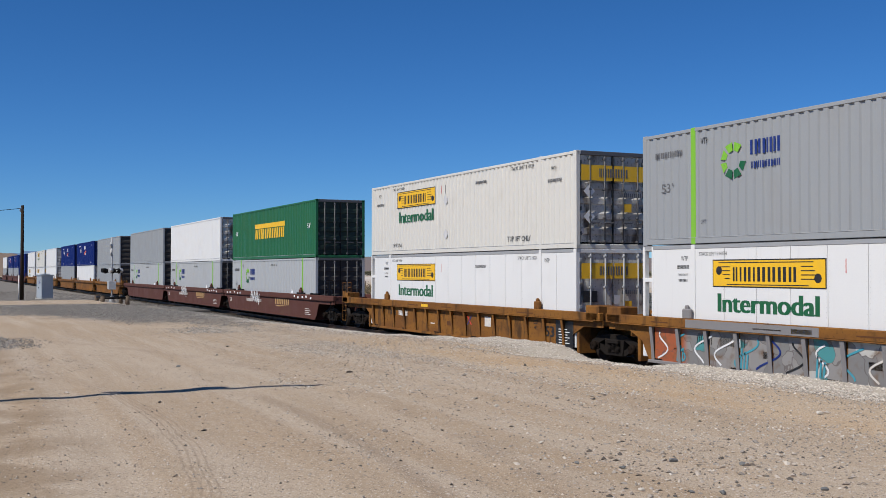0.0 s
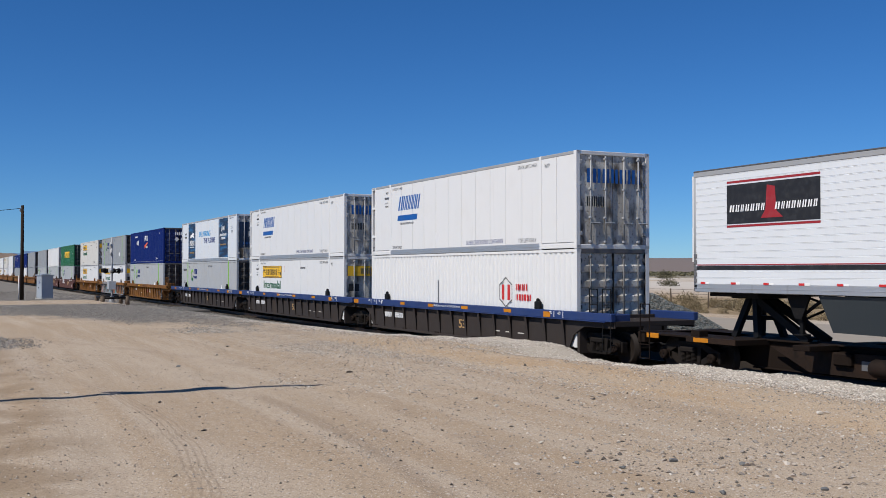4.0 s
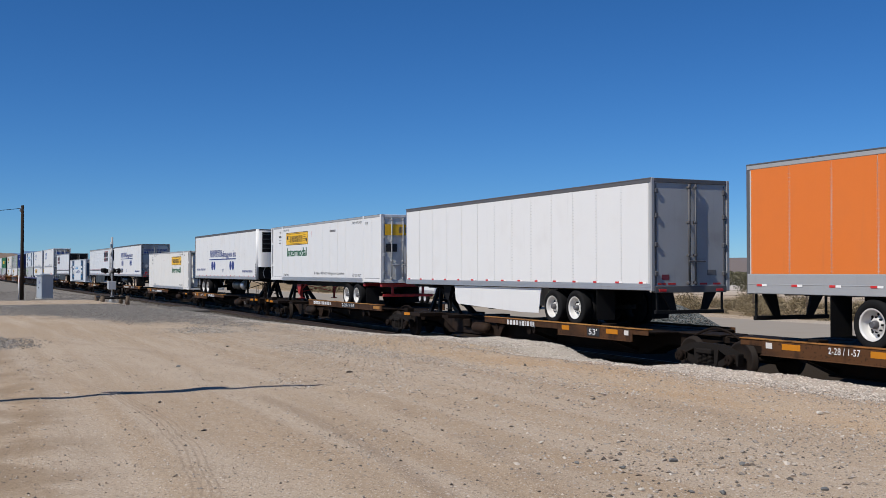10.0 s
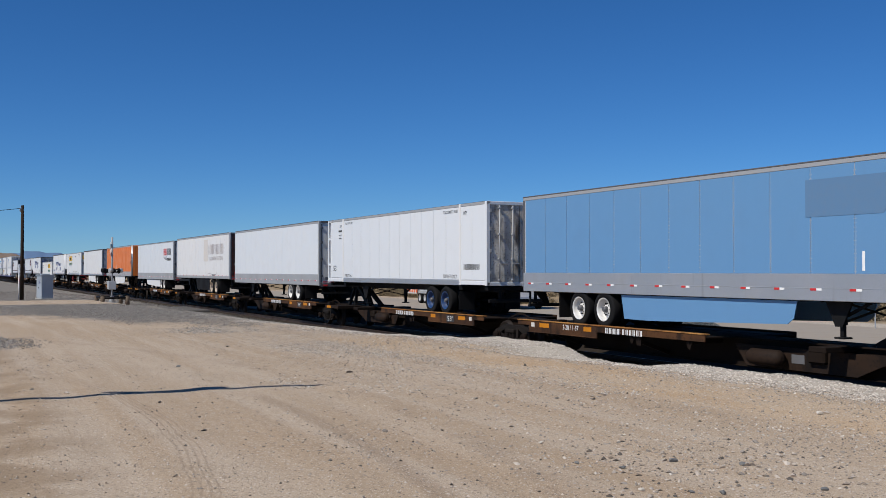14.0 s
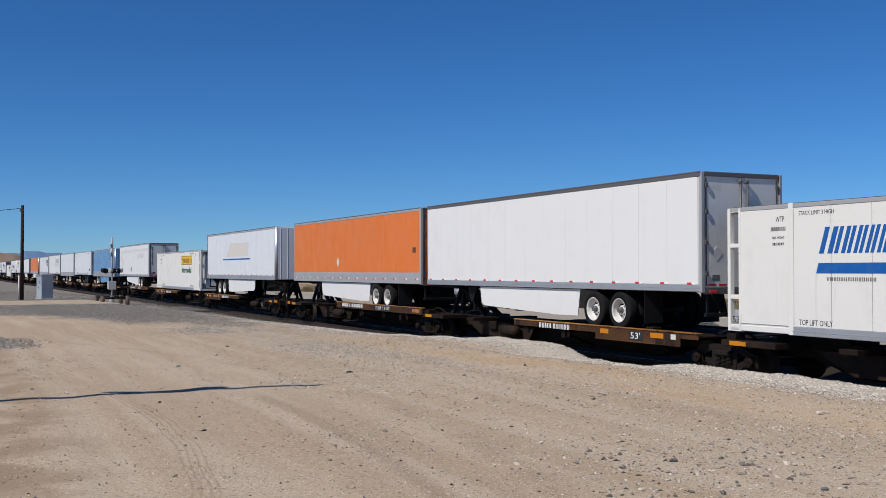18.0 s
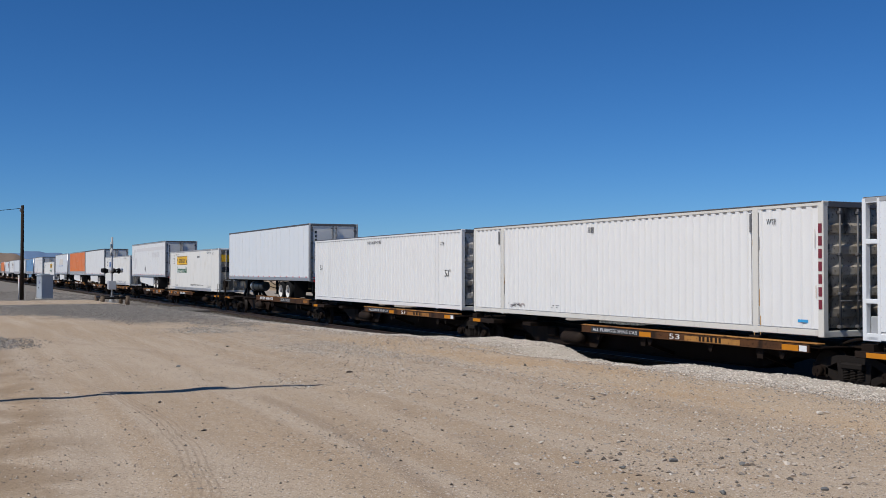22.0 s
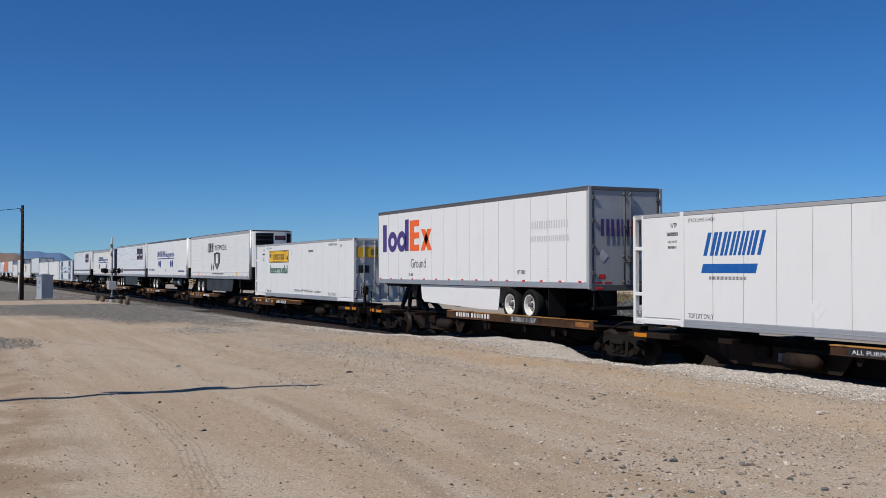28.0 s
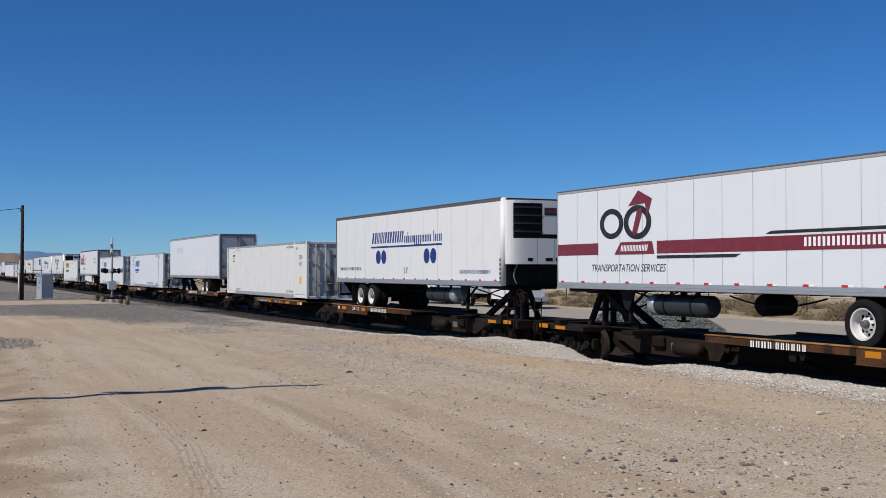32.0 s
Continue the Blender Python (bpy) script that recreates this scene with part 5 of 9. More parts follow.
def bracket(bm, s):
    """A tapered stiffener: deep under the top chord, shallow at the bottom, with a flange."""
    for w, d in ((0.02, 0.0), (0.06, 0.012)):
        prof = [(1.37, 0.28), (1.385 + d, 0.28), (1.415 + d, 0.7), (1.475 + d, 1.17), (1.37, 1.17)] if d == 0 else [(1.38, 0.27), (1.395, 0.27), (1.428, 0.7), (1.49, 1.17), (1.475, 1.17), (1.413, 0.7)]
        A, B = ([bm.verts.new((x, s * y, z)) for y, z in prof] for x in (-w, w))
        n = len(prof)
        for k in range(n):
            bm.faces.new((A[k], A[(k + 1) % n], B[(k + 1) % n], B[k]))
        bm.faces.new(A[::-1])
        bm.faces.new(B)


def well_car(p, gap_l, gap_r, left="joint", right="joint", top="ochre", side="ochre", rib=None, style="yellow", label=""):
    """One well of a stack car; x = 0 is the front end of the boxes in it."""
    root = thing("well_car", label, "rail car", "rail cars of the train", p=p, z=0.0)
    xl = -gap_l / 2 + (0.15 if left == "joint" else 0.6)
    xr = L53 + gap_r / 2 - (0.15 if right == "joint" else 0.6)
    rib = rib or side
    for s in (1, -1):
        key = (round(xl, 2), round(xr, 2), s, style == "plain")
        pts = [(0.2, 0.2), (L53 + 0.25, 0.2), (L53 + 0.55, 0.42), (L53 + 0.75, 0.8), (L53 + 0.9, 1.0), (xr, 1.0), (xr, 1.2), (xl, 1.2), (xl, 1.0), (-0.8, 1.0), (-0.55, 0.75), (-0.2, 0.32)] if style == "plain" else [(0.35, 0.27), (L53 - 0.35, 0.27), (L53 - 0.05, 0.75), (L53 + 0.5, 1.0), (xr, 1.0), (xr, 1.2), (xl, 1.2), (xl, 1.0), (-0.5, 1.0), (0.05, 0.75)]
        part("side_plate", key, lambda bm: prism(bm, pts, s * (1.40 if style == "plain" else 1.34), s * (1.43 if style == "plain" else 1.37)), side, root)
        part("top_chord", key, lambda bm: (cbox(bm, xl, xr, s * 1.34, s * 1.5, 1.18, 1.42, 0.02), cbox(bm, xl + 0.3, xr - 0.3, s * 1.43, s * 1.515, 1.16, 1.19)), top, root)
        part("bottom_chord", 0 if s > 0 else 1, lambda bm: cbox(bm, 0.4, L53 - 0.4, s * 1.3, s * 1.46, 0.22, 0.3), rib, root)
        for k in range(15 if s < 0 and style != "plain" and p > FAR_END else 0):
            x = 0.55 + k * (L53 - 1.1) / 14
            part("rib", s, lambda bm: bracket(bm, s), rib, root, pose(x, 0, 0))
        for x in (1.95, 14.1):
            part("box_guide", s, lambda bm: (cbox(bm, -0.16, 0.16, s * 1.335, s * 1.45, 1.4, 1.66, 0.03), cbox(bm, -0.1, 0.02, s * 1.32, s * 1.42, 1.6, 1.75, 0.03)), "black" if style == "blue" else rib, root, pose(x, 0, 0))
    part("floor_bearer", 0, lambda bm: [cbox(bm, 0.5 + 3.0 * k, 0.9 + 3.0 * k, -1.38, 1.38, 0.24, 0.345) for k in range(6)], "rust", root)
    for s, kind, x in ((-1, left, xl), (1, right, xr)):
        e = 0.0 if s < 0 else L53
        part("bulkhead", (s,), lambda bm: cbox(bm, e + s * 0.08, e + s * 0.2, -1.34, 1.34, 0.2, 1.3), side, root)
        # the third box is an added web that blocks bright ground behind the bogie
        part("end_platform", (s, round(x, 2)), lambda bm: (cbox(bm, e + s * 0.15, x, -1.36, 1.36, 1.05, 1.2), cbox(bm, e + s * 0.1, x, -0.4, 0.4, 0.7, 1.06), cbox(bm, e + s * 0.21, x, 0.2, 0.3, 0.3, 1.06)), top if style != "blue" else "carblack", root)
        part("end_step", (s, round(x, 2)), lambda bm: (cbox(bm, x - s * 0.7, x - s * 0.05, -1.5, -0.9, 1.18, 1.62, 0.03)) if style == "yellow" else cbox(bm, x - s * 0.6, x - s * 0.05, -1.45, -0.8, 1.18, 1.4, 0.03), top, root)
        if kind == "end":
            bogie(root, x - s * 1.2)
            ladder(root, x - s * 0.25, -1.47, 0.35, 2.1, top if style == "yellow" else "black")
            ladder(root, x - s * 0.9, -1.47, 1.2, 2.1, top if style == "yellow" else "black")
            coupler(root, x, s)
    if right == "joint":
        bogie(root, L53 + gap_r / 2)
    y = -1.5
    if p < FAR_END:
        return root
    if style == "blue":
        for x, w in ((-1.6, 0.55), (3.6, 0.4), (6.2, 0.5), (9.0, 0.5), (12.1, 0.5), (14.6, 0.4)):
            plate(root, "chord_mark", rect(x, x + w, 1.26 if 0 < x < 14 else 1.2, 1.37), "yellow", y=y, lift=0.006)
        write(root, "57,900 LBS. MAX. GROSS WT. FOR 20 FT CONTAINERS", 6.6, 1.28, 2.3, 0.08, "d_white", y=y)
        for x, word in ((0.15, "48"), (0.75, "45"), (1.3, "20 / 40"), (15.4, "48"), (14.9, "45")):
            write(root, word, x, 1.3, 0.12 * len(word) / 2 + 0.06, 0.09, "d_white", y=y)
            plate(root, "chord_line", rect(x + 0.3, x + 0.33, 1.22, 1.4), "d_white", y=y, lift=0.006)
        bars(root, 1.6, 0.72, 0.75, 0.2, (1, 1, 1, 1), "d_white", slant=0.2, y=-1.37)
        bars(root, 2.6, 0.72, 1.05, 0.2, (1, 1, 1, 1, 1, 1), "d_white", slant=0.0, y=-1.37)
        write(root, "53", 8.55, 0.58, 0.5, 0.3, "d_gold", y=-1.37, bold=True)
        for k in range(3):
            plate(root, "stencil", rect(11.2 + 0.8 * k, 11.6 + 0.8 * k, 0.6, 0.63), "d_tan", y=-1.37)
    elif style == "yellow":
        write(root, "53", 14.5, 0.6, 0.5, 0.32, "d_black", y=-1.37, bold=True)
        write(root, "20", 13.85, 0.95, 0.2, 0.12, "d_black", y=-1.37)
        write(root, "40", 13.85, 0.78, 0.2, 0.12, "d_black", y=-1.37)
        plate(root, "yellow_label", rect(5.6, 6.2, 1.24, 1.34), "d_yellow", y=-1.5, lift=0.004)
        for x, w in ((0.6, 0.7), (4.4, 0.9), (7.4, 0.8), (13.0, 1.0)):
            plate(root, "stencil_line", rect(x, x + w, 1.27, 1.3), "brown", y=-1.5, lift=0.004)
        stroke(root, [(9.25, 0.72), (9.55, 1.02)], 0.05, "d_blue", y=-1.36)
        stroke(root, [(9.25, 1.02), (9.55, 0.72)], 0.05, "d_red", y=-1.36)
        plate(root, "faded_patch", rect(10.55, 11.0, 0.72, 1.05), "d_tan", y=-1.37)
        bars(root, 2.3, 0.82, 0.55, 0.2, (1, 1, 1, 1), "d_black", y=-1.37)
        bars(root, 3.15, 0.82, 0.85, 0.2, (1, 1, 1, 1, 1, 1), "d_white", y=-1.37)
        for k, x in enumerate((1.4, 4.6, 6.2, 7.6)):
            plate(root, "stencil", rect(x, x + 0.35, 0.62, 0.66 + 0.12 * (k % 2)), "d_tan" if k == 2 else "brown", y=-1.37)
        plate(root, "notice_panel", rect(15.13, 16.1, 0.3, 1.12), "d_black", y=-1.37)
        for k in range(6):
            plate(root, "notice_line", rect(15.3, 15.9 - 0.12 * (k % 2), 0.45 + 0.08 * k, 0.475 + 0.08 * k), "d_white", y=-1.37, lift=0.011)
    else:
        bars(root, 9.7, 0.8, 2.5, 0.3, (1, 1, 1, 1), "d_gold", slant=0.2, y=-1.43)
        plate(root, "logo_swoosh", [(9.7, 0.74), (12.3, 0.76), (10.2, 0.68)], "d_gold", y=-1.43)
        bars(root, 3.9, 0.82, 1.3, 0.17, (1, 1, 1, 1), "d_tan", y=-1.43)
        bars(root, 5.5, 0.82, 1.5, 0.17, (1, 1, 1, 1, 1, 0.4), "d_tan", y=-1.43)
        for k, x in enumerate((-0.6, 0.1, 1.2, 1.9, 2.5, 13.3, 13.9, 14.6, 15.2, 15.9)):
            plate(root, "stencil", rect(x, x + 0.22, 1.2 + 0.03 * (k % 3), 1.3 + 0.03 * (k % 3)), "d_white", y=-1.5, lift=0.006)
        for k in range(4):
            plate(root, "notice_line", rect(14.9, 15.8 - 0.2 * (k % 2), 0.42 + 0.09 * k, 0.45 + 0.09 * k), "d_tan", y=-1.43)
        write(root, "53", -0.1, 0.7, 0.4, 0.24, "d_tan", y=-1.43, bold=True)
        if p in (-470.47, -490.0, -509.4) or p < -470:
            def scrawl(bm):
                for k in range(5):
                    a0 = 5.1 + 0.35 * k
                    pts = [(a0, 0.85 + 0.1 * (k % 2)), (a0 + 0.12, 1.45), (a0 + 0.3, 1.0 - 0.08 * k), (a0 + 0.42, 1.3)]
                    for (u0, w0), (u1, w1) in zip(pts, pts[1:]):
                        prism(bm, [(u0 - 0.03, w0), (u1 - 0.03, w1), (u1 + 0.03, w1), (u0 + 0.03, w0)], -1.528, -1.522)
            part("sprayed_scrawl", 0, scrawl, "d_white", root)
        for x in (13.9, 16.1, 0.2, 2.2):
            part("guide_plate", 0, lambda bm: cbox(bm, -0.3, 0.9, -1.46, -1.36, 1.42, 1.5, 0.02), "black", root, pose(x, 0, 0))
    return root


# ---- the ground ----
def value_noise(x, y, seed):
    """Smooth random heights between -1 and 1 on a unit lattice."""
    xi, yi = np.floor(x).astype(np.int64), np.floor(y).astype(np.int64)
    fx, fy = x - xi, y - yi
    fx, fy = fx * fx * (3 - 2 * fx), fy * fy * (3 - 2 * fy)

    def h(a, b):
        n = (a * 374761393 + b * 668265263 + seed * 974711) & 0x7FFFFFFF
        n = ((n ^ (n >> 13)) * 1274126177) & 0x7FFFFFFF
        return (n & 0xFFFF) / 32767.5 - 1
    return (h(xi, yi) * (1 - fx) + h(xi + 1, yi) * fx) * (1 - fy) + (h(xi, yi + 1) * (1 - fx) + h(xi + 1, yi + 1) * fx) * fy


def smooth(a, b, v):
    u = np.clip((v - a) / (b - a), 0, 1)
    return u * u * (3 - 2 * u)


def ground_z(x, y):
    """Height of the ground: the yard, the gravel berm beside the track, the shallow bed of the track, and the flat desert."""
    x, y = np.asarray(x, float), np.asarray(y, float)
    yard = 0.35 + 0.5 * smooth(-85, -22, x)
    yard = yard + 0.012 * value_noise(x * 0.35, y * 0.35, 3) + 0.005 * value_noise(x * 1.3, y * 1.3, 4)
    for yc, wd, dp in ((0.6, 0.22, 0.011), (1.35, 0.25, 0.012), (2.5, 0.22, 0.009), (3.15, 0.2, 0.008), (4.35, 0.2, 0.014), (6.2, 0.25, 0.01)):
        line = yc + 0.085 * (-8 - x) * (0.6 + 0.12 * yc) + 0.25 * np.sin(x * 0.12 + yc)
        yard = yard - dp * np.exp(-((y - line) / wd) ** 2) + 0.6 * dp * np.exp(-((y - line - 0.42) / 0.2) ** 2)
    crest = -0.04 + 0.1 * smooth(-60, -41, x) + 0.42 * smooth(-42, -29.5, x)
    heaped = np.interp(x, (-30.0, -28.7, -27.3, -25.0, -23.9, -23.0, -21.7, -20.1, -19.1, -18.2, -12.0), (0.45, 0.55, 0.65, 0.66, 0.6, 0.38, 0.36, 0.37, 0.48, 0.56, 0.57))
    crest = np.where(x > -30.0, heaped, crest)
    crest = crest + 0.03 * value_noise(x * 0.9, y * 0.9, 7) + 0.02 * value_noise(x * 2.7, y * 2.7, 8)
    bed = -0.2
    far = 0.15 + 0.05 * value_noise(x * 0.08, y * 0.08, 9)
    z = yard + (crest - yard) * smooth(10.5, 14.2, y)
    z = z + (bed - z) * smooth(14.9, 16.5, y)
    z = np.where(y > 18.2, bed + (far - bed) * smooth(20.0, 22.5, y), z)
    back = smooth(120, 420, y)
    z = z + back * (1.6 * value_noise(x * 0.011, y * 0.011, 11) + 0.6 * value_noise(x * 0.04, y * 0.04, 12) - 1.0)
    return z


def axis(lo, d0, d1, hi, step, grow=1.16):
    v = list(np.arange(d0, d1 + step / 2, step))
    s = step
    while v[-1] < hi:
        s *= grow
        v.append(v[-1] + s)
    s = step
    while v[0] > lo:
        s *= grow
        v.insert(0, v[0] - s)
    return np.array(v)


def ground_material():
    m, t, n, l, b = nodes_of("desert_sand_and_gravel")
    tc = n.new("ShaderNodeTexCoord")
    obj = tc.outputs["Object"]
    sep = n.new("ShaderNodeSeparateXYZ")
    l.new(obj, sep.inputs[0])
    big = noise_of(t, obj, 0.16, 5)
    mid = noise_of(t, obj, 1.1, 6)
    fine = noise_of(t, obj, 22, 5)
    grit = noise_of(t, obj, 75, 3)
    track_dust = noise_of(t, obj, 1.0, 4, (0.07, 1.7, 1))

    def both(u, v):
        k = n.new("ShaderNodeMath")
        k.operation = "MULTIPLY"
        l.new(u, k.inputs[0])
        l.new(v, k.inputs[1])
        return k.outputs[0]

    def along(rate, at):
        """y + rate * (x + at) squared: constant along a bent wheel line."""
        u, v = n.new("ShaderNodeMath"), n.new("ShaderNodeMath")
        u.operation, v.operation = "ADD", "MULTIPLY_ADD"
        u.inputs[1].default_value, v.inputs[1].default_value = at, rate
        l.new(sep.outputs["X"], u.inputs[0])
        l.new(both(u.outputs[0], u.outputs[0]), v.inputs[0])
        l.new(sep.outputs["Y"], v.inputs[2])
        return v.outputs[0]
    sand = mixer(t, c4((0.44, 0.342, 0.243)), c4((0.41, 0.306, 0.206)), ramp_of(t, big, 0.35, 0.65))
    sand = mixer(t, sand, c4((0.495, 0.402, 0.305)), ramp_of(t, track_dust, 0.42, 0.62, 0, 0.7))
    sand = mixer(t, sand, c4((0.37, 0.292, 0.205)), ramp_of(t, mid, 0.52, 0.75, 0, 0.4))
    # ochre silt washed up against the ballast
    silt = both(both(ramp_of(t, sep.outputs["Y"], 8.4, 9.6), ramp_of(t, sep.outputs["Y"], 12.2, 13.4, 1.0, 0.0)), ramp_of(t, sep.outputs["X"], -30, -23))
    sand = mixer(t, sand, mixer(t, c4((0.52, 0.395, 0.268)), c4((0.50, 0.345, 0.20)), ramp_of(t, noise_of(t, obj, 0.5, 4, (0.5, 1.6, 1)), 0.42, 0.66)), ramp_of(t, silt, 0, 1, 0, 0.9))
    # a soft dark wheel line
    line = along(0.012, 14.3)
    sand = mixer(t, sand, c4((0.27, 0.20, 0.14)), both(both(ramp_of(t, line, 3.95, 4.1), ramp_of(t, line, 4.15, 4.3, 1.0, 0.0)), ramp_of(t, sep.outputs["X"], -15.5, -14.0, 0.0, 0.55)))
    line = along(0.016, 15.0)
    sand = mixer(t, sand, c4((0.30, 0.225, 0.16)), both(both(ramp_of(t, line, 5.2, 5.4), ramp_of(t, line, 5.45, 5.75, 1.0, 0.0)), ramp_of(t, mid, 0.4, 0.6, 0.0, 0.45)))
    sand = mixer(t, sand, c4((0.24, 0.19, 0.145)), ramp_of(t, fine, 0.55, 0.72, 0, 0.4))
    # gravel towards the track
    stones = n.new("ShaderNodeTexVoronoi")
    stones.inputs["Scale"].default_value = 16
    l.new(obj, stones.inputs["Vector"])
    gv = mixer(t, c4((0.26, 0.245, 0.225)), c4((0.10, 0.096, 0.09)), stones.outputs["Color"])
    patch = n.new("ShaderNodeMath")
    patch.operation = "MULTIPLY"
    l.new(ramp_of(t, mid, 0.42, 0.62), patch.inputs[0])
    l.new(ramp_of(t, sep.outputs["X"], -44, -30, 0.1, 0.9), patch.inputs[1])
    gv = mixer(t, gv, c4((0.50, 0.40, 0.285)), patch.outputs[0])
    a = n.new("ShaderNodeMath")
    a.operation = "MULTIPLY_ADD"
    a.inputs[1].default_value = -0.135
    l.new(sep.outputs["X"], a.inputs[0])
    l.new(sep.outputs["Y"], a.inputs[2])          # y - 0.135 x
    e = n.new("ShaderNodeMath")
    e.operation = "MULTIPLY_ADD"
    e.inputs[1].default_value = 9.0
    l.new(big, e.inputs[0])
    l.new(a.outputs[0], e.inputs[2])
    near_track = ramp_of(t, e.outputs[0], 14.2, 17.0)
    behind = ramp_of(t, sep.outputs["Y"], 21.5, 23.5, 1.0, 0.0)
    f = n.new("ShaderNodeMath")
    f.operation = "MULTIPLY"
    l.new(near_track, f.inputs[0])
    l.new(behind, f.inputs[1])
    # a strip of bare dirt round the crossing signal
    edge_x = n.new("ShaderNodeMath")
    edge_x.operation = "MULTIPLY_ADD"
    edge_x.inputs[1].default_value = 4.0
    l.new(mid, edge_x.inputs[0])
    l.new(sep.outputs["X"], edge_x.inputs[2])
    west = both(ramp_of(t, edge_x.outputs[0], -73.5, -71.5, 1.0, 0.0), ramp_of(t, edge_x.outputs[0], -86, -83))
    strip = ramp_of(t, sep.outputs["Y"], 13.0, 14.0, 1.0, 0.0)
    cut = n.new("ShaderNodeMath")
    cut.operation = "MULTIPLY"
    l.new(strip, cut.inputs[0])
    l.new(west, cut.inputs[1])
    keep = n.new("ShaderNodeMath")
    keep.operation = "MULTIPLY_ADD"
    keep.use_clamp = True
    keep.inputs[1].default_value = -0.9
    l.new(cut.outputs[0], keep.inputs[0])
    l.new(f.outputs[0], keep.inputs[2])
    # specks: grains and chips of stone in the dirt
    for scale, lo, col in ((17, 0.16, (0.16, 0.13, 0.105)), (24, 0.2, (0.58, 0.52, 0.45)), (36, 0.24, (0.2, 0.165, 0.13)), (60, 0.27, (0.62, 0.55, 0.46))):
        v = n.new("ShaderNodeTexVoronoi")
        v.inputs["Scale"].default_value = scale
        l.new(obj, v.inputs["Vector"])
        pick = n.new("ShaderNodeSeparateColor")
        l.new(v.outputs["Color"], pick.inputs[0])
        spot = n.new("ShaderNodeMath")
        spot.operation = "MULTIPLY"
        l.new(ramp_of(t, v.outputs["Distance"], lo, lo + 0.1, 0.9, 0.0), spot.inputs[0])
        l.new(ramp_of(t, pick.outputs[0], 0.6, 0.66), spot.inputs[1])
        sand = mixer(t, sand, c4(col), spot.outputs[0])
    thin = n.new("ShaderNodeMath")
    thin.operation = "MULTIPLY"
    l.new(keep.outputs[0], thin.inputs[0])
    l.new(ramp_of(t, sep.outputs["X"], -46, -33, 1.0, 0.08), thin.inputs[1])
    c = mixer(t, sand, gv, thin.outputs[0])
    # dust of crushed stone under the ballast
    c = mixer(t, c, c4((0.47, 0.425, 0.36)), both(ramp_of(t, sep.outputs["Y"], 12.6, 13.8, 0, 0.85), ramp_of(t, sep.outputs["X"], -44, -34)))
    # sharp grain: single light and dark grains
    sharp = noise_of(t, obj, 130, 2)
    c = mixer(t, c, c4((0.62, 0.55, 0.46)), ramp_of(t, sharp, 0.58, 0.68, 0, 0.5))
    c = mixer(t, c, c4((0.13, 0.10, 0.08)), ramp_of(t, sharp, 0.42, 0.32, 0, 0.5))
    c = mixer(t, c, c4((0.16, 0.125, 0.1)), ramp_of(t, noise_of(t, obj, 48, 2), 0.64, 0.72, 0, 0.5))
    # trodden brown dirt at the near edge of the yard
    edge_dirt = n.new("ShaderNodeMath")
    edge_dirt.operation = "MULTIPLY"
    l.new(ramp_of(t, sep.outputs["Y"], 0.6, 2.1, 1.0, 0.0), edge_dirt.inputs[0])
    l.new(ramp_of(t, mid, 0.35, 0.6), edge_dirt.inputs[1])
    c = mixer(t, c, c4((0.25, 0.18, 0.115)), ramp_of(t, edge_dirt.outputs[0], 0, 1, 0, 0.6))
    # one ribbed tyre track curving over the dirt
    bend = n.new("ShaderNodeMath")
    bend.operation = "ADD"
    bend.inputs[1].default_value = 13.3
    l.new(sep.outputs["X"], bend.inputs[0])
    sq = n.new("ShaderNodeMath")
    sq.operation = "MULTIPLY"
    l.new(bend.outputs[0], sq.inputs[0])
    l.new(bend.outputs[0], sq.inputs[1])
    off = n.new("ShaderNodeMath")
    off.operation = "MULTIPLY_ADD"
    off.inputs[1].default_value = 0.02
    l.new(sq.outputs[0], off.inputs[0])
    l.new(sep.outputs["Y"], off.inputs[2])            # y + 0.02 (x + 13.3)^2
    wob = n.new("ShaderNodeMath")
    wob.operation = "MULTIPLY_ADD"
    wob.inputs[1].default_value = 0.12
    l.new(mid, wob.inputs[0])
    l.new(off.outputs[0], wob.inputs[2])
    rib = n.new("ShaderNodeMath")
    rib.operation = "SINE"
    rate = n.new("ShaderNodeMath")
    rate.operation = "MULTIPLY"
    rate.inputs[1].default_value = 88.0
    l.new(wob.outputs[0], rate.inputs[0])
    l.new(rate.outputs[0], rib.inputs[0])
    print_on = n.new("ShaderNodeMath")
    print_on.operation = "MULTIPLY"
    l.new(ramp_of(t, wob.outputs[0], 2.32, 2.36), print_on.inputs[0])
    l.new(ramp_of(t, wob.outputs[0], 2.62, 2.66, 1.0, 0.0), print_on.inputs[1])
    tread = n.new("ShaderNodeMath")
    tread.operation = "MULTIPLY"
    l.new(ramp_of(t, rib.outputs[0], 0.3, 0.9), tread.inputs[0])
    l.new(print_on.outputs[0], tread.inputs[1])
    c = mixer(t, c, c4((0.24, 0.18, 0.135)), ramp_of(t, tread.outputs[0], 0, 1, 0, 0.35))
    # track bed and the ground just behind it painted near-black, as the train's shade
    bed_shade = n.new("ShaderNodeMath")
    bed_shade.operation = "MULTIPLY"
    l.new(ramp_of(t, sep.outputs["Y"], 16.3, 16.8), bed_shade.inputs[0])
    l.new(ramp_of(t, sep.outputs["Y"], 23.0, 24.0, 1.0, 0.0), bed_shade.inputs[1])
    c = mixer(t, c, c4((0.016, 0.011, 0.007)), ramp_of(t, bed_shade.outputs[0], 0, 1, 0, 0.96))
    # dry grass beyond the road
    straw = n.new("ShaderNodeMath")
    straw.operation = "MULTIPLY"
    l.new(ramp_of(t, sep.outputs["Y"], 38.5, 40.5), straw.inputs[0])
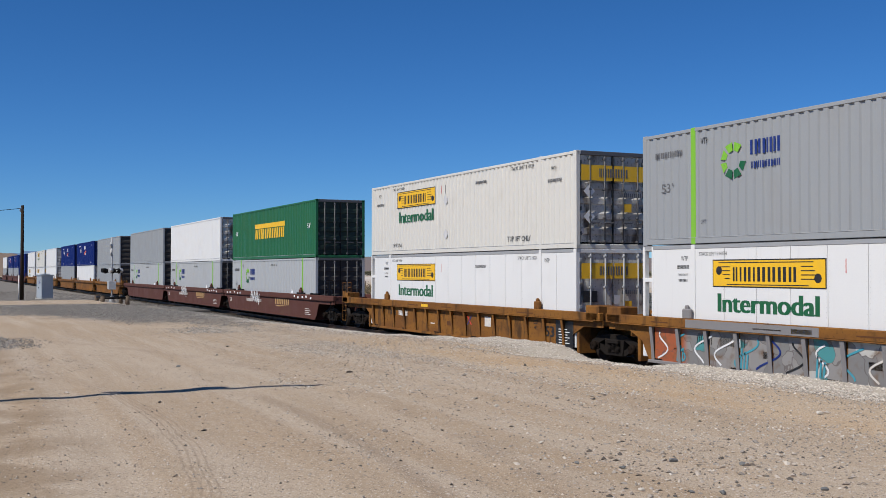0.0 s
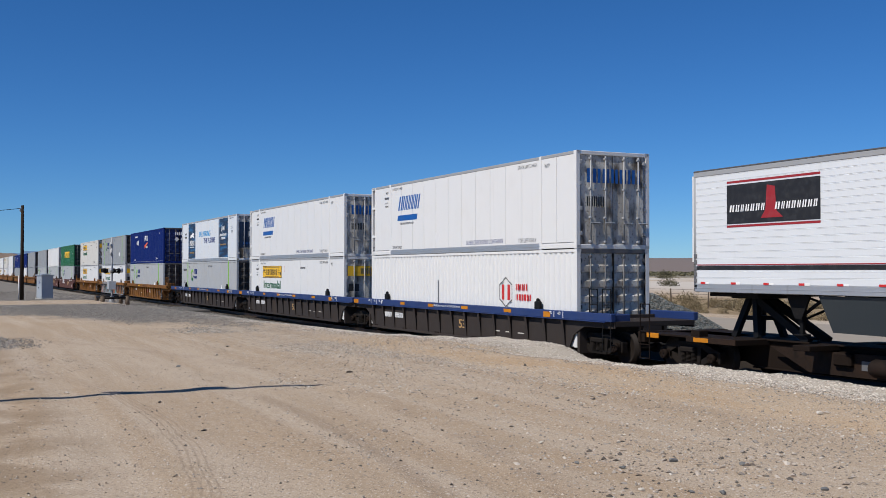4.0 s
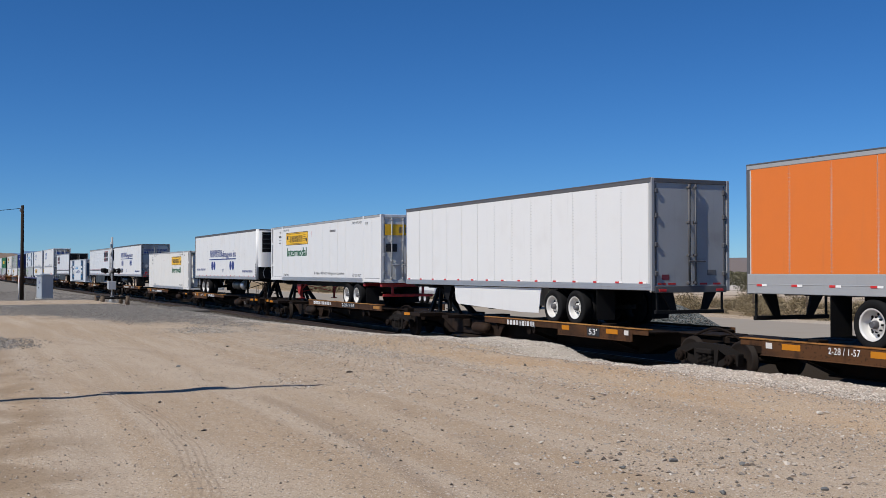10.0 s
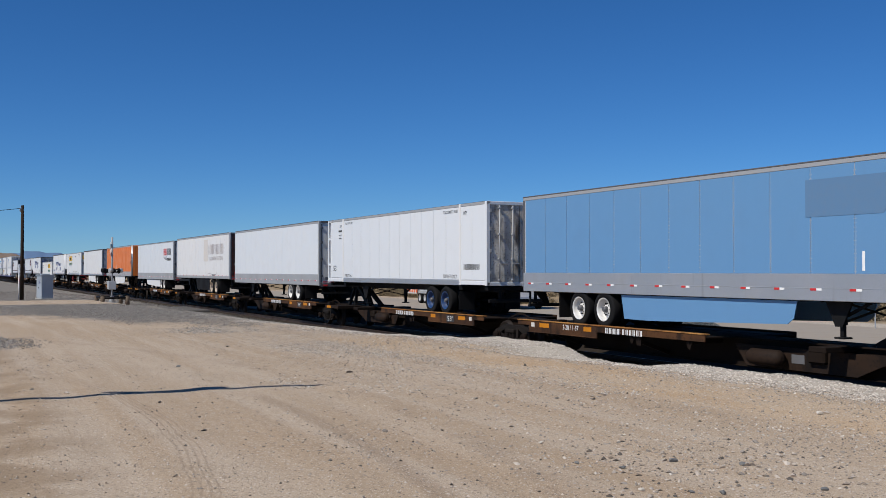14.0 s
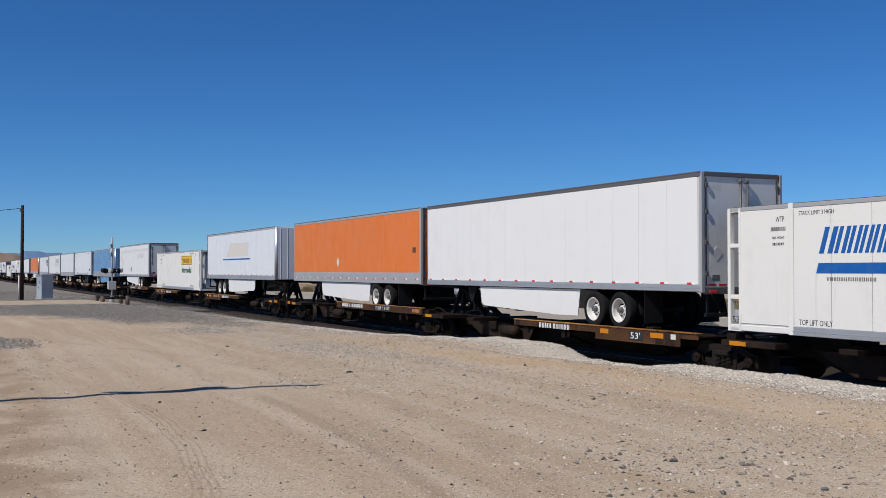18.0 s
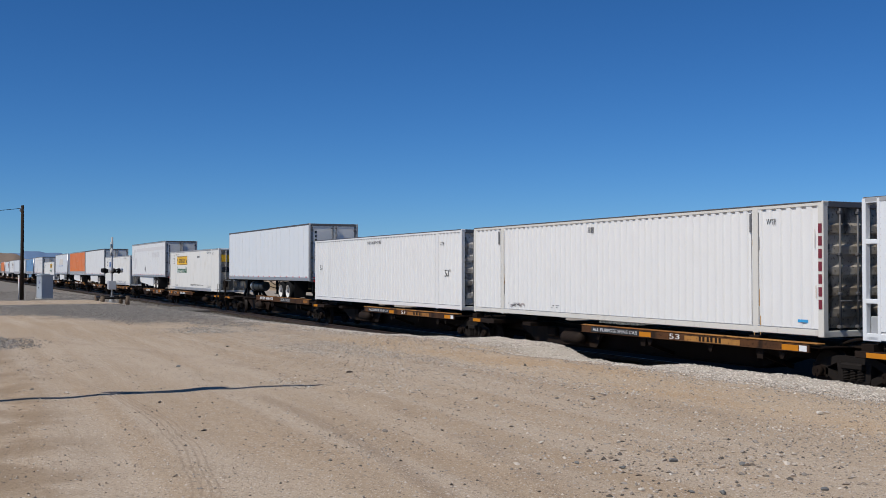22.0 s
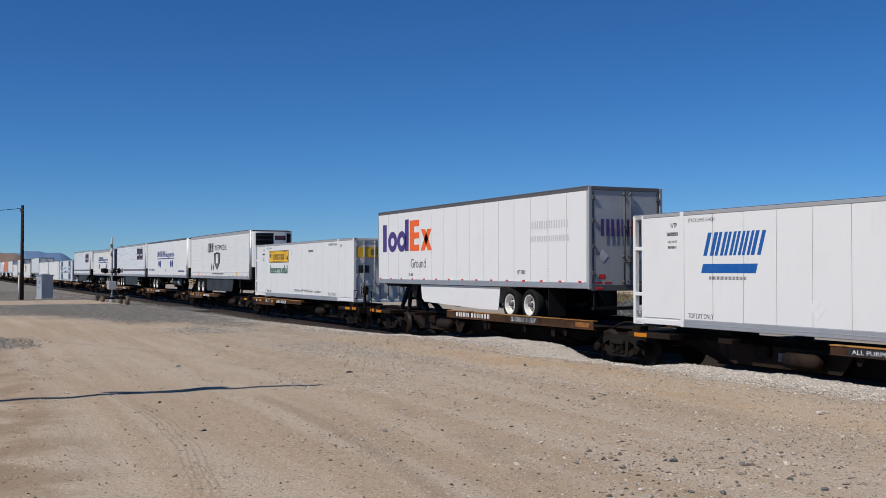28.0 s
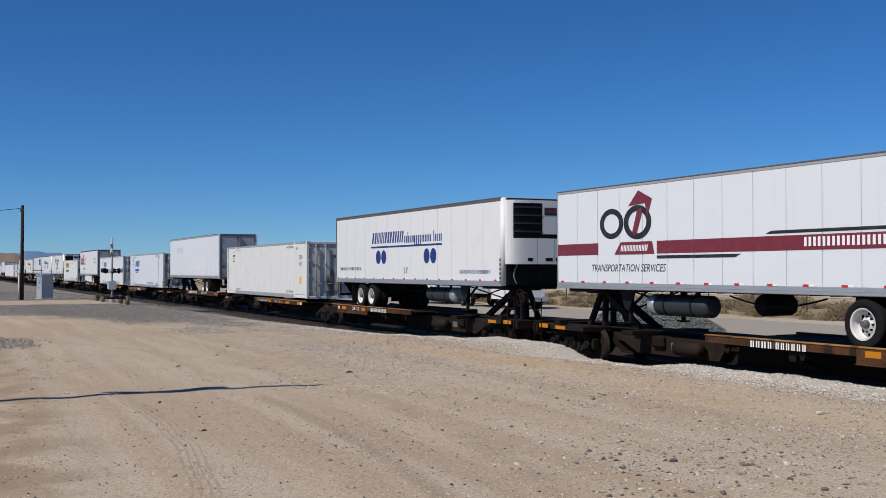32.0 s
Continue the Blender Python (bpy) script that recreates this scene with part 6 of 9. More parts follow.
    l.new(ramp_of(t, sep.outputs["Y"], 56, 75, 1.0, 0.0), straw.inputs[1])
    c = mixer(t, c, mixer(t, c4((0.30, 0.22, 0.12)), c4((0.17, 0.125, 0.07)), ramp_of(t, mid, 0.4, 0.6)), ramp_of(t, straw.outputs[0], 0, 1, 0, 0.75))
    # pale washes far behind the track
    wash = noise_of(t, obj, 0.012, 4, (1, 2.2, 1))
    far = ramp_of(t, sep.outputs["Y"], 60, 110)
    g = n.new("ShaderNodeMath")
    g.operation = "MULTIPLY"
    l.new(far, g.inputs[0])
    l.new(ramp_of(t, wash, 0.42, 0.5), g.inputs[1])
    c = mixer(t, c, c4((0.55, 0.5, 0.44)), g.outputs[0])
    c = mixer(t, c, c4((0.14, 0.13, 0.085)), ramp_of(t, sep.outputs["Y"], 260, 420, 0, 0.75))
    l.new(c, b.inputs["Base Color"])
    b.inputs["Roughness"].default_value = 0.95
    b.inputs["Specular IOR Level"].default_value = 0.03
    add = n.new("ShaderNodeMath")
    add.operation = "MULTIPLY_ADD"
    add.inputs[1].default_value = 0.5
    l.new(grit, add.inputs[0])
    l.new(fine, add.inputs[2])
    bump_of(t, add.outputs[0], 0.65, 0.03, b)
    return m


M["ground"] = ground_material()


def stone_material(name, lo, hi):
    m, t, n, l, b = nodes_of(name)
    g = n.new("ShaderNodeNewGeometry")
    tc = n.new("ShaderNodeTexCoord")
    c = mixer(t, c4(lo), c4(hi), g.outputs["Random Per Island"])
    c = mixer(t, c, c4((0.3, 0.22, 0.15)), ramp_of(t, noise_of(t, tc.outputs["Object"], 9, 3), 0.45, 0.75, 0, 0.5))
    l.new(c, b.inputs["Base Color"])
    b.inputs["Roughness"].default_value = 0.9
    b.inputs["Specular IOR Level"].default_value = 0.15
    return m


M["ballast"] = stone_material("grey_ballast_stone", (0.30, 0.275, 0.24), (0.76, 0.70, 0.61))
M["ballast_far"] = stone_material("dark_grey_gravel", (0.06, 0.059, 0.057), (0.36, 0.342, 0.315))
M["pebble"] = stone_material("desert_pebbles", (0.05, 0.045, 0.042), (0.60, 0.53, 0.45))
M["chips"] = stone_material("mixed_stone_chips", (0.13, 0.12, 0.11), (0.66, 0.60, 0.52))
M["heap"] = stone_material("blue_grey_crushed_stone", (0.055, 0.065, 0.066), (0.19, 0.21, 0.21))


def grid_mesh(name, xs, ys, zf, m):
    X, Y = np.meshgrid(xs, ys, indexing="ij")
    Z = zf(X, Y)
    nx, ny = X.shape
    co = np.stack([X, Y, Z], -1).reshape(-1, 3)
    i = (np.arange(nx - 1)[:, None] * ny + np.arange(ny - 1)[None]).reshape(-1)
    f = np.stack([i, i + ny, i + ny + 1, i + 1], 1)
    me = bpy.data.meshes.new(name)
    me.from_pydata(co, [], f.tolist())
    me.materials.append(M[m])
    me.shade_smooth()
    return me


gx = axis(-4200, -46, 4, 4200, 0.17)
gy = axis(-4200, -3, 17.5, 4200, 0.17)
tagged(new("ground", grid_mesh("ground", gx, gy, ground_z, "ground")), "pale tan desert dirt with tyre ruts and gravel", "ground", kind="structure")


def stones(name, xs, ys, zs, sizes, m, label, category="gravel", sink=0.3, seed=1, n_sub=0):
    """Many loose stones in one mesh: squashed, turned octahedra with knocked-off points."""
    rng = np.random.default_rng(seed)
    base = np.array([(1, 0, 0), (-1, 0, 0), (0, 1, 0), (0, -1, 0), (0, 0, 1), (0, 0, -1), (0.7, 0.7, 0.35), (-0.7, 0.7, -0.2), (-0.7, -0.7, 0.4), (0.7, -0.7, -0.25)], float)
    tri = [(0, 6, 4), (6, 2, 4), (2, 7, 4), (7, 1, 4), (1, 8, 4), (8, 3, 4), (3, 9, 4), (9, 0, 4), (6, 0, 5), (2, 6, 5), (7, 2, 5), (1, 7, 5), (8, 1, 5), (3, 8, 5), (9, 3, 5), (0, 9, 5)]
    if n_sub < 0:
        base = base[:6]
        tri = [(0, 2, 4), (2, 1, 4), (1, 3, 4), (3, 0, 4), (2, 0, 5), (1, 2, 5), (3, 1, 5), (0, 3, 5)]
    k, nb = len(xs), len(base)
    v = base[None] * (0.72 + 0.5 * rng.random((k, nb, 1)))
    v = v * (sizes[:, None, None] * (np.stack([0.8 + 0.5 * rng.random(k), 0.6 + 0.4 * rng.random(k), 0.45 + 0.35 * rng.random(k)], 1))[:, None])
    a = rng.random(k) * math.tau
    ca, sa = np.cos(a)[:, None], np.sin(a)[:, None]
    x = v[..., 0] * ca - v[..., 1] * sa
    y = v[..., 0] * sa + v[..., 1] * ca
    tilt = (rng.random(k) - 0.5)[:, None]
    z = v[..., 2] + tilt * x * 0.8
    co = np.stack([x + xs[:, None], y + ys[:, None], z + (zs + sizes * (0.5 - sink))[:, None]], -1).reshape(-1, 3)
    faces = (np.array(tri)[None] + (np.arange(k) * nb)[:, None, None]).reshape(-1, 3)
    me = bpy.data.meshes.new(name)
    me.from_pydata(co, [], faces.tolist())
    me.materials.append(M[m])
    return tagged(new(name, me), label, category, kind="stuff")


def scatter(n, x0, x1, y0, y1, keep, lo, hi, seed, power=2.5):
    rng = np.random.default_rng(seed)
    x, y = rng.uniform(x0, x1, n), rng.uniform(y0, y1, n)
    ok = rng.random(n) < keep(x, y)
    x, y = x[ok], y[ok]
    s = lo + (hi - lo) * rng.random(len(x)) ** power
    return x, y, ground_z(x, y), s


def gravel_share(x, y):
    edge = 11 + 0.19 * (x + 17.5)
    return smooth(-1.8, 1.2, y - edge + 1.5 * value_noise(x * 0.3, y * 0.3, 21))


def apron_share(x, y):
    """Dark gravel in a band across the yard, thinning out into loose chips towards the ballast."""
    rag = 2.2 * value_noise(x * 0.22, y * 0.3, 71) + 0.8 * value_noise(x * 0.9, y * 0.9, 73)
    near = np.interp(y, (-6, 2.6, 6.6, 8.0, 10.0, 12.0), (-52, -50, -46.5, -41, -38, -31))
    band = smooth(-0.8, 1.6, near - rag - x) * smooth(-74.5, -72.5, x + rag)
    bare = np.exp(-((x + 55) / 3.0) ** 2 - ((y - 11.0) / 1.1) ** 2)
    edge = np.interp(x, (-48, -20.6, -14, -9, -5), (6.6, 6.06, 6.9, 5.6, 5.4))
    patchy = 0.12 + 0.88 * smooth(-0.2, 0.35, value_noise(x * 0.22, y * 0.55, 72))
    silt = smooth(-31, -26, x) * smooth(8.6, 9.6, y) * (1 - smooth(11.6, 12.6, y))
    chips = smooth(-0.6, 1.4, y - edge + 1.1 * value_noise(x * 0.35, y * 0.6, 74)) * patchy * (1 - 0.9 * silt) * np.where(x < -30, 0.95, 0.7)
    return np.maximum(band * (1 - 0.85 * bare), chips)


s1 = scatter(150000, -76, -30, -6, 14.5, lambda x, y: apron_share(x, y) * np.clip(45 / -x - 0.1, 0.5, 1), 0.010, 0.036, 18, 1.6)
stones("gravel_apron", *s1, "ballast_far", "grey gravel spread between the dirt yard and the track", seed=15, n_sub=-1)
s1 = scatter(230000, -34, -6, 3, 13.5, lambda x, y: apron_share(x, y) + 0.06 * smooth(4.5, 7.0, y), 0.006, 0.021, 19, 2.2)
stones("gravel_chips", *s1, "chips", "fine grey and tan stone chips strewn on the dirt", seed=16, n_sub=-1)
# small pebbles over the whole yard, denser towards the track
s1 = scatter(230000, -34, -3, -1.5, 14, lambda x, y: (0.16 + 0.84 * gravel_share(x, y) + 0.45 * smooth(0.1, 0.6, value_noise(x * 0.5, y * 0.5, 30))) * np.clip(9.0 / (2.0 - x), 0.15, 1), 0.005, 0.018, 5, 2.4)
stones("pebbles", *s1, "pebble", "small brown and grey pebbles strewn over the dirt", seed=2, n_sub=-1)
s1 = scatter(600, -26, -4, 0.5, 12, lambda x, y: 0.12 + 0.6 * smooth(3, 8, y), 0.014, 0.05, 6, 4)
stones("loose_rocks", *s1, "pebble", "fist-sized loose rocks on the dirt yard", seed=3, sink=0.25)
s1 = scatter(5200, -13, -4.5, 3.5, 9, lambda x, y: 0.75 * np.exp(-((x + 7.6) / 1.5) ** 2 - ((y - 6.1) / 1.2) ** 2) + 0.05, 0.005, 0.034, 16, 3.0)
stones("rock_patch", *s1, "pebble", "patch of grey stone chips trodden into the dirt", seed=13, sink=0.35)
s1 = scatter(9000, -17, -8, 4.8, 11, lambda x, y: 0.8 * smooth(0.25, 0.7, value_noise(x * 0.55 + 3, y * 0.8, 61)), 0.005, 0.02, 17, 2.2)
stones("stone_chips", *s1, "ballast", "pale grey stone chips scattered on the dirt", seed=14, sink=0.35)
s1 = scatter(85000, -48, -8, 9.5, 17.2, lambda x, y: smooth(12.2, 13.9, y + 0.9 * value_noise(x * 0.4, y * 0.4, 23)) + 0.25 * smooth(11, 12.5, y) + np.where(x < -27, 0.75, 0) * smooth(10.0, 11.4, y + 0.9 * value_noise(x * 0.5, y * 0.7, 24)), 0.009, 0.03, 7, 1.5)
stones("ballast", *s1, "ballast", "grey crushed-stone ballast heaped beside the track", seed=4, n_sub=-1)
s1 = scatter(52000, -125, -40, -2, 17.2, lambda x, y: np.where(y > 13, 0.9, 0.5 * np.maximum(gravel_share(x, y), smooth(-86, -88, x))) * np.where((x < -74) & (x > -86) & (y < 13.2), 0.04, 1) * np.where(x > -50, 0.5, 1), 0.016, 0.048, 8, 1.5)
stones("far_ballast", *s1, "ballast_far", "grey gravel and ballast along the track", seed=5, n_sub=-1)
s1 = scatter(30000, -33, -23, -2.5, 3.6, lambda x, y: np.exp(-(((x + 28.0) / 2.4) ** 2 + ((y - 0.9) / 1.25) ** 2 + 0.35 * value_noise(x * 0.9, y * 1.4, 77)) ** 2), 0.008, 0.028, 9, 1.5)
stones("gravel_patch", *s1, "ballast_far", "patch of spilled grey gravel on the dirt", seed=6)

# single rocks lying on the near dirt
def rock(x, y, r, m, label, seed):
    rng = np.random.default_rng(seed)
    bm = bmesh.new()
    bmesh.ops.create_icosphere(bm, subdivisions=2, radius=1.0)
    cuts = [Vector(rng.normal(size=3)).normalized() for _ in range(9)]
    for v in bm.verts:
        for d in cuts:
            over = v.co.dot(d) - 0.6
            if over > 0:
                v.co -= d * over
        v.co = Vector((v.co.x * 1.25, v.co.y * 0.85, v.co.z * 0.62))
    me = bpy.data.meshes.new("rock")
    bm.to_mesh(me)
    bm.free()
    me.materials.append(M[m])
    ob = tagged(new("rock", me), label, "rock", "rocks on the yard")
    ob.matrix_basis = pose(x, y, float(ground_z(x, y)) + 0.28 * r, rng.uniform(-8, 8), rng.uniform(-8, 8), rng.uniform(0, 360)) @ Matrix.Diagonal((0.72 * r, 0.72 * r, 0.72 * r, 1))


M["rockgrey"] = paint("blue_grey_rock", (0.17, 0.172, 0.168), 0.9, dirt=0.5, dirt_col=(0.3, 0.24, 0.17), streak=0.3, bump=0.6)
M["rockpale"] = paint("pale_quartz_rock", (0.52, 0.48, 0.42), 0.9, dirt=0.4, dirt_col=(0.36, 0.28, 0.2), streak=0.3, bump=0.6)
for k, (x, y, r) in enumerate(((-7.98, 6.17, 0.06), (-7.52, 6.58, 0.055), (-6.62, 5.6, 0.055), (-6.75, 5.4, 0.04), (-7.9, 5.55, 0.045), (-8.25, 5.3, 0.04), (-6.36, 6.4, 0.05), (-9.3, 3.3, 0.03), (-19.5, 4.0, 0.06))):
    rock(x, y, r, "rockgrey", "blue-grey fist-sized rock lying on the dirt", 200 + k)
for k, (x, y, r) in enumerate(((-9.7, 9.7, 0.07), (-7.0, 5.1, 0.04), (-8.6, 6.6, 0.035), (-12.2, 6.6, 0.04), (-9.4, 5.6, 0.035))):
    rock(x, y, r, "rockpale", "pale tan rock lying on the dirt", 230 + k)

# a pole outside the view; its shadow lies across the yard
yard_pole = thing("yard_pole", "old leaning timber pole with a side bracket beside the yard", "pole", at=pose(-15.4, -2.3, float(ground_z(-15.4, -2.3)), 0, 8.5, 0))
M["pole"] = paint("dark_pole_timber", (0.03, 0.021, 0.015), 0.9, dirt=0.4, dirt_col=(0.06, 0.045, 0.03), bump=0.5)
part("mast", "yard", lambda bm: (tube(bm, (-0.12, 0, -0.3), (-0.08, 0, 6.6), 0.085, 14, 0.085), tube(bm, (-0.08, 0, 6.6), (-0.02, 0, 8.75), 0.085, 12, 0.075)), "pole", yard_pole)
part("bracket", "yard", lambda bm: (beam(bm, (-0.08, 0, 6.0), (-0.34, 0, 5.15), 0.1, 0.12), beam(bm, (-0.08, 0, 5.6), (-0.28, 0, 7.1), 0.13, 0.2)), "pole", yard_pole)

# ---- the track ----
M["rail"] = paint("worn_rail_steel", (0.10, 0.07, 0.055), 0.45, 0.7, dirt=0.4, dirt_col=(0.08, 0.045, 0.03))
M["tie"] = paint("weathered_tie", (0.09, 0.075, 0.06), 0.85, dirt=0.4)
track = thing("railway_track", "single railway track with worn steel rails on dark ties", "track", kind="structure", at=pose(0, TRACK_Y, 0))
for side_y in (-0.755, 0.755):
    def rail_b(bm):
        prof = [(-0.07, -0.17), (0.07, -0.17), (0.07, -0.155), (0.012, -0.135), (0.012, -0.045), (0.036, -0.035), (0.036, -0.006), (0.028, 0), (-0.028, 0), (-0.036, -0.006), (-0.036, -0.035), (-0.012, -0.045), (-0.012, -0.135), (-0.07, -0.155)]
        A = [bm.verts.new((-1600, y, z)) for y, z in prof]
        B = [bm.verts.new((600, y, z)) for y, z in prof]
        for k in range(len(prof)):
            bm.faces.new((A[k], A[(k + 1) % len(prof)], B[(k + 1) % len(prof)], B[k]))
    part("rail", 0, rail_b, "rail", track, pose(0, side_y, 0))
part("ties", 0, lambda bm: [quadbox(bm, -200 + 0.52 * k - 0.11, -200 + 0.52 * k + 0.11, -1.3, 1.3, -0.36, -0.172) for k in range(420)], "tie", track).name = "ties"

# ---- beside the crossing ----
M["post"] = paint("grey_fence_timber", (0.13, 0.10, 0.075), 0.9, dirt=0.4)
M["galv"] = paint("galvanised_steel", (0.50, 0.51, 0.52), 0.45, 0.5, dirt=0.25)
M["cabinet"] = paint("silver_cabinet_paint", (0.36, 0.40, 0.44), 0.5, 0.1, dirt=0.25)
M["concrete"] = paint("concrete", (0.42, 0.40, 0.36), 0.85, dirt=0.35)


def on_ground(x, y):
    return float(ground_z(x, y))


def utility_pole(x, y, h):
    root = thing("utility_pole", "dark weathered timber utility pole with a white base marker", "pole", at=pose(x, y, on_ground(x, y)))
    part("mast", 0, lambda bm: tube(bm, (0, 0, -0.3), (0, 0, h), 0.155, 14, 0.11), "pole", root)
    part("insulator", 0, lambda bm: (tube(bm, (-0.1, -0.16, h - 0.45), (-0.1, -0.16, h - 0.2), 0.05, 10, 0.03), cbox(bm, -0.14, -0.06, -0.2, 0.1, h - 0.5, h - 0.45)), "galv", root)
    part("marker", 0, lambda bm: tube(bm, (-0.28, -0.2, -0.1), (-0.28, -0.2, 1.9), 0.06, 10), "rimwhite", root, label="white plastic cable guard")
    part("number_tag", 0, lambda bm: cbox(bm, -0.05, 0.07, -0.18, -0.165, 1.45, 1.62, 0.004), "d_red", root)
    return root


POLE = (-88.6, 6.15)
utility_pole(*POLE, 7.35)
wire = thing("overhead_wire", "thin sagging overhead wire", "cable")


def wire_b(bm):
    a = Vector((POLE[0], POLE[1] - 0.15, on_ground(*POLE) + 7.1))
    b = a + Vector((-6.0, -26.0, -0.3))
    pts = [a.lerp(b, k / 12) - Vector((0, 0, 0.9 * math.sin(k / 12 * math.pi))) for k in range(13)]
    for p, q in zip(pts, pts[1:]):
        tube(bm, p, q, 0.022, 6)


part("strand", 0, wire_b, "black", wire)


def signal_cabinet(x, y):
    root = thing("signal_cabinet", "silver-grey steel signal cabinet with a printed notice", "cabinet", at=pose(x, y, on_ground(x, y), 0, 0, 14))
    part("case", 0, lambda bm: cbox(bm, -0.6, 0.6, -0.45, 0.45, 0.05, 1.85, 0.02), "cabinet", root)
    part("cap", 0, lambda bm: (cbox(bm, -0.68, 0.68, -0.53, 0.53, 1.85, 1.95, 0.03), cbox(bm, -0.3, 0.3, -0.3, 0.3, 1.95, 2.02, 0.02)), "cabinet", root)
    part("base", 0, lambda bm: cbox(bm, -0.7, 0.7, -0.55, 0.55, -0.2, 0.06, 0.02), "concrete", root)
    d = part("door", "cabinet", lambda bm: cbox(bm, -0.54, 0.54, -0.47, -0.452, 0.12, 1.78, 0.01), "cabinet", root)
    part("handle", "cabinet", lambda bm: cbox(bm, -0.05, 0.05, -0.5, -0.47, 0.85, 0.97), "black", d)
    for k in range(4):
        part("notice_line", k, lambda bm: cbox(bm, -0.1 + 0.05 * (k % 2), 0.4 - 0.06 * (k % 3), -0.476, -0.471, 1.2 + 0.1 * k, 1.24 + 0.1 * k, 0.001), "d_blue", d)
    return root


signal_cabinet(-90.0, 7.95)


def crossing_signal(x, y):
    """Mast with crossed boards seen edge-on, two lamp pairs, junction box and a barrier of pipes round its foot."""
    root = thing("crossing_signal", "silver crossing signal mast with lamps and crossed boards", "signal", at=pose(x, y, on_ground(x, y)))
    part("mast", "sig", lambda bm: tube(bm, (0, 0, 0), (0, 0, 5.0), 0.075, 12), "greyrail", root)
    part("base", "sig", lambda bm: (tube(bm, (0, 0, 0), (0, 0, 0.5), 0.22, 12, 0.12), cbox(bm, -0.3, 0.3, -0.3, 0.3, -0.2, 0.05)), "galv", root)
    for a in (45, -45):
        part("crossed_board", a, lambda bm: cbox(bm, -0.02, 0.02, -0.6, 0.6, -0.11, 0.11, 0.005), "rimwhite", root, pose(-0.25, -0.1, 4.1, a, 0, 82))
    part("lamp_arm", "sig", lambda bm: tube(bm, (-0.85, -0.25, 2.42), (0.85, 0.25, 2.42), 0.035, 8), "galv", root)
    for s in (-1, 1):
        for f in (-1, 1):
            lamp = part("lamp", (s, f), lambda bm: (tube(bm, (0, 0, 0), (f * 0.1, -f * 0.22, 0), 0.15, 14), tube(bm, (f * 0.1, -f * 0.22, 0.0), (f * 0.12, -f * 0.26, 0), 0.21, 16)), "black", root, pose(s * 0.62, s * 0.18, 2.42))
            part("hood", (s, f), lambda bm: tube(bm, (f * 0.12, -f * 0.26, 0.05), (f * 0.22, -f * 0.5, 0.02), 0.16, 12, 0.17), "black" if s < 0 else "galv", lamp)
    part("junction_box", "sig", lambda bm: cbox(bm, -0.42, 0.42, -0.3, 0.25, 1.0, 1.65, 0.03), "galv", root)
    part("conduit", "sig", lambda bm: tube(bm, (0.15, -0.05, 0.1), (0.15, -0.05, 1.1), 0.04, 8), "galv", root)
    for k in range(9):
        part("ladder_rung", k, lambda bm: tube(bm, (-0.12, -0.07, 2.0 + 0.33 * k), (0.12, -0.07, 2.0 + 0.33 * k), 0.014, 6), "galv", root)
    return root


SIG = (-84.2, 12.25)
crossing_signal(*SIG)
barrier = thing("pipe_barrier", "black pipe barrier on concrete drums round the signal foot", "barrier", at=pose(SIG[0], SIG[1], on_ground(*SIG)))
for k, (x, y) in enumerate(((-1.6, -0.9), (1.6, -0.9), (1.6, 0.9), (-1.6, 0.9))):
    part("post", k, lambda bm: (tube(bm, (x, y, -0.2), (x, y, 0.5), 0.16, 14), tube(bm, (x, y, 0.5), (x, y, 0.55), 0.16, 14, 0.08)), "post", barrier)
for k, (a, b) in enumerate((((-1.6, -0.9), (1.6, -0.9)), ((1.6, -0.9), (1.6, 0.9)), ((-1.6, 0.9), (1.6, 0.9)), ((-1.6, -0.9), (-1.6, 0.9)))):
    part("pipe", k, lambda bm: (tube(bm, (*a, 0.4), (*b, 0.4), 0.09, 10)), "black", barrier)

# crossing surface: a slab of old asphalt beside the rails
M["asphalt"] = paint("old_pale_asphalt", (0.11, 0.105, 0.1), 0.9, dirt=0.5, dirt_col=(0.2, 0.165, 0.125))
crossing = thing("crossing_slab", "worn dark crossing panel beside the rails", "crossing", kind="structure")
part("panel", "slab", lambda bm: (cbox(bm, -79, -71, 14.6, 16.7, -0.25, -0.02, 0.03), cbox(bm, -79, -71, 20.0, 22.5, -0.25, -0.02, 0.03)), "asphalt", crossing)

# ---- behind the train: road, stone heap, parked vehicles, sign, fence, scrub ----
M["farroad"] = paint("sun_bleached_road", (0.33, 0.29, 0.24), 0.9, dirt=0.4, dirt_col=(0.27, 0.22, 0.17))


def far_strip(name, y0, y1, m, label, category, x0=-320, x1=160, lift=0.02, bend=0.0):
    xs = np.arange(x0, x1, 4.0)
    ys = np.linspace(0, 1, 5)
    X, T = np.meshgrid(xs, ys, indexing="ij")
    Y = y0 + (y1 - y0) * T + bend * np.sin(X * 0.03)
    Z = ground_z(X, Y) + lift
    ny = len(ys)
    co = np.stack([X, Y, Z], -1).reshape(-1, 3)
    i = (np.arange(len(xs) - 1)[:, None] * ny + np.arange(ny - 1)[None]).reshape(-1)
    me = bpy.data.meshes.new(name)
    me.from_pydata(co, [], np.stack([i, i + ny, i + ny + 1, i + 1], 1).tolist())
    me.materials.append(M[m])
    return tagged(new(name, me), label, category, kind="structure")


far_strip("road", 28.5, 37.0, "farroad", "sun-bleached gravel road beyond the track", "road", bend=0.5)

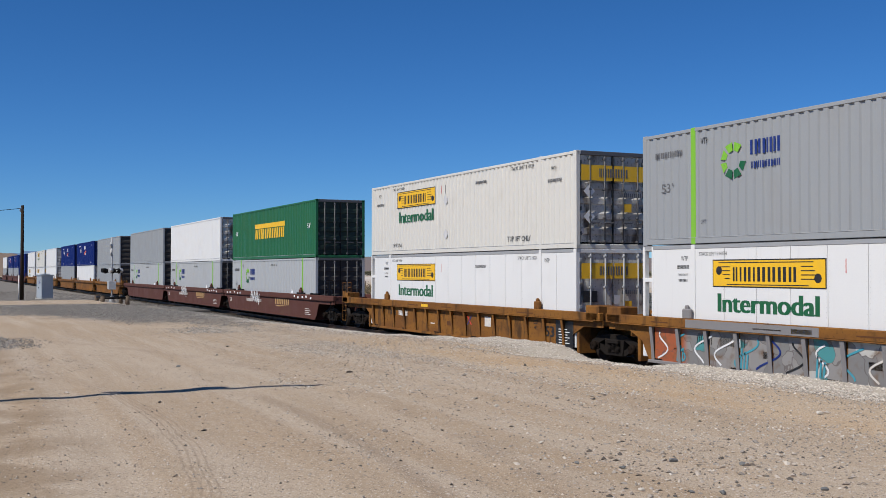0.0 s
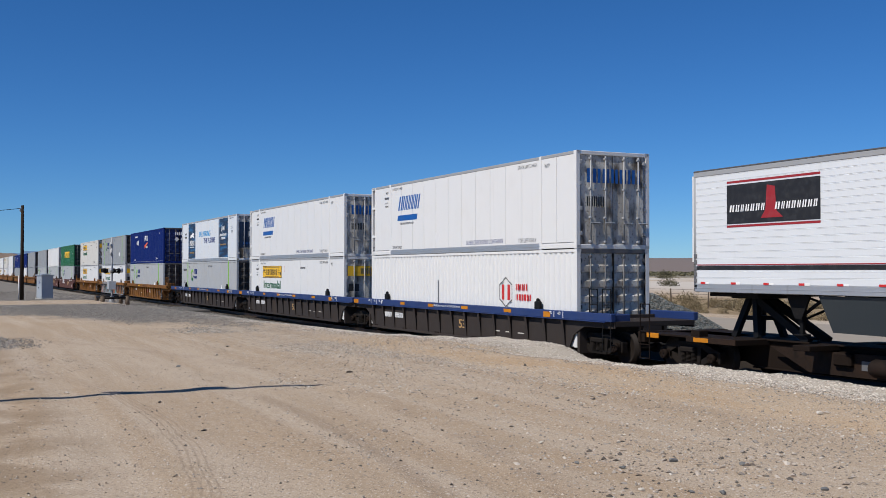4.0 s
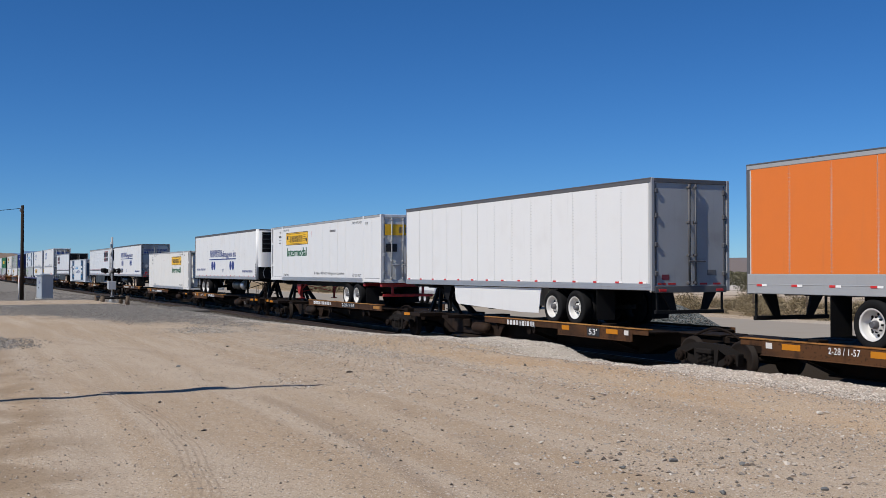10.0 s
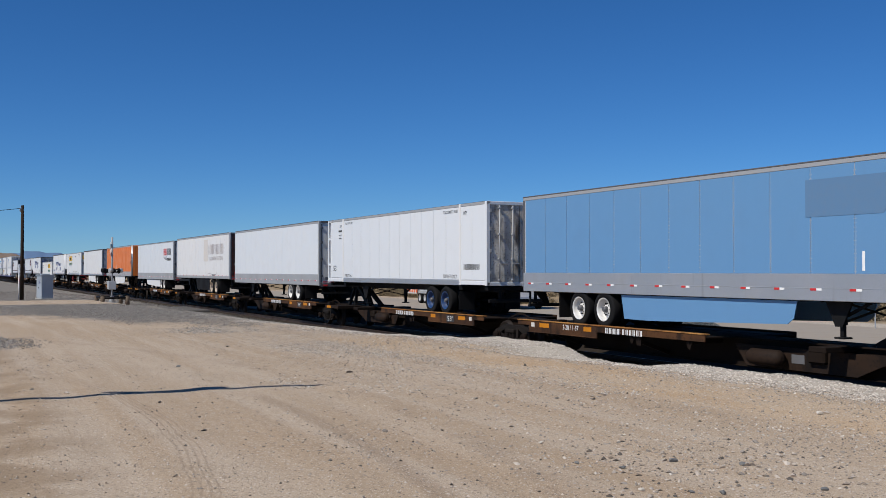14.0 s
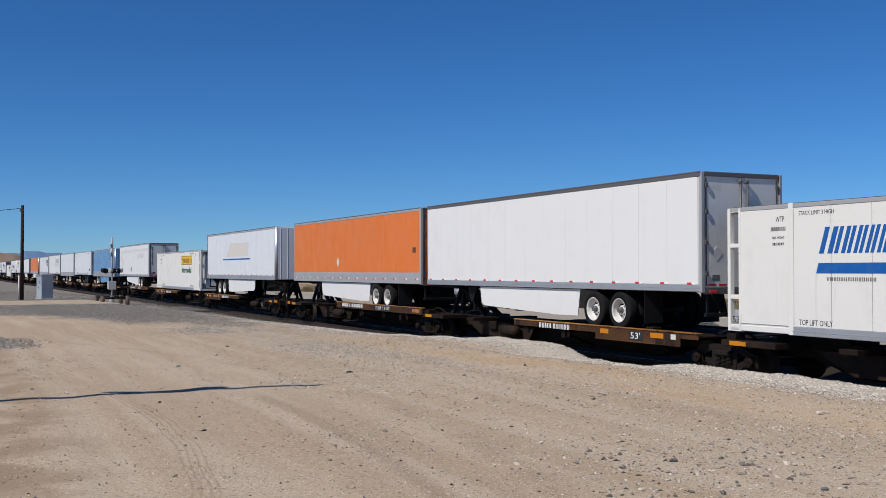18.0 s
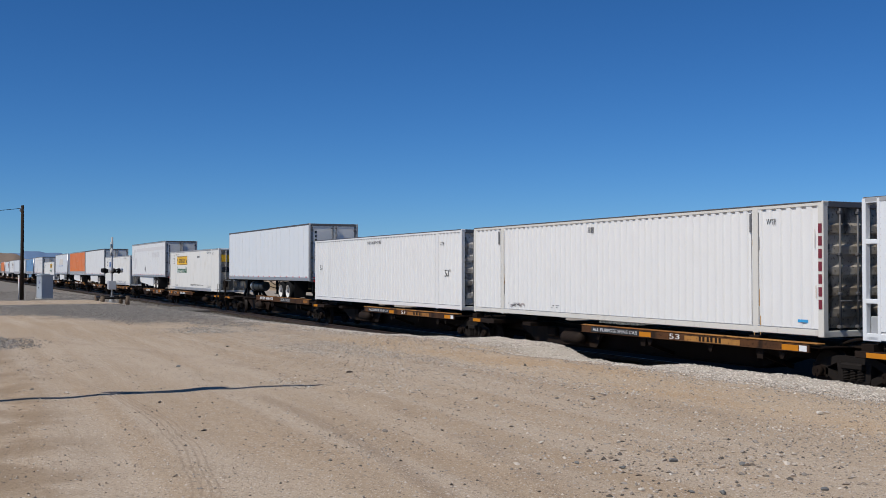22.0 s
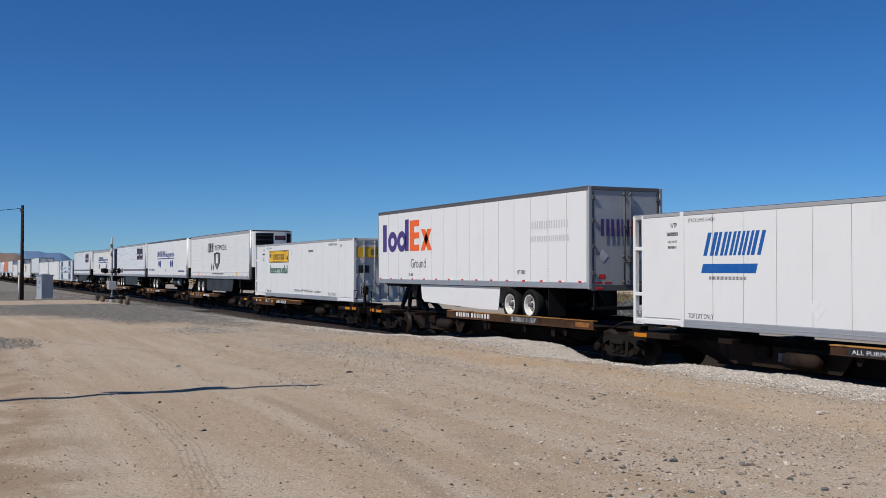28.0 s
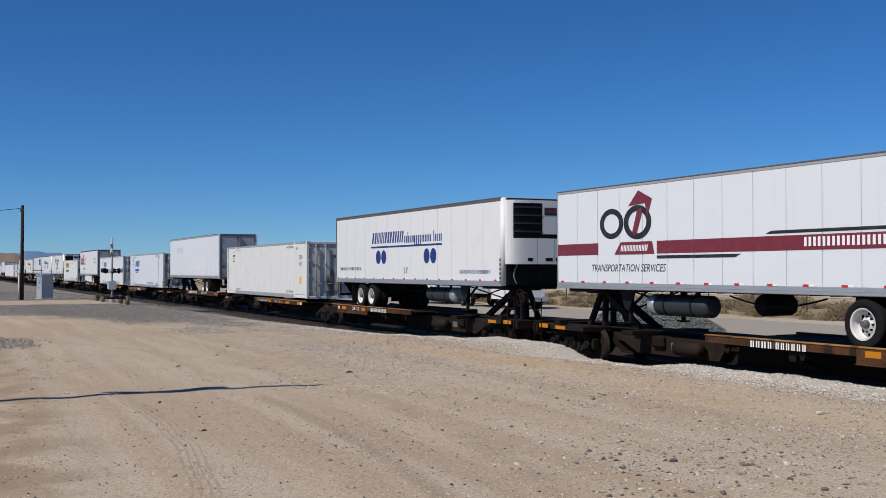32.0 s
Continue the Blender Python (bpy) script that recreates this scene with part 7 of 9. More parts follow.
rng = np.random.default_rng(31)
HEAP = (-37.2, 27.6)
hr = rng.random((14000, 2))
ha, hd = hr[:, 0] * math.tau, np.sqrt(hr[:, 1])
hx, hy = HEAP[0] + 4.1 * hd * np.cos(ha), HEAP[1] + 2.1 * hd * np.sin(ha)
hz = ground_z(hx, hy) + 1.45 * (1 - hd) ** 0.8 + 0.05 * value_noise(hx * 2, hy * 2, 41)


def heap_b(bm):
    n, rings = 40, 10
    rows = []
    for j in range(rings + 1):
        d = 1 - j / rings
        row = []
        for k in range(n if j < rings else 1):
            a = k * math.tau / n
            x, y = 4.1 * d * math.cos(a), 2.1 * d * math.sin(a)
            row.append(bm.verts.new((x, y, 1.42 * (1 - d) ** 0.8 - 0.04 - (0.15 if j == 0 else 0))))
        rows.append(row)
    for A, B in zip(rows, rows[1:]):
        for k in range(n):
            if len(B) > 1:
                bm.faces.new((A[k], A[(k + 1) % n], B[(k + 1) % n], B[k]))
            else:
                bm.faces.new((A[k], A[(k + 1) % n], B[0]))


heap = thing("stone_heap", "heap of blue-grey crushed stone beside the road", "stone heap", at=pose(HEAP[0], HEAP[1], on_ground(*HEAP)))
part("core", 0, heap_b, "heap", heap)
loose = stones("loose_stone", hx - HEAP[0], hy - HEAP[1], hz - on_ground(*HEAP), 0.02 + 0.032 * rng.random(14000), "heap", "", "", seed=32)
loose.parent = heap
M["glass"] = paint("dark_vehicle_glass", (0.02, 0.025, 0.03), 0.08, dirt=0.1)


def road_wheel(root, x, y, r=0.4):
    s = -1 if y < 0 else 1
    w = part("wheel", (r, s), lambda bm: ring_y(bm, 0, r, s * 0.13, -s * 0.13, [(0.6 * r, 0), (0.93 * r, 0.0), (r, 0.15), (r, 0.85), (0.93 * r, 1), (0.6 * r, 1)], 22, "loop"), "rubber", root, pose(x, y, 0))
    part("rim", (r, s, "road"), lambda bm: ring_y(bm, 0, r, s * 0.125, -s * 0.05, [(0.62 * r, 0), (0.5 * r, 0.1), (0.35 * r, 0.7), (0.1 * r, 0.4)], 18, "last"), "galv", w)


def service_truck(x, y, rz):
    root = thing("service_truck", "white heavy service truck with blue-grey tool boxes, parked", "truck", at=pose(x, y, on_ground(x, y) + 0.02, 0, 0, rz))
    part("frame", "svc", lambda bm: cbox(bm, -5.2, 4.4, -0.5, 0.5, 0.6, 0.9), "black", root)
    part("cab", "svc", lambda bm: prism(bm, [(0.9, 0.6), (2.9, 0.6), (2.9, 1.75), (2.5, 2.75), (1.0, 2.85), (0.9, 2.6)], -1.1, 1.1), "white", root)
    part("bonnet", "svc", lambda bm: prism(bm, [(2.9, 0.7), (4.5, 0.6), (4.55, 1.45), (4.3, 1.65), (2.9, 1.8)], -0.95, 0.95), "white", root)
    part("bumper", "svc", lambda bm: cbox(bm, 4.4, 4.7, -1.15, 1.15, 0.5, 0.8, 0.05), "alu", root)
    for s in (1, -1):
        part("side_window", ("svc", s), lambda bm: prism(bm, [(1.25, 1.75), (2.55, 1.75), (2.3, 2.55), (1.25, 2.6)], s * 1.102, s * 1.112), "glass", root)
        part("tool_box", s, lambda bm: [cbox(bm, -4.9 + 1.4 * k, -3.6 + 1.4 * k, s * 0.6, s * 1.2, 0.9, 2.0 if k % 2 else 1.7, 0.02) for k in range(4)], "cabinet", root)
        part("mirror", s, lambda bm: (cbox(bm, 2.6, 2.72, s * 1.15, s * 1.4, 1.7, 2.3, 0.03)), "black", root)
        for u in (-3.9, -2.6, 3.4):
            road_wheel(root, u, s * 1.05, 0.5)
    part("windscreen", "svc", lambda bm: prism(bm, [(2.88, 1.85), (2.92, 1.83), (2.55, 2.68), (2.5, 2.68)], -1.0, 1.0), "glass", root)
    part("headboard", "svc", lambda bm: cbox(bm, 0.55, 0.75, -1.1, 1.1, 0.9, 2.5, 0.03), "galv", root)
    part("crane_arm", "svc", lambda bm: (beam(bm, (-4.6, 0, 2.1), (0.2, 0, 2.3), 0.2, 0.22), cbox(bm, -0.1, 0.4, -0.3, 0.3, 0.9, 2.4, 0.05)), "white", root)
    return root


service_truck(-62.2, 34.0, -4)


def equipment_trailer(x, y, rz):
    root = thing("equipment_trailer", "white equipment trailer with a red and white chevron tailboard", "trailer", at=pose(x, y, on_ground(x, y) + 0.02, 0, 0, rz))
    part("deck", "eq", lambda bm: cbox(bm, -3.0, 3.4, -1.2, 1.2, 0.75, 0.95), "galv", root)
    part("cabin", "eq", lambda bm: cbox(bm, -2.2, 2.2, -1.1, 1.1, 0.95, 2.5, 0.05), "bluewhite", root)
    tb = part("tailboard", "eq", lambda bm: cbox(bm, -3.1, -3.0, -1.25, 1.25, 0.7, 2.3, 0.02), "rimwhite", root)
    for k in range(5):
        part("chevron", k, lambda bm: prism(bm, [(-1.2 + 0.5 * k, 0.8), (-0.95 + 0.5 * k, 0.8), (-0.6 + 0.5 * k, 2.2), (-0.85 + 0.5 * k, 2.2)], -0.012, 0.0), "d_orange", tb, pose(-2.0, -1.255, 0))
    part("side_board", "eq", lambda bm: cbox(bm, -3.0, -1.0, -1.25, -1.2, 0.7, 2.3, 0.02), "rimwhite", root)
    for s in (1, -1):
        for u in (-0.6, 0.5):
            road_wheel(root, u, s * 1.05, 0.42)
    return root


equipment_trailer(-73.0, 34.4, -4)


def road_sign(x, y):
    root = thing("road_sign", "small dark grey octagonal sign on a thin post", "sign", at=pose(x, y, on_ground(x, y), 0, 0, 24))
    part("post", "sign", lambda bm: cbox(bm, -0.025, 0.025, -0.025, 0.025, -0.2, 1.35), "galv", root)
    part("sign_plate", 0, lambda bm: prism(bm, [(0.25 * math.cos(math.tau * (k + 0.5) / 8), 1.12 + 0.25 * math.sin(math.tau * (k + 0.5) / 8)) for k in range(8)], -0.045, -0.03), "skirtdark", root)


road_sign(-32.8, 35.97)
fence = thing("wire_fence", "old timber-post wire fence along the scrub", "fence")
for k in range(34):
    x = -120 + 4.0 * k
    y = 47.0 + 0.8 * math.sin(k * 0.7)
    part("post", "fence", lambda bm: tube(bm, (0, 0, -0.2), (0, 0, 1.25), 0.05, 7), "post", fence, pose(x, y, on_ground(x, y), 2 * math.sin(k * 3.1), 2 * math.cos(k * 2.3), 0))
for z in (0.5, 0.85, 1.15):
    part("strand", ("fence", z), lambda bm: tube(bm, (-120, 47.0, 0.15 + z), (14, 47.0, 0.15 + z), 0.008, 5), "black", fence)


def leaf_material(name, a, b_):
    m, t, n, l, b = nodes_of(name)
    g = n.new("ShaderNodeNewGeometry")
    l.new(mixer(t, c4(a), c4(b_), g.outputs["Random Per Island"]), b.inputs["Base Color"])
    b.inputs["Roughness"].default_value = 0.8
    return m


M["scrub"] = leaf_material("dry_scrub_leaves", (0.10, 0.078, 0.042), (0.34, 0.265, 0.15))
M["creosote"] = leaf_material("dark_desert_shrub_leaves", (0.05, 0.05, 0.025), (0.13, 0.115, 0.06))


def shrub_mesh(name, m, seed, n=640, w=1.0, h=0.7, leaf=1.0):
    """Twigs and many small leaf clumps with gaps."""
    rng = np.random.default_rng(seed)
    co, fs = [], []
    for k in range(n):
        a = rng.random() * math.tau
        el = math.asin(0.02 + 0.98 * rng.random())
        r = (0.25 + 0.75 * rng.random() ** 0.5) * (1 + 0.22 * math.sin(3 * a + seed) + 0.12 * math.sin(7 * a + 2 * seed))
        c = np.array([w * r * math.cos(el) * math.cos(a), w * r * math.cos(el) * math.sin(a), h * (0.06 + r * math.sin(el))])
        out = c / (np.linalg.norm(c) + 0.01) + rng.normal(size=3) * 0.5
        side = np.cross(out, rng.normal(size=3))
        side = side / (np.linalg.norm(side) + 0.01)
        ln, wd = (0.05 + 0.06 * rng.random()) * leaf, (0.012 + 0.014 * rng.random()) * leaf
        i = len(co)
        co += [tuple(c - side * wd), tuple(c + side * wd), tuple(c + out * ln + side * wd * 0.7), tuple(c + out * ln * 0.9 - side * wd * 0.7)]
        fs += [(i, i + 1, i + 2), (i, i + 2, i + 3)]
    for k in range(12):
        a = k * math.tau / 12
        i = len(co)
        tip = np.array([0.7 * w * math.cos(a), 0.7 * w * math.sin(a), 0.7 * h])
        co += [(0.02, 0, -0.1), (-0.02, 0.02, -0.1), (0, -0.02, -0.1), tuple(tip)]
        fs += [(i, i + 1, i + 3), (i + 1, i + 2, i + 3), (i + 2, i, i + 3)]
    me = bpy.data.meshes.new(name)
    me.from_pydata(co, [], fs)
    me.materials.append(M[m])
    return me


DRY = [shrub_mesh("dry_shrub", "scrub", 50 + k, 760, 1.0, 0.8, 1.25) for k in range(4)]
DARK = [shrub_mesh("desert_shrub", "creosote", 60 + k, 1300, 1.0, 0.8) for k in range(4)]
rng = np.random.default_rng(77)
co, fs = [], []
for k in range(430):
    x, y = rng.uniform(-125, 18), 39.0 + 20 * rng.random() ** 1.7
    sz = 0.3 + 0.75 * rng.random() ** 1.6
    a, src = rng.random() * math.tau, DRY[k % 4]
    q = np.array([v.co for v in src.vertices])
    ca, sa, base_z, i0 = math.cos(a), math.sin(a), on_ground(x, y) - 0.03, len(co)
    q = np.stack([x + sz * (q[:, 0] * ca - q[:, 1] * sa), y + sz * (q[:, 0] * sa + q[:, 1] * ca), base_z + sz * (0.8 + 0.4 * rng.random()) * q[:, 2]], 1)
    co += q.tolist()
    fs += [[i0 + v for v in f.vertices] for f in src.polygons]
me = bpy.data.meshes.new("dry_scrub")
me.from_pydata(co, [], fs)
me.materials.append(M["scrub"])
tagged(new("dry_scrub", me), "dry straw-coloured desert scrub beside the road", "scrub", kind="stuff")
for k in range(55):
    d = rng.random()
    y = 60 + 240 * d ** 1.4
    x = -y * rng.uniform(0.7, 2.6) + 12
    s = (0.9 + 1.3 * rng.random()) * (1 + 0.6 * d)
    ob = tagged(new("desert_shrub", DARK[k % 4]), "dark green-brown rounded desert shrub on pale sand", "shrub", "scrub on the far sand")
    ob.matrix_basis = pose(x, y, on_ground(x, y) - 0.05, 0, 0, rng.random() * 360) @ Matrix.Diagonal((s, s, s, 1))

# woods of low trees far off, in one piece
wr = np.random.default_rng(90)
co, fs = [], []
for k in range(15000):
    y = 330 + 330 * wr.random() ** 1.2
    x = -y * wr.uniform(0.5, 3.2)
    c = np.array([x, y, 0.2])
    sz = 0.45 + 0.75 * wr.random()
    v = wr.normal(size=(4, 3)) * np.array([sz * 1.3, sz * 1.3, 0.6 * sz]) + np.array([0, 0, 0.7])
    i = len(co)
    co += [tuple(c + q) for q in v]
    fs += [(i, i + 1, i + 2), (i, i + 2, i + 3), (i, i + 3, i + 1), (i + 1, i + 3, i + 2)]
me = bpy.data.meshes.new("far_brush")
me.from_pydata(co, [], fs)
me.materials.append(M["creosote"])
tagged(new("far_brush", me), "low dark brush across the far desert floor", "brush", kind="stuff")

# hills on the horizon
M["mesa"] = paint("far_hill_rock", (0.20, 0.165, 0.15), 0.95, dirt=0.4, dirt_col=(0.13, 0.115, 0.115))
# the air's haze is put into the mountains' own blue
M["bluehill"] = paint("haze_tinted_mountain", (0.125, 0.20, 0.325), 0.95, dirt=0.4, dirt_col=(0.11, 0.17, 0.28))
M["tanhill"] = paint("near_rocky_hill", (0.235, 0.175, 0.13), 0.95, dirt=0.8, dirt_col=(0.10, 0.08, 0.055), streak=0.0, bump=1.0)


def ridge(name, a0, a1, dist, height, m, label, seed, n=160, rough=0.25, taper=True):
    """A long hill: bearings a0 to a1, degrees from the track's far end towards the right."""
    co, fs = [], []
    for k in range(n + 1):
        u = k / n
        a = radians(a0 + (a1 - a0) * u)
        cx, cy = -math.cos(a), math.sin(a)
        v = float(value_noise(np.array(u * 7.0), np.array(0.5), seed) + 0.5 * value_noise(np.array(u * 19.0), np.array(1.5), seed) + 0.25 * value_noise(np.array(u * 53.0), np.array(2.5), seed))
        h = height * (1 + rough * v) * (min(1, 14 * u, 14 * (1 - u)) ** 0.7 if taper else 1)
        for j, (f, g) in enumerate(((0.8, -4.0), (0.88, 0.3 * h), (0.95, 0.72 * h), (1.0, h), (1.1, -4.0))):
            jit = 1 + 0.005 * float(value_noise(np.array(u * 31.0), np.array(j * 3.3), seed + 1))
            co.append((cx * dist * f * jit, cy * dist * f * jit, g))
    for k in range(n):
        for j in range(4):
            i = k * 5 + j
            fs.append((i, i + 5, i + 6, i + 1))
    me = bpy.data.meshes.new(name)
    me.from_pydata(co, [], fs)
    me.materials.append(M[m])
    me.shade_smooth()
    return tagged(new(name, me), label, "hill", kind="structure")


ridge("mesa", 12, 75, 2600, 34, "mesa", "long low brown mesa on the horizon", 5, taper=False, rough=0.12)
ridge("mountains", -10, 7.0, 4300, 70, "bluehill", "hazy blue mountains on the horizon", 9, rough=0.35)
ridge("rocky_hill", -14, 5.0, 620, 11.0, "tanhill", "tan rocky hill beside the line", 13, rough=0.3)


# ---- the train ----
STACK_Z = (0.35, 0.35 + 2.9)


def stack(p, upper, lower):
    upper(p, STACK_Z[1])
    lower(p, STACK_Z[0])


def grey_plain(p, z):
    r = corrugated_container(p, z, "steelgrey", label="grey corrugated steel container with dark ribbed doors")
    return r


def grey_ring(p, z, band="lime"):
    r = corrugated_container(p, z, "palegrey" if z < 2 else "steelgrey", band=band, door="doorslate", label="grey corrugated container with lime green posts and a ring logo")
    ring_logo(r)
    return r


def white_corr(p, z):
    return corrugated_container(p, z, "white", door="doorgrey", label="white corrugated steel container")


def blue_corr(p, z):
    r = corrugated_container(p, z, "navy", label="deep blue corrugated container with a white logo")
    bars(r, 7.45, 2.0, 1.4, 0.45, (1, 1, 0.9), "d_white", slant=0.15)
    plate(r, "logo_swoosh", [(7.4, 1.3), (8.9, 1.75), (8.95, 1.9), (7.45, 1.62)], "d_orange")
    bars(r, 8.05, 1.36, 0.8, 0.2, (1,) * 6, "d_white", slant=0.15)
    for x in (3.35, 3.95):
        plate(r, "warning_diamond", [(x, 1.9), (x + 0.25, 1.65), (x + 0.5, 1.9), (x + 0.25, 2.15)], "d_pale")
    bars(r, 2.5, 2.4, 1.2, 0.14, (1, 1, 1, 1, 0.3, 1, 1, 1), "d_white")
    for y0 in (-0.72, -0.22):
        ob = plate(r, "placard_frame", [(0, -0.2), (0.2, 0), (0, 0.2), (-0.2, 0)], "d_pale", y=0.0)
        ob.matrix_basis = pose(L53 + 0.05, y0 + 0.5, 1.75, 0, 0, 90)
    end_bars(r, -0.35, 2.3, 0.8, 0.26, (1, 1, 0.9), "d_white", lift=0.03)
    write(r, "TOP LIFT ONLY", 2.2, 0.3, 0.9, 0.13, "d_white")
    write(r, "TOP LIFT ONLY", 12.7, 0.3, 1.15, 0.16, "d_white")
    write(r, "WTP", 14.3, 2.4, 0.3, 0.18, "d_white")
    return r


def green_corr(p, z):
    r = corrugated_container(p, z, "green", label="dark green corrugated container with a yellow logo")
    bars(r, 5.2, 1.18, 5.6, 0.56, (0.8, 0.7, 1, 1, 1, 0.9, 0.7), "d_yellow", slant=0.15)
    plate(r, "logo_bar", rect(5.1, 11.0, 1.78, 2.04), "d_yellow")
    for x in (0.8, 14.8):
        write(r, "53'", x, 1.5, 0.5, 0.24, "d_white")
    return r


def banner_smooth(p, z):
    r = smooth_container(p, z, label="white smooth container with a yellow banner and green lettering", door="doorgrey")
    banner_set(r)
    small_print(r)
    return r


def banner_corr(p, z):
    r = corrugated_container(p, z, "ivory", door="doorgrey", label="white corrugated container with a yellow banner and green lettering")
    banner_set(r)
    write(r, "TOP LIFT ONLY", 12.0, 0.3, 1.5, 0.17)
    write(r, "TOP LIFT ONLY", 2.3, 0.3, 1.0, 0.15)
    write(r, "STACK LIMIT 3 HIGH", 12.2, 2.6, 1.5, 0.12)
    write(r, "STACK LIMIT 3 HIGH", 2.3, 2.6, 1.2, 0.1)
    for x in (0.8, 14.75):
        write(r, "WTP", x, 2.4, 0.3, 0.13)
        bars(r, x - 0.2, 2.05, 0.8, 0.1, (1,) * 7, "d_dgrey")
    for z in (0.5, 1.75):
        plate(r, "warning_diamond", [(7.3, z), (7.5, z + 0.2), (7.3, z + 0.4), (7.1, z + 0.2)], "d_grey")
    plate(r, "thin_mark", rect(7.28, 7.31, 2.2, 2.5), "d_dgrey")
    return r


def banner_reefer(p, z, wall="cream", flip=False, x=2.8, word="30 Pallets (48\"X40\") Refrigerated Container"):
    r = smooth_container(p, z, wall, label="white refrigerated container with a yellow banner and green lettering", flip=flip, door="doorgrime" if 0 < p < 200 else "doorlight")
    banner_set(r, x, word)
    small_print(r)
    return r


def slant_reefer(p, z, wall="white", post=None):
    r = smooth_container(p, z, wall, label="white refrigerated container with a slanted blue logo", post=post)
    slant_logo(r)
    small_print(r)
    return r


def swim_reefer(p, z, future=False):
    r = smooth_container(p, z, "bluewhite", door="doorgrey", label="white and dark-blue picture-panel refrigerated container with a slogan", post="alu" if not future else None)
    if future:
        swim_panels(r, ("DELIVERING", 5.8, 1.75, 3.3, 0.36), ("THE FUTURE", 7.15, 1.25, 3.3, 0.36))
    else:
        swim_panels(r, ("EXCELLENCE", 5.6, 1.62, 3.2, 0.34), ("EXECUTION", 7.45, 1.12, 2.95, 0.34))
        write(r, "THROUGH", 6.0, 1.14, 1.3, 0.2, "d_blue", slant=0.12, bold=True)
    write(r, "TOP LIFT ONLY", 12.75, 0.08, 1.1, 0.11)
    for y0 in (-1.13, 0.03):
        end_bars(r, y0, 0.78, 1.09, 1.62, (1,), "d_navy")
    end_bars(r, -0.55, 1.5, 1.15, 0.32, (0.3, 0.5, 0.3, 0.4, 0.3, 0.4, 0.5), "d_white", lift=0.025)
    end_bars(r, -0.5, 1.95, 1.0, 0.16, (1, 0.5, 1.2), "d_white", lift=0.025)
    end_bars(r, -0.9, 1.0, 1.8, 0.16, (1,) * 10, "d_mblue", lift=0.025)
    write(r, "STACK LIMIT 3 HIGH", 14.4, 2.65, 1.0, 0.1)
    return r


def six_sided(p, z):
    r = corrugated_container(p, z, "white", door="doorgrey", label="white corrugated container with a red six-sided logo")
    c = (11.85, 1.55)
    for k in range(6):
        a, b = (k + 0.5) * math.tau / 6, (k + 1.5) * math.tau / 6
        plate(r, "logo_edge", [(c[0] + q * math.cos(w), c[1] + q * math.sin(w)) for q, w in ((0.45, a), (0.5, a), (0.5, b), (0.45, b))], "d_dgrey")
    for x in (11.58, 11.95):
        plate(r, "logo_bar", rect(x, x + 0.17, 1.3, 1.8), "d_red")
    bars(r, 12.5, 1.62, 0.75, 0.2, (1, 1, 1), "d_red")
    bars(r, 12.5, 1.3, 1.0, 0.2, (1, 1, 1, 1, 1), "d_red")
    bars(r, 6.6, 0.4, 0.12, 1.5, (1,), "d_dgrey")
    return r


U = dict(grey=grey_plain, ring=grey_ring, white=white_corr, blue=blue_corr, green=green_corr, ban=banner_smooth, banc=banner_corr, slant=slant_reefer,
         future=lambda p, z: swim_reefer(p, z, True), six=six_sided)
# place, upper box, lower box, car livery, front end, rear end
WELLS = [(-718.3, "white", "grey", "oxide", "joint", "end"), (-695.0, "blue", "grey", "oxide", "end", "joint"), (-675.6, "blue", "grey", "oxide", "joint", "joint"),
         (-656.2, "blue", "blue", "oxide", "joint", "end"), (-632.9, "white", "ban", "ochre", "end", "joint"), (-613.5, "banc", "ban", "ochre", "joint", "joint"),
         (-594.1, "white", "white", "ochre", "joint", "end"), (-570.8, "blue", "grey", "ochre", "end", "joint"), (-551.4, "blue", "white", "ochre", "joint", "joint"),
         (-532.0, "grey", "grey", "ochre", "joint", "end"), (-509.2, "grey", "ring", "oxide", "end", "joint"), (-489.9, "white", "ring", "oxide", "joint", "joint"),
         (-470.5, "green", "ring", "oxide", "joint", "end"), (-446.9, "banc", "ban", "ochre", "end", "joint"), (-427.5, "ring", "ban", "ochre", "joint", "joint"),
         (-408.25, "blue", "ring", "ochre", "joint", "end"), (-384.8, "future", "ring", "carblue", "end", "joint"), (-365.55, "slant", "ban", "carblue", "joint", "joint"),
         (-346.0, "slant", "six", "carblue", "joint", "end")]
LIVERY = {"oxide": ("oxide", "oxide", None, "plain", "rust-red articulated well car holding stacked containers"),
          "ochre": ("ochre", "ochre", None, "yellow", "ochre-yellow ribbed well car holding stacked containers"),
          "carblue": ("carblue", "carblack", "carblack", "blue", "blue and grimy black well car holding stacked containers")}


def annulus(r, cx, cz, a, b, m, sx=1.0, n=28):
    """A plain ring mark."""
    def build(bm):
        V = [[bm.verts.new((sx * q * math.cos(k * math.tau / n), 0, q * math.sin(k * math.tau / n))) for k in range(n)] for q in (a, b)]
        for k in range(n):
            bm.faces.new((V[0][k], V[0][(k + 1) % n], V[1][(k + 1) % n], V[1][k]))
    put("logo_ring", mesh_of("logo_ring|" + str((a, b, sx)), build, m), r, pose(cx, SIDE - STANDOFF, cz))


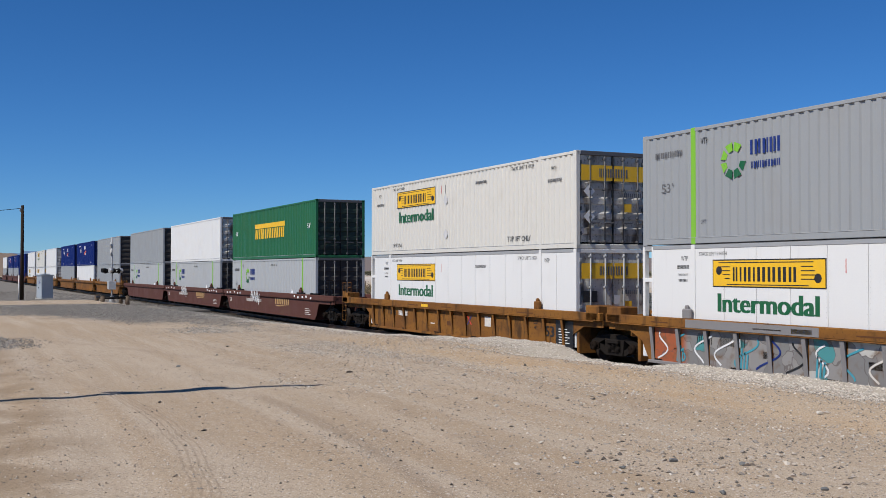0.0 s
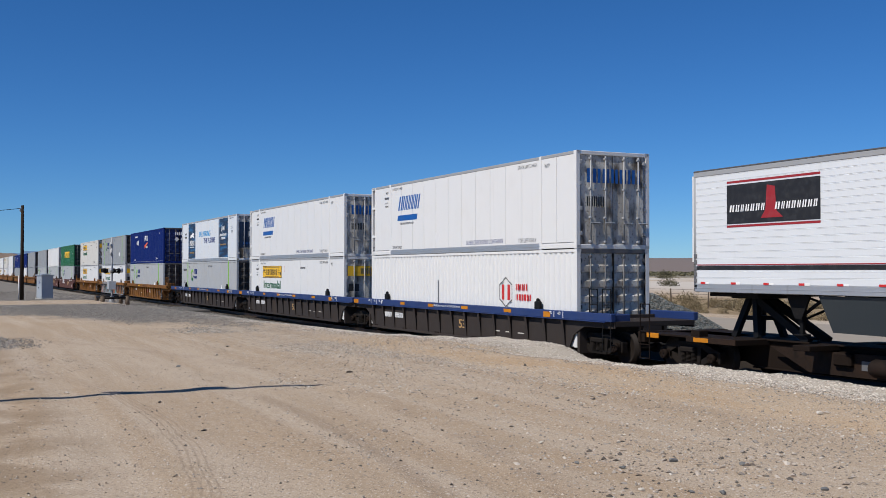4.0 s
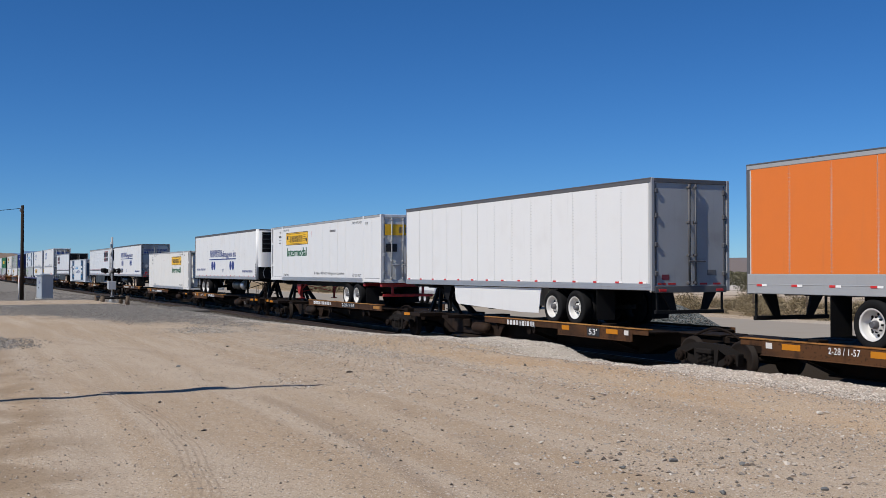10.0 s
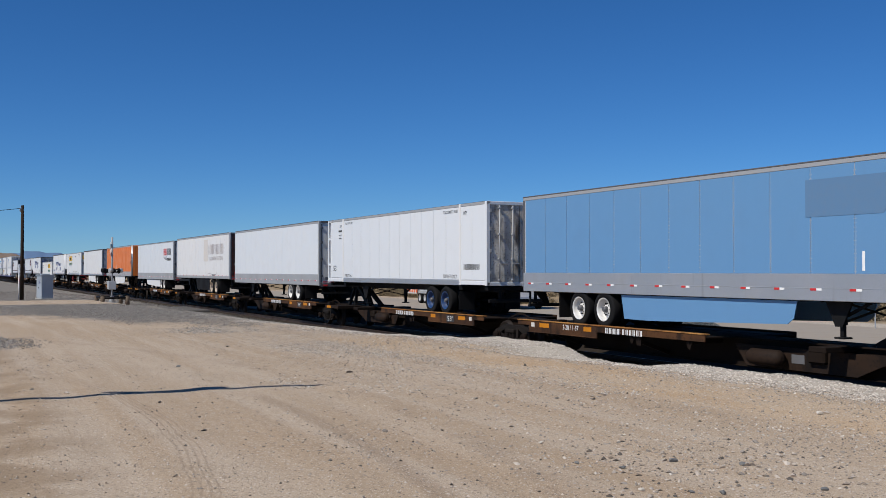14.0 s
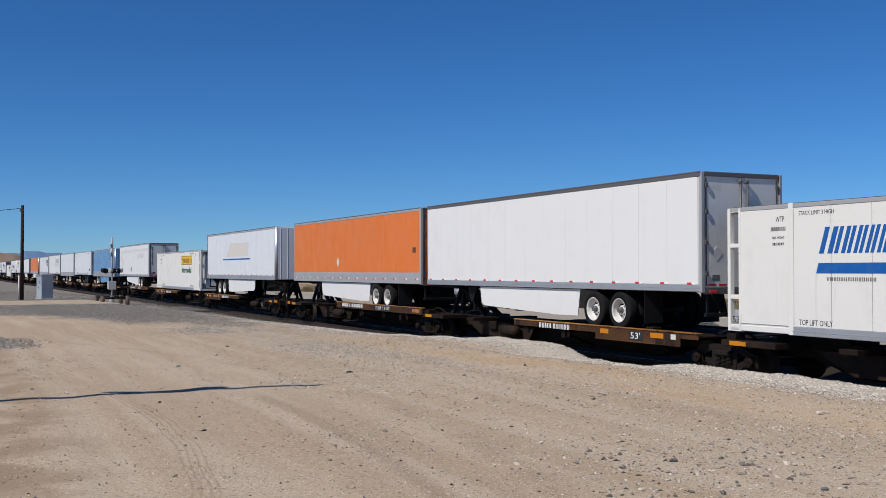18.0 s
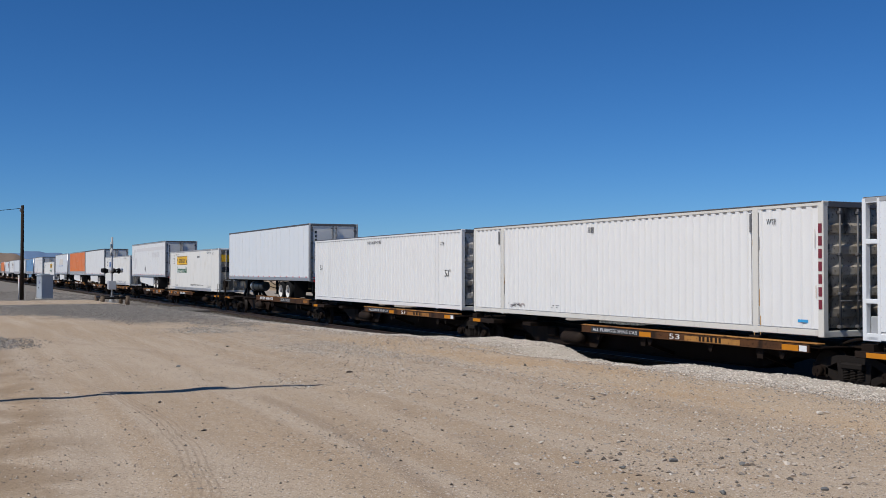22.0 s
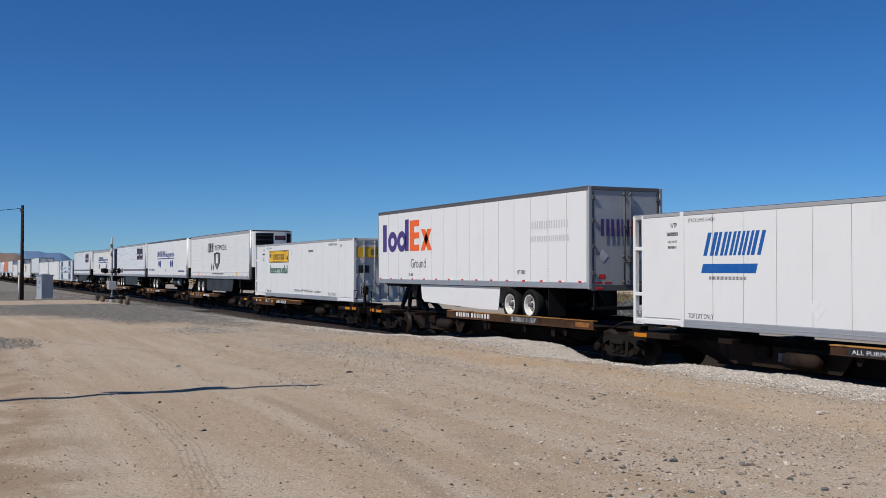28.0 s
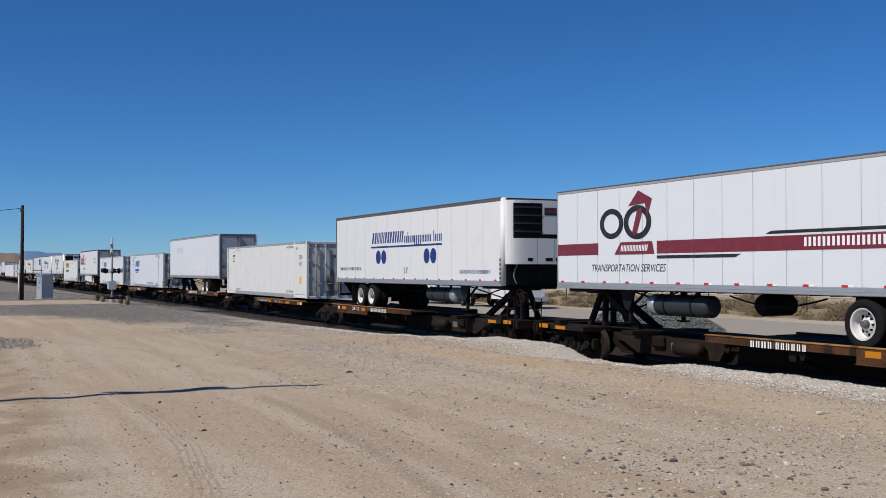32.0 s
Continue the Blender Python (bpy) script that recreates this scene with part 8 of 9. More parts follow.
def twin_discs(r, dz=0.0, web=False, apart=4.89):
    """Blue word in bars, underlined, over two pairs of blue discs; dz shifts it on the wall."""
    bars(r, 4.55, 2.93 + dz, 3.3, 0.46, (0.9, 0.5, 0.5, 0.2, 0.9, 0.9, 0.8, 0.7), "d_blue", slant=0.25, gap=0.2)
    for x, w, z, h, n in ((8.02, 1.0, 2.9, 0.27, 3), (8.35, 0.06, 2.9, 0.42, 1), (9.0, 0.62, 2.8, 0.37, 2), (9.7, 0.85, 2.9, 0.27, 3), (10.78, 0.06, 2.9, 0.4, 1), (10.9, 0.6, 2.9, 0.27, 2)):
        bars(r, x, z + dz, w, h, (0.6,) * n, "d_blue", gap=0.2)
    plate(r, "logo_line", rect(4.45, 11.5, 2.74 + dz, 2.81 + dz), "d_blue")
    for x in (8.015 - 0.5 * apart - 0.3, 8.015 - 0.5 * apart + 0.3, 8.015 + 0.5 * apart - 0.3, 8.015 + 0.5 * apart + 0.3):
        plate(r, "logo_disc", disc(x, 2.35 + dz, 0.27, 0.29), "d_blue")
    write(r, "53'", 7.98, 1.5, 0.4, 0.24, "d_blue")
    bars(r, 13.0, 1.5, 2.3, 0.13, (1,) * 15, "d_blue", gap=0.6)
    if web:
        bars(r, 0.65, 1.62, 2.6, 0.14, (1.3, 1.3, 1.3, 0.3, 0.9, 0.3, 0.3, 0.3, 0.9, 0.9, 0.9, 0.9, 0.3, 0.8, 0.9, 1.3), "d_blue", gap=0.75)
    else:
        bars(r, 0.3, 1.5, 0.9, 0.1, (1,) * 9, "d_dgrey", gap=0.6)


def black_plate(r, x):
    plate(r, "logo_plate", rect(x, x + 2.95, 2.7, 3.62), "d_black")
    plate(r, "logo_line", rect(x, x + 2.95, 3.66, 3.71), "d_crimson")
    plate(r, "logo_line", rect(x, x + 2.95, 2.62, 2.67), "d_crimson")
    plate(r, "logo_mark", [(x + 1.15, 2.8), (x + 1.85, 2.8), (x + 1.65, 2.95), (x + 1.6, 3.5), (x + 1.35, 3.55), (x + 1.3, 3.0)], "d_crimson", lift=0.011)
    bars(r, x + 0.1, 2.98, 1.15, 0.16, (0.5, 0.4, 0.35, 0.4, 0.4, 0.4, 0.35), "d_white", slant=0.2, lift=0.012)
    bars(r, x + 1.6, 2.98, 1.25, 0.16, (0.5, 0.35, 0.4, 0.4, 0.35, 0.4, 0.4, 0.35), "d_white", slant=0.2, lift=0.012)
    plate(r, "side_stripe", rect(0.2, L53 - 0.15, 1.62, 1.72), "d_black")
    plate(r, "side_stripe", rect(0.2, L53 - 0.15, 1.73, 1.755), "d_crimson")


def striped_trailer(p, nose_right):
    r = semi_trailer(p, "bluewhite", "white ribbed refrigerated trailer with a black logo plate and dark stripe", nose_right, ribbed=True, skirt="dark", reefer=True, top="greyrail", top_h=0.15,
                     door="black", rim="rimrust" if p < 0 else "alu", axle=12.6, band=0.2, nose="greyrail")
    black_plate(r, 11.9 if nose_right else 1.3)
    return r


def disc_trailer(p, nose_right, wall="white", top_h=0.13, top="darkrail", axle=12.7, dz=0.0, zt=4.05, panels=13, apart=4.89):
    r = semi_trailer(p, wall, "white trailer with a blue underlined logo and paired discs", nose_right, reefer=nose_right, tank=True, axle=axle, top=top, top_h=top_h, zt=zt, panels=panels, door="doorsteel",
                     nose="white" if nose_right else None, rim="rimwhite" if nose_right else "rimrust")
    twin_discs(r, dz, nose_right, apart)
    if not nose_right:
        for y0 in (-1.05, 0.08):
            end_bars(r, y0, 3.42, 0.95, 0.17, (0.6,) * 7, "d_blue", lift=-0.022)
            end_bars(r, y0, 3.05, 0.95, 0.12, (1,) * 8, "d_dgrey", gap=0.5, lift=-0.022)
            for dy in (0.1, 0.32):
                ob = plate(r, "door_disc", disc(0, 0, 0.09, 0.1, 14), "d_blue", y=0.0)
                ob.matrix_basis = pose(L53 - 0.02, y0 + dy + 0.09, 3.27, 0, 0, 90)
    return r


def plain_trailer(p, wall="white", nose_right=False, label="plain white dry-van trailer", **kw):
    return semi_trailer(p, wall, label, nose_right, **kw)


def fade_marks(r):
    """Ghost of removed lettering: a pale swept emblem and a band under the roof."""
    plate(r, "faded_band", rect(2.6, L53 - 0.3, 3.35, 3.62), "d_shade")
    plate(r, "faded_emblem", [(0.6, 2.5), (1.2, 3.55), (2.4, 3.55), (2.4, 3.3), (1.6, 3.3), (1.1, 2.5)], "d_shade")
    plate(r, "faded_emblem", [(1.3, 1.75), (2.2, 1.75), (2.9, 2.75), (1.8, 2.75)], "d_shade")
    bars(r, 10.3, 2.75, 3.2, 0.42, (1, 0.9, 0.8, 0.9, 0.8), "d_shade", slant=0.2)
    plate(r, "warning_diamond", [(6.85, 1.75), (7.1, 1.45), (7.35, 1.75), (7.1, 2.05)], "d_dgrey")


# place, what it carries, side of the wheel deck, front end, rear end
SPINES = [(-324.6, "striped", "right", "end", "joint"), (-306.53, "swim", "right", "joint", "joint"), (-286.3, "striped_n", "left", "joint", "end"),
          (-267.1, "disc", "right", "end", "joint"), (-246.85, "ban_flip", "left", "joint", "joint"), (-228.77, "disc_n", "left", "joint", "end"),
          (-209.56, "ban_chassis", "right", "end", "joint"), (-190.86, "plain_skirt", "right", "joint", "joint"), (-171.1, "orange_n", "left", "joint", "end"),
          (-151.4, "redblack", "right", "end", "joint"), (-133.9, "serif", "right", "joint", "joint"), (-116.35, "lowplain", "right", "joint", "joint"),
          (-98.82, "box_chassis", "right", "joint", "joint"), (-80.2, "blue_n", "left", "joint", "end"),
          (-60.67, "faded", "right", "end", "joint"), (-40.5, "ban", "left", "joint", "joint"), (-22.3, "pale_n", "left", "joint", "end"),
          (-2.85, "orange", "right", "end", "joint"), (13.8, "plain_skirt", "right", "joint", "joint"), (30.9, "slant", "right", "joint", "joint"),
          (48.3, "faded", "right", "joint", "joint"), (66.38, "ban", "left", "joint", "end"),
          (85.15, "plain_tank", "right", "end", "joint"), (102.2, "white", "right", "joint", "joint"), (119.3, "white_old", "right", "joint", "joint"),
          (136.5, "swim", "right", "joint", "joint"), (154.56, "striped_n", "left", "joint", "end"),
          (173.7, "disc_old", "right", "end", "joint"), (191.8, "striped_n", "left", "joint", "joint"), (209.2, "disc_n", "left", "joint", "joint"),
          (226.7, "shield_n", "left", "joint", "joint"), (244.1, "ban", "left", "joint", "end"),
          (263.05, "twotone", "right", "end", "joint"), (281.35, "slant", "right", "joint", "joint"), (302.0, "slant_post", "left", "joint", "end"),
          (320.95, "patched", "right", "end", "joint"), (339.35, "reefer", "right", "joint", "joint"), (359.8, "disc_n", "left", "joint", "end"),
          (379.3, "stripe_ring", "right", "end", "joint")]
FLAT_Z = 1.186


def load(kind, p):
    if kind in ("striped", "striped_n"):
        striped_trailer(p, kind == "striped_n")
    elif kind == "swim":
        swim_reefer(p, FLAT_Z)
    elif kind in ("disc", "disc_n"):
        disc_trailer(p, kind == "disc_n", axle=12.7 if kind == "disc" else 12.85 if p < 0 else 12.35, dz=0.0 if kind == "disc" else -0.42 if p < 0 else -0.18)
    elif kind == "disc_old":
        disc_trailer(p, False, "cream", 0.28, "greyrail", 12.2, -0.25, 3.92, 25, 5.45)
    elif kind == "ban":
        banner_reefer(p, FLAT_Z, "cream" if p < 200 else "white", word="30 Pallets (48\"X40\") Reefer Container" if p > 0 else "30 Pallets (48\"X40\") Refrigerated Container", x=11.0 if p < -30 and p > -50 else 2.8) if p > 0 else banner_reefer(p, FLAT_Z, "cream", True, 9.7, "")
    elif kind == "ban_flip":
        banner_reefer(p, FLAT_Z, "cream", True, 9.7, "")
    elif kind == "ban_chassis":
        banner_reefer(p, 2.085, "white")
        chassis(p, "redsteel", 12.6)
    elif kind == "box_chassis":
        r = smooth_container(p, 2.085, "bluewhite", label="plain white refrigerated container on a road chassis", door="doorgrey", post="white")
        small_print(r)
        write(r, "53'", 0.75, 0.5, 0.5, 0.26)
        bars(r, 14.4, 0.55, 1.2, 0.2, (1, 1, 1, 1, 0.3, 1, 1, 1, 1), "d_black")
        chassis(p, "black", 12.2, "rimblue")
    elif kind == "plain_skirt":
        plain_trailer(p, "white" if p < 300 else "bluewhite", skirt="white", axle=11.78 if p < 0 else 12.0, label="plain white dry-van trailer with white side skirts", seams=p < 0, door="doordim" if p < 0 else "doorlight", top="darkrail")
    elif kind == "plain_tank":
        plain_trailer(p, "bluewhite", tank=True, axle=11.88, label="plain white ribbed-seam trailer with a fuel tank", panels=20, zt=3.98, top="darkrail", top_h=0.08)
    elif kind == "lowplain":
        plain_trailer(p, "bluewhite", band=0.55, zb=0.88, base="greyrail", axle=12.2, seams=False, label="plain white trailer with a deep grey lower band")
    elif kind == "redblack":
        r = plain_trailer(p, "bluewhite", band=0.55, zb=0.88, zt=3.97, top_h=0.1, base="greyrail", skirt="white", axle=11.8, label="white trailer with a red and black logo and grey lower band")
        bars(r, 12.2, 2.85, 1.25, 0.55, (1, 1, 1), "d_red")
        bars(r, 13.6, 2.85, 1.5, 0.55, (0.8, 0.3, 1, 0.8), "d_black")
        for k in range(3):
            plate(r, "logo_line", rect(12.2 + 0.3 * k, 13.55, 2.7 - 0.1 * k, 2.74 - 0.1 * k), "d_black")
        bars(r, 13.6, 2.42, 1.5, 0.22, (1,) * 9, "d_black", slant=0.2, gap=0.3)
    elif kind == "serif":
        r = plain_trailer(p, "white", skirt="black", axle=12.05, panels=15, post="white", door="oxide", label="aged white trailer with ghosted grey lettering and maroon doors", rim="rimrust", base="greyrail")
        plate(r, "faded_patch", rect(9.1, 10.25, 2.25, 3.75), "d_tan")
        bars(r, 10.55, 2.72, 4.1, 0.66, (0.3, 0.22, 0.3, 0.22, 0.3, 0.3, 0.3, 0.2, 0.3, 0.22, 0.3, 0.3), "d_ghost", gap=0.28)
        write(r, "TRANSPORTATION", 10.55, 2.3, 3.95, 0.26, "d_ghost")
        for x, z, w, h in ((9.6, 1.3, 0.5, 0.02), (10.4, 1.42, 0.9, 0.05), (11.3, 1.36, 0.5, 0.03), (12.6, 1.44, 0.5, 0.06), (13.2, 1.33, 0.7, 0.02), (5.2, 1.3, 0.35, 0.015), (7.7, 1.5, 0.4, 0.015)):
            plate(r, "scuff", [(x, z), (x + 0.4 * w, z - 0.3 * h), (x + w, z + 0.2 * h), (x + 0.8 * w, z + 0.5 * h), (x + 0.2 * w, z + 0.4 * h)], "d_ghost")
        plate(r, "grime", rect(11.5, 12.7, 1.27, 1.36), "d_dgrey")
    elif kind in ("orange", "orange_n"):
        r = plain_trailer(p, "orange", kind == "orange_n", band=0.45, base="greyrail", skirt="white", top="greyrail", axle=11.9 if kind == "orange_n" else 12.1, door="orange",
                          label="bright orange trailer with grey lower band and white skirts", panels=13)
        for x in (0.3, 5.2, 7.6, 14.2):
            plate(r, "roof_tag", rect(x, x + 0.75, 3.95, 4.02), "d_white")
        plate(r, "warning_diamond", [(6.6, 2.0), (6.8, 1.75), (7.0, 2.0), (6.8, 2.25)], "d_tan")
        bars(r, 15.35, 2.3, 0.32, 0.22, (1, 1), "d_black")
        if kind == "orange_n":
            plate(r, "number_strip", rect(15.98, 16.14, 1.9, 3.3), "d_white")
            for k in range(9):
                plate(r, "number_bar", rect(16.0, 16.12, 2.0 + 0.14 * k, 2.08 + 0.14 * k), "d_black", lift=0.012)
            part("nose_light", "o", lambda bm: cbox(bm, L53, L53 + 0.12, 0.35, 0.6, 3.3, 3.75, 0.03), "rimwhite", r)
            for k, (y, z, m) in enumerate(((-0.3, 1.55, "d_yellow"), (0.7, 2.2, "d_dgrey"), (0.3, 1.5, "d_white"), (0.9, 2.4, "d_white"))):
                part("nose_label", k, lambda bm: cbox(bm, L53 + 0.012, L53 + 0.016, y, y + 0.3, z, z + 0.26, 0.001), m, r)
    elif kind == "blue_n":
        r = plain_trailer(p, "skyblue", True, zb=0.96, band=0.58, zt=3.95, base="alu", skirt="blue", axle=12.3, label="light blue trailer with silver lower rail and blue skirts", nose="alu", top="greyrail")
        plate(r, "paint_patch", [(12.2, 2.75), (14.3, 2.75), (14.65, 3.2), (14.4, 3.55), (12.2, 3.55)], "d_patch")
        plate(r, "white_mark", rect(13.75, 13.82, 1.6, 2.0), "d_white")
        for k in range(10):
            plate(r, "number_bar", rect(15.98, 16.1, 1.6 + 0.17 * k, 1.7 + 0.17 * k), "d_blue", lift=0.012)
        part("nose_light", "b", lambda bm: cbox(bm, L53, L53 + 0.15, 0.15, 0.45, 2.1, 2.7, 0.03), "cream", r)
    elif kind == "faded":
        r = plain_trailer(p, "white", skirt="white", axle=12.13, label="white trailer with ghosted emblem and band under the roof", door="doorlight", panels=15, seams="taper")
        fade_marks(r)
        for z0, word, h in ((1.86, "CAUTION", 0.09), (1.42, "WIDE TURNS", 0.09)):
            part("warning_label", word, lambda bm: cbox(bm, 0, 0.003, 0, 0.34, 0, 0.15, 0.001), "d_maroon", r, pose(L53 - 0.026, 0.55, z0))
            write_end(r, word, 0.58, z0 + 0.03, 0.28, h, "d_white", 0.0)
    elif kind == "pale_n":
        r = plain_trailer(p, "bluewhite", True, skirt="white", axle=12.0, label="pale blue-white trailer with a thin blue line", band=0.25)
        plate(r, "logo_line", rect(4.4, 10.9, 2.28, 2.36), "d_mblue")
        plate(r, "faded_patch", [(5.3, 2.5), (10.5, 2.5), (10.6, 3.3), (6.2, 3.35)], "d_tan")
    elif kind == "slant":
        slant_reefer(p, FLAT_Z, "cream" if p < 100 else "white")
    elif kind == "slant_post":
        slant_reefer(p, FLAT_Z, "bluewhite", "alu")
    elif kind == "white":
        r = corrugated_container(p, FLAT_Z, "white", door="doorgrey", label="off-white corrugated steel container")
        # grey lines drawn beside the posts as their shadow edges
        for x in (1.955, 2.175, 13.955, 14.185):
            plate(r, "post_joint", rect(x, x + 0.012, 0.2, 2.74), "d_grey")
        write(r, "WARNING HIGH CUBE", 7.0, 2.55, 1.5, 0.13)
        write(r, "53'", 0.75, 1.45, 0.4, 0.24)
        write(r, "53'", 14.75, 1.2, 0.45, 0.26)
        write(r, "WTP", 14.35, 2.35, 0.3, 0.13)
    elif kind == "white_old":
        r = corrugated_container(p, FLAT_Z, "white", rail="ivory", door="doorgrime", label="scuffed white corrugated container with rust marks")
        write(r, "WTP", 14.45, 2.45, 0.3, 0.13)
        plate(r, "blue_label", rect(15.4, 15.7, 0.3, 0.36), "d_cyan")
        # darker shadow lines painted along both sides of each lifting post
        for x in (1.955, 2.175, 13.955, 14.185):
            plate(r, "post_joint", rect(x, x + 0.018, 0.2, 2.74), "d_dgrey")
        for x in (1.9, 14.0):
            plate(r, "lift_pocket", rect(x - 0.12, x - 0.05, 2.3, 2.72), "d_dgrey")
        rngs = random.Random(5)
        for k in range(16):
            x, zz = rngs.choice((14.0, 14.05, 14.2, 2.0, 2.2, 15.9)) + rngs.uniform(-0.03, 0.03), rngs.uniform(0.35, 2.4)
            plate(r, "rust_run", rect(x, x + rngs.uniform(0.012, 0.03), zz - rngs.uniform(0.1, 0.5), zz), rngs.choice(("d_gold", "d_tan", "d_dgrey")))
        for k in range(22):
            x = 2.4 + rngs.choice((0, 0, 1)) * 2.2 + rngs.uniform(0, 1.1)
            zz = 0.3 + rngs.uniform(-0.06, 0.06)
            plate(r, "scrape", rect(x, x + rngs.uniform(0.05, 0.22), zz, zz + rngs.uniform(0.012, 0.035)), rngs.choice(("d_dgrey", "d_ghost")))
        bars(r, 7.15, 2.5, 0.32, 0.16, (1, 1, 1), "d_dgrey")
        for k in range(7):
            plate(r, "door_number_bar", rect(16.02, 16.12, 0.6 + 0.27 * k, 0.8 + 0.27 * k), "d_maroon", lift=0.02)
    elif kind == "shield_n":
        r = semi_trailer(p, "white", "white ribbed refrigerated trailer with a black shield emblem", True, ribbed=True, skirt="dark", reefer=True, top="greyrail", top_h=0.2, tank=False, axle=12.9, nose="alu")
        bars(r, 5.35, 2.85, 1.6, 0.62, (1, 0.9, 0.3, 1.1, 0.8), "d_black", gap=0.12)
        write(r, "INTERMODAL", 7.35, 2.95, 3.2, 0.36, "d_black", slant=0.2)
        plate(r, "shield", [(8.0, 1.65), (8.75, 2.1), (8.9, 2.75), (8.0, 2.85), (7.1, 2.75), (7.25, 2.1)], "d_black")
        plate(r, "shield_field", [(8.0, 1.78), (8.62, 2.15), (8.75, 2.66), (8.0, 2.75), (7.25, 2.66), (7.38, 2.15)], "d_dgrey", lift=0.012)
        plate(r, "shield_bar", [(7.75, 2.1), (8.25, 2.1), (8.15, 2.7), (7.85, 2.7)], "d_white", lift=0.016)
        for x in (6.2, 6.75):
            plate(r, "warning_diamond", [(x, 1.85), (x + 0.25, 1.6), (x + 0.5, 1.85), (x + 0.25, 2.1)], "d_dgrey")
        bars(r, 6.7, 1.36, 3.0, 0.1, (1,) * 18, "d_dgrey", gap=0.4)
        plate(r, "side_stripe", rect(0.2, L53 - 0.2, 1.46, 1.5), "d_grey")
        for x in (2.6, 13.0):
            plate(r, "yellow_label", rect(x, x + 0.2, 1.3, 1.55), "d_yellow", lift=0.012)
    elif kind == "twotone":
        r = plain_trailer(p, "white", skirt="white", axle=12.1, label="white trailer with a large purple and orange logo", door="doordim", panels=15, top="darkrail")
        for x0, w, h, m in ((0.62, 0.4, 1.12, "d_purple"), (2.92, 0.36, 1.26, "d_purple"), (3.4, 0.42, 1.2, "d_orange")):
            plate(r, "logo_bar", rect(x0, x0 + w, 2.38, 2.38 + h), m)
        for x0 in (1.65, 2.6):
            annulus(r, x0, 2.78, 0.17, 0.42, "d_purple", 1.12)
        for z0 in (2.38, 2.86, 3.34):
            plate(r, "logo_bar", rect(3.82, 4.3, z0, z0 + 0.24), "d_orange")
        for sl in (0.75, -0.75):
            plate(r, "logo_bar", rect(4.95 - 0.44 * sl - 0.19, 4.95 - 0.44 * sl + 0.19, 2.38, 3.2, sl), "d_orange")
        end_bars(r, -0.9, 2.6, 1.0, 0.5, (1, 1, 1), "d_purple")
        end_bars(r, 0.15, 2.6, 0.65, 0.5, (1, 1), "d_orange")
        write(r, "Ground", 3.5, 1.72, 1.4, 0.36, "d_dgrey")
        write(r, "LIFT HERE", 12.0, 1.5, 0.5, 0.12)
        write(r, "LIFT HERE", 3.3, 1.4, 0.4, 0.1)
        bars(r, 12.8, 2.9, 2.2, 0.24, (1,) * 8, "d_grey", gap=0.4)
        bars(r, 12.8, 2.5, 2.3, 0.18, (1,) * 11, "d_grey", gap=0.4)
    elif kind == "patched":
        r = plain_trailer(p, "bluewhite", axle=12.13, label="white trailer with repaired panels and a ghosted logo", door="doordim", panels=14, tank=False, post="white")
        write_end(r, "850", -1.08, 1.75, 0.36, 0.24)
        bars(r, 2.8, 2.95, 2.1, 0.42, (0.35, 0.35, 0.3, 0.3, 0.35, 0.35, 0.3), "d_shade", gap=0.25)
        plate(r, "faded_patch", rect(2.8, 4.9, 2.62, 2.85), "d_pale")
        for x, w in ((9.2, 1.1), (10.4, 1.1), (11.6, 1.1)):
            plate(r, "repair_panel", rect(x, x + w, 1.6, 2.15), "d_pale")
            plate(r, "repair_panel", rect(x, x + w, 2.17, 2.5), "d_pale")
        plate(r, "repair_panel", rect(9.3, 9.65, 2.75, 3.25), "d_pale")
    elif kind == "reefer":
        r = smooth_container(p, FLAT_Z, "cream", label="clean off-white refrigerated container with black stencils", base="greyrail")
        small_print(r)
        write(r, "53 ft", 14.85, 2.0, 0.6, 0.22)
        write(r, "XHC", 14.85, 1.65, 0.55, 0.22)
        plate(r, "yellow_label", rect(14.95, 15.25, 0.75, 1.1), "d_yellow")
        end_bars(r, 0.26, 0.68, 0.26, 0.34, (1,), "d_yellow")
        for y0 in (-0.36, 0.68):
            end_bars(r, y0, 0.7, 0.2, 0.24, (1,), "d_dgrey")
        end_bars(r, 0.12, 2.08, 0.98, 0.15, (1, 1, 1, 1, 0.5, 1, 1, 1, 1, 1, 1), "d_black")
    elif kind == "stripe_ring":
        r = plain_trailer(p, "bluewhite", axle=12.4, zt=3.97, top_h=0.1, label="white trailer with maroon stripe and black lettering", panels=15, tank=True, skirt="")
        part("spare_tyre", "ring", lambda bm: ring_y(bm, 7.95, 0.78, -0.5, 0.5, [(0.2, 0), (0.26, 0.08), (0.26, 0.92), (0.2, 1)], 16), "rubber", r)
        plate(r, "side_stripe", rect(0.15, 2.3, 2.05, 2.38), "d_maroon")
        plate(r, "side_stripe", rect(5.0, 15.9, 2.05, 2.38), "d_maroon")
        plate(r, "side_line", [(5.0, 1.92), (8.0, 1.92), (8.2, 2.0), (5.0, 2.0)], "d_black")
        plate(r, "side_line", [(9.0, 2.43), (15.9, 2.43), (15.9, 2.5), (9.2, 2.5)], "d_black")
        annulus(r, 2.95, 2.9, 0.27, 0.42, "d_black", 1.35)
        annulus(r, 4.15, 2.9, 0.3, 0.46, "d_black", 1.35)
        plate(r, "logo_mark", [(3.92, 2.62), (4.0, 2.55), (4.14, 2.62), (4.36, 3.12), (4.36, 3.24), (4.28, 3.28), (4.14, 3.2)], "d_maroon", lift=0.01)
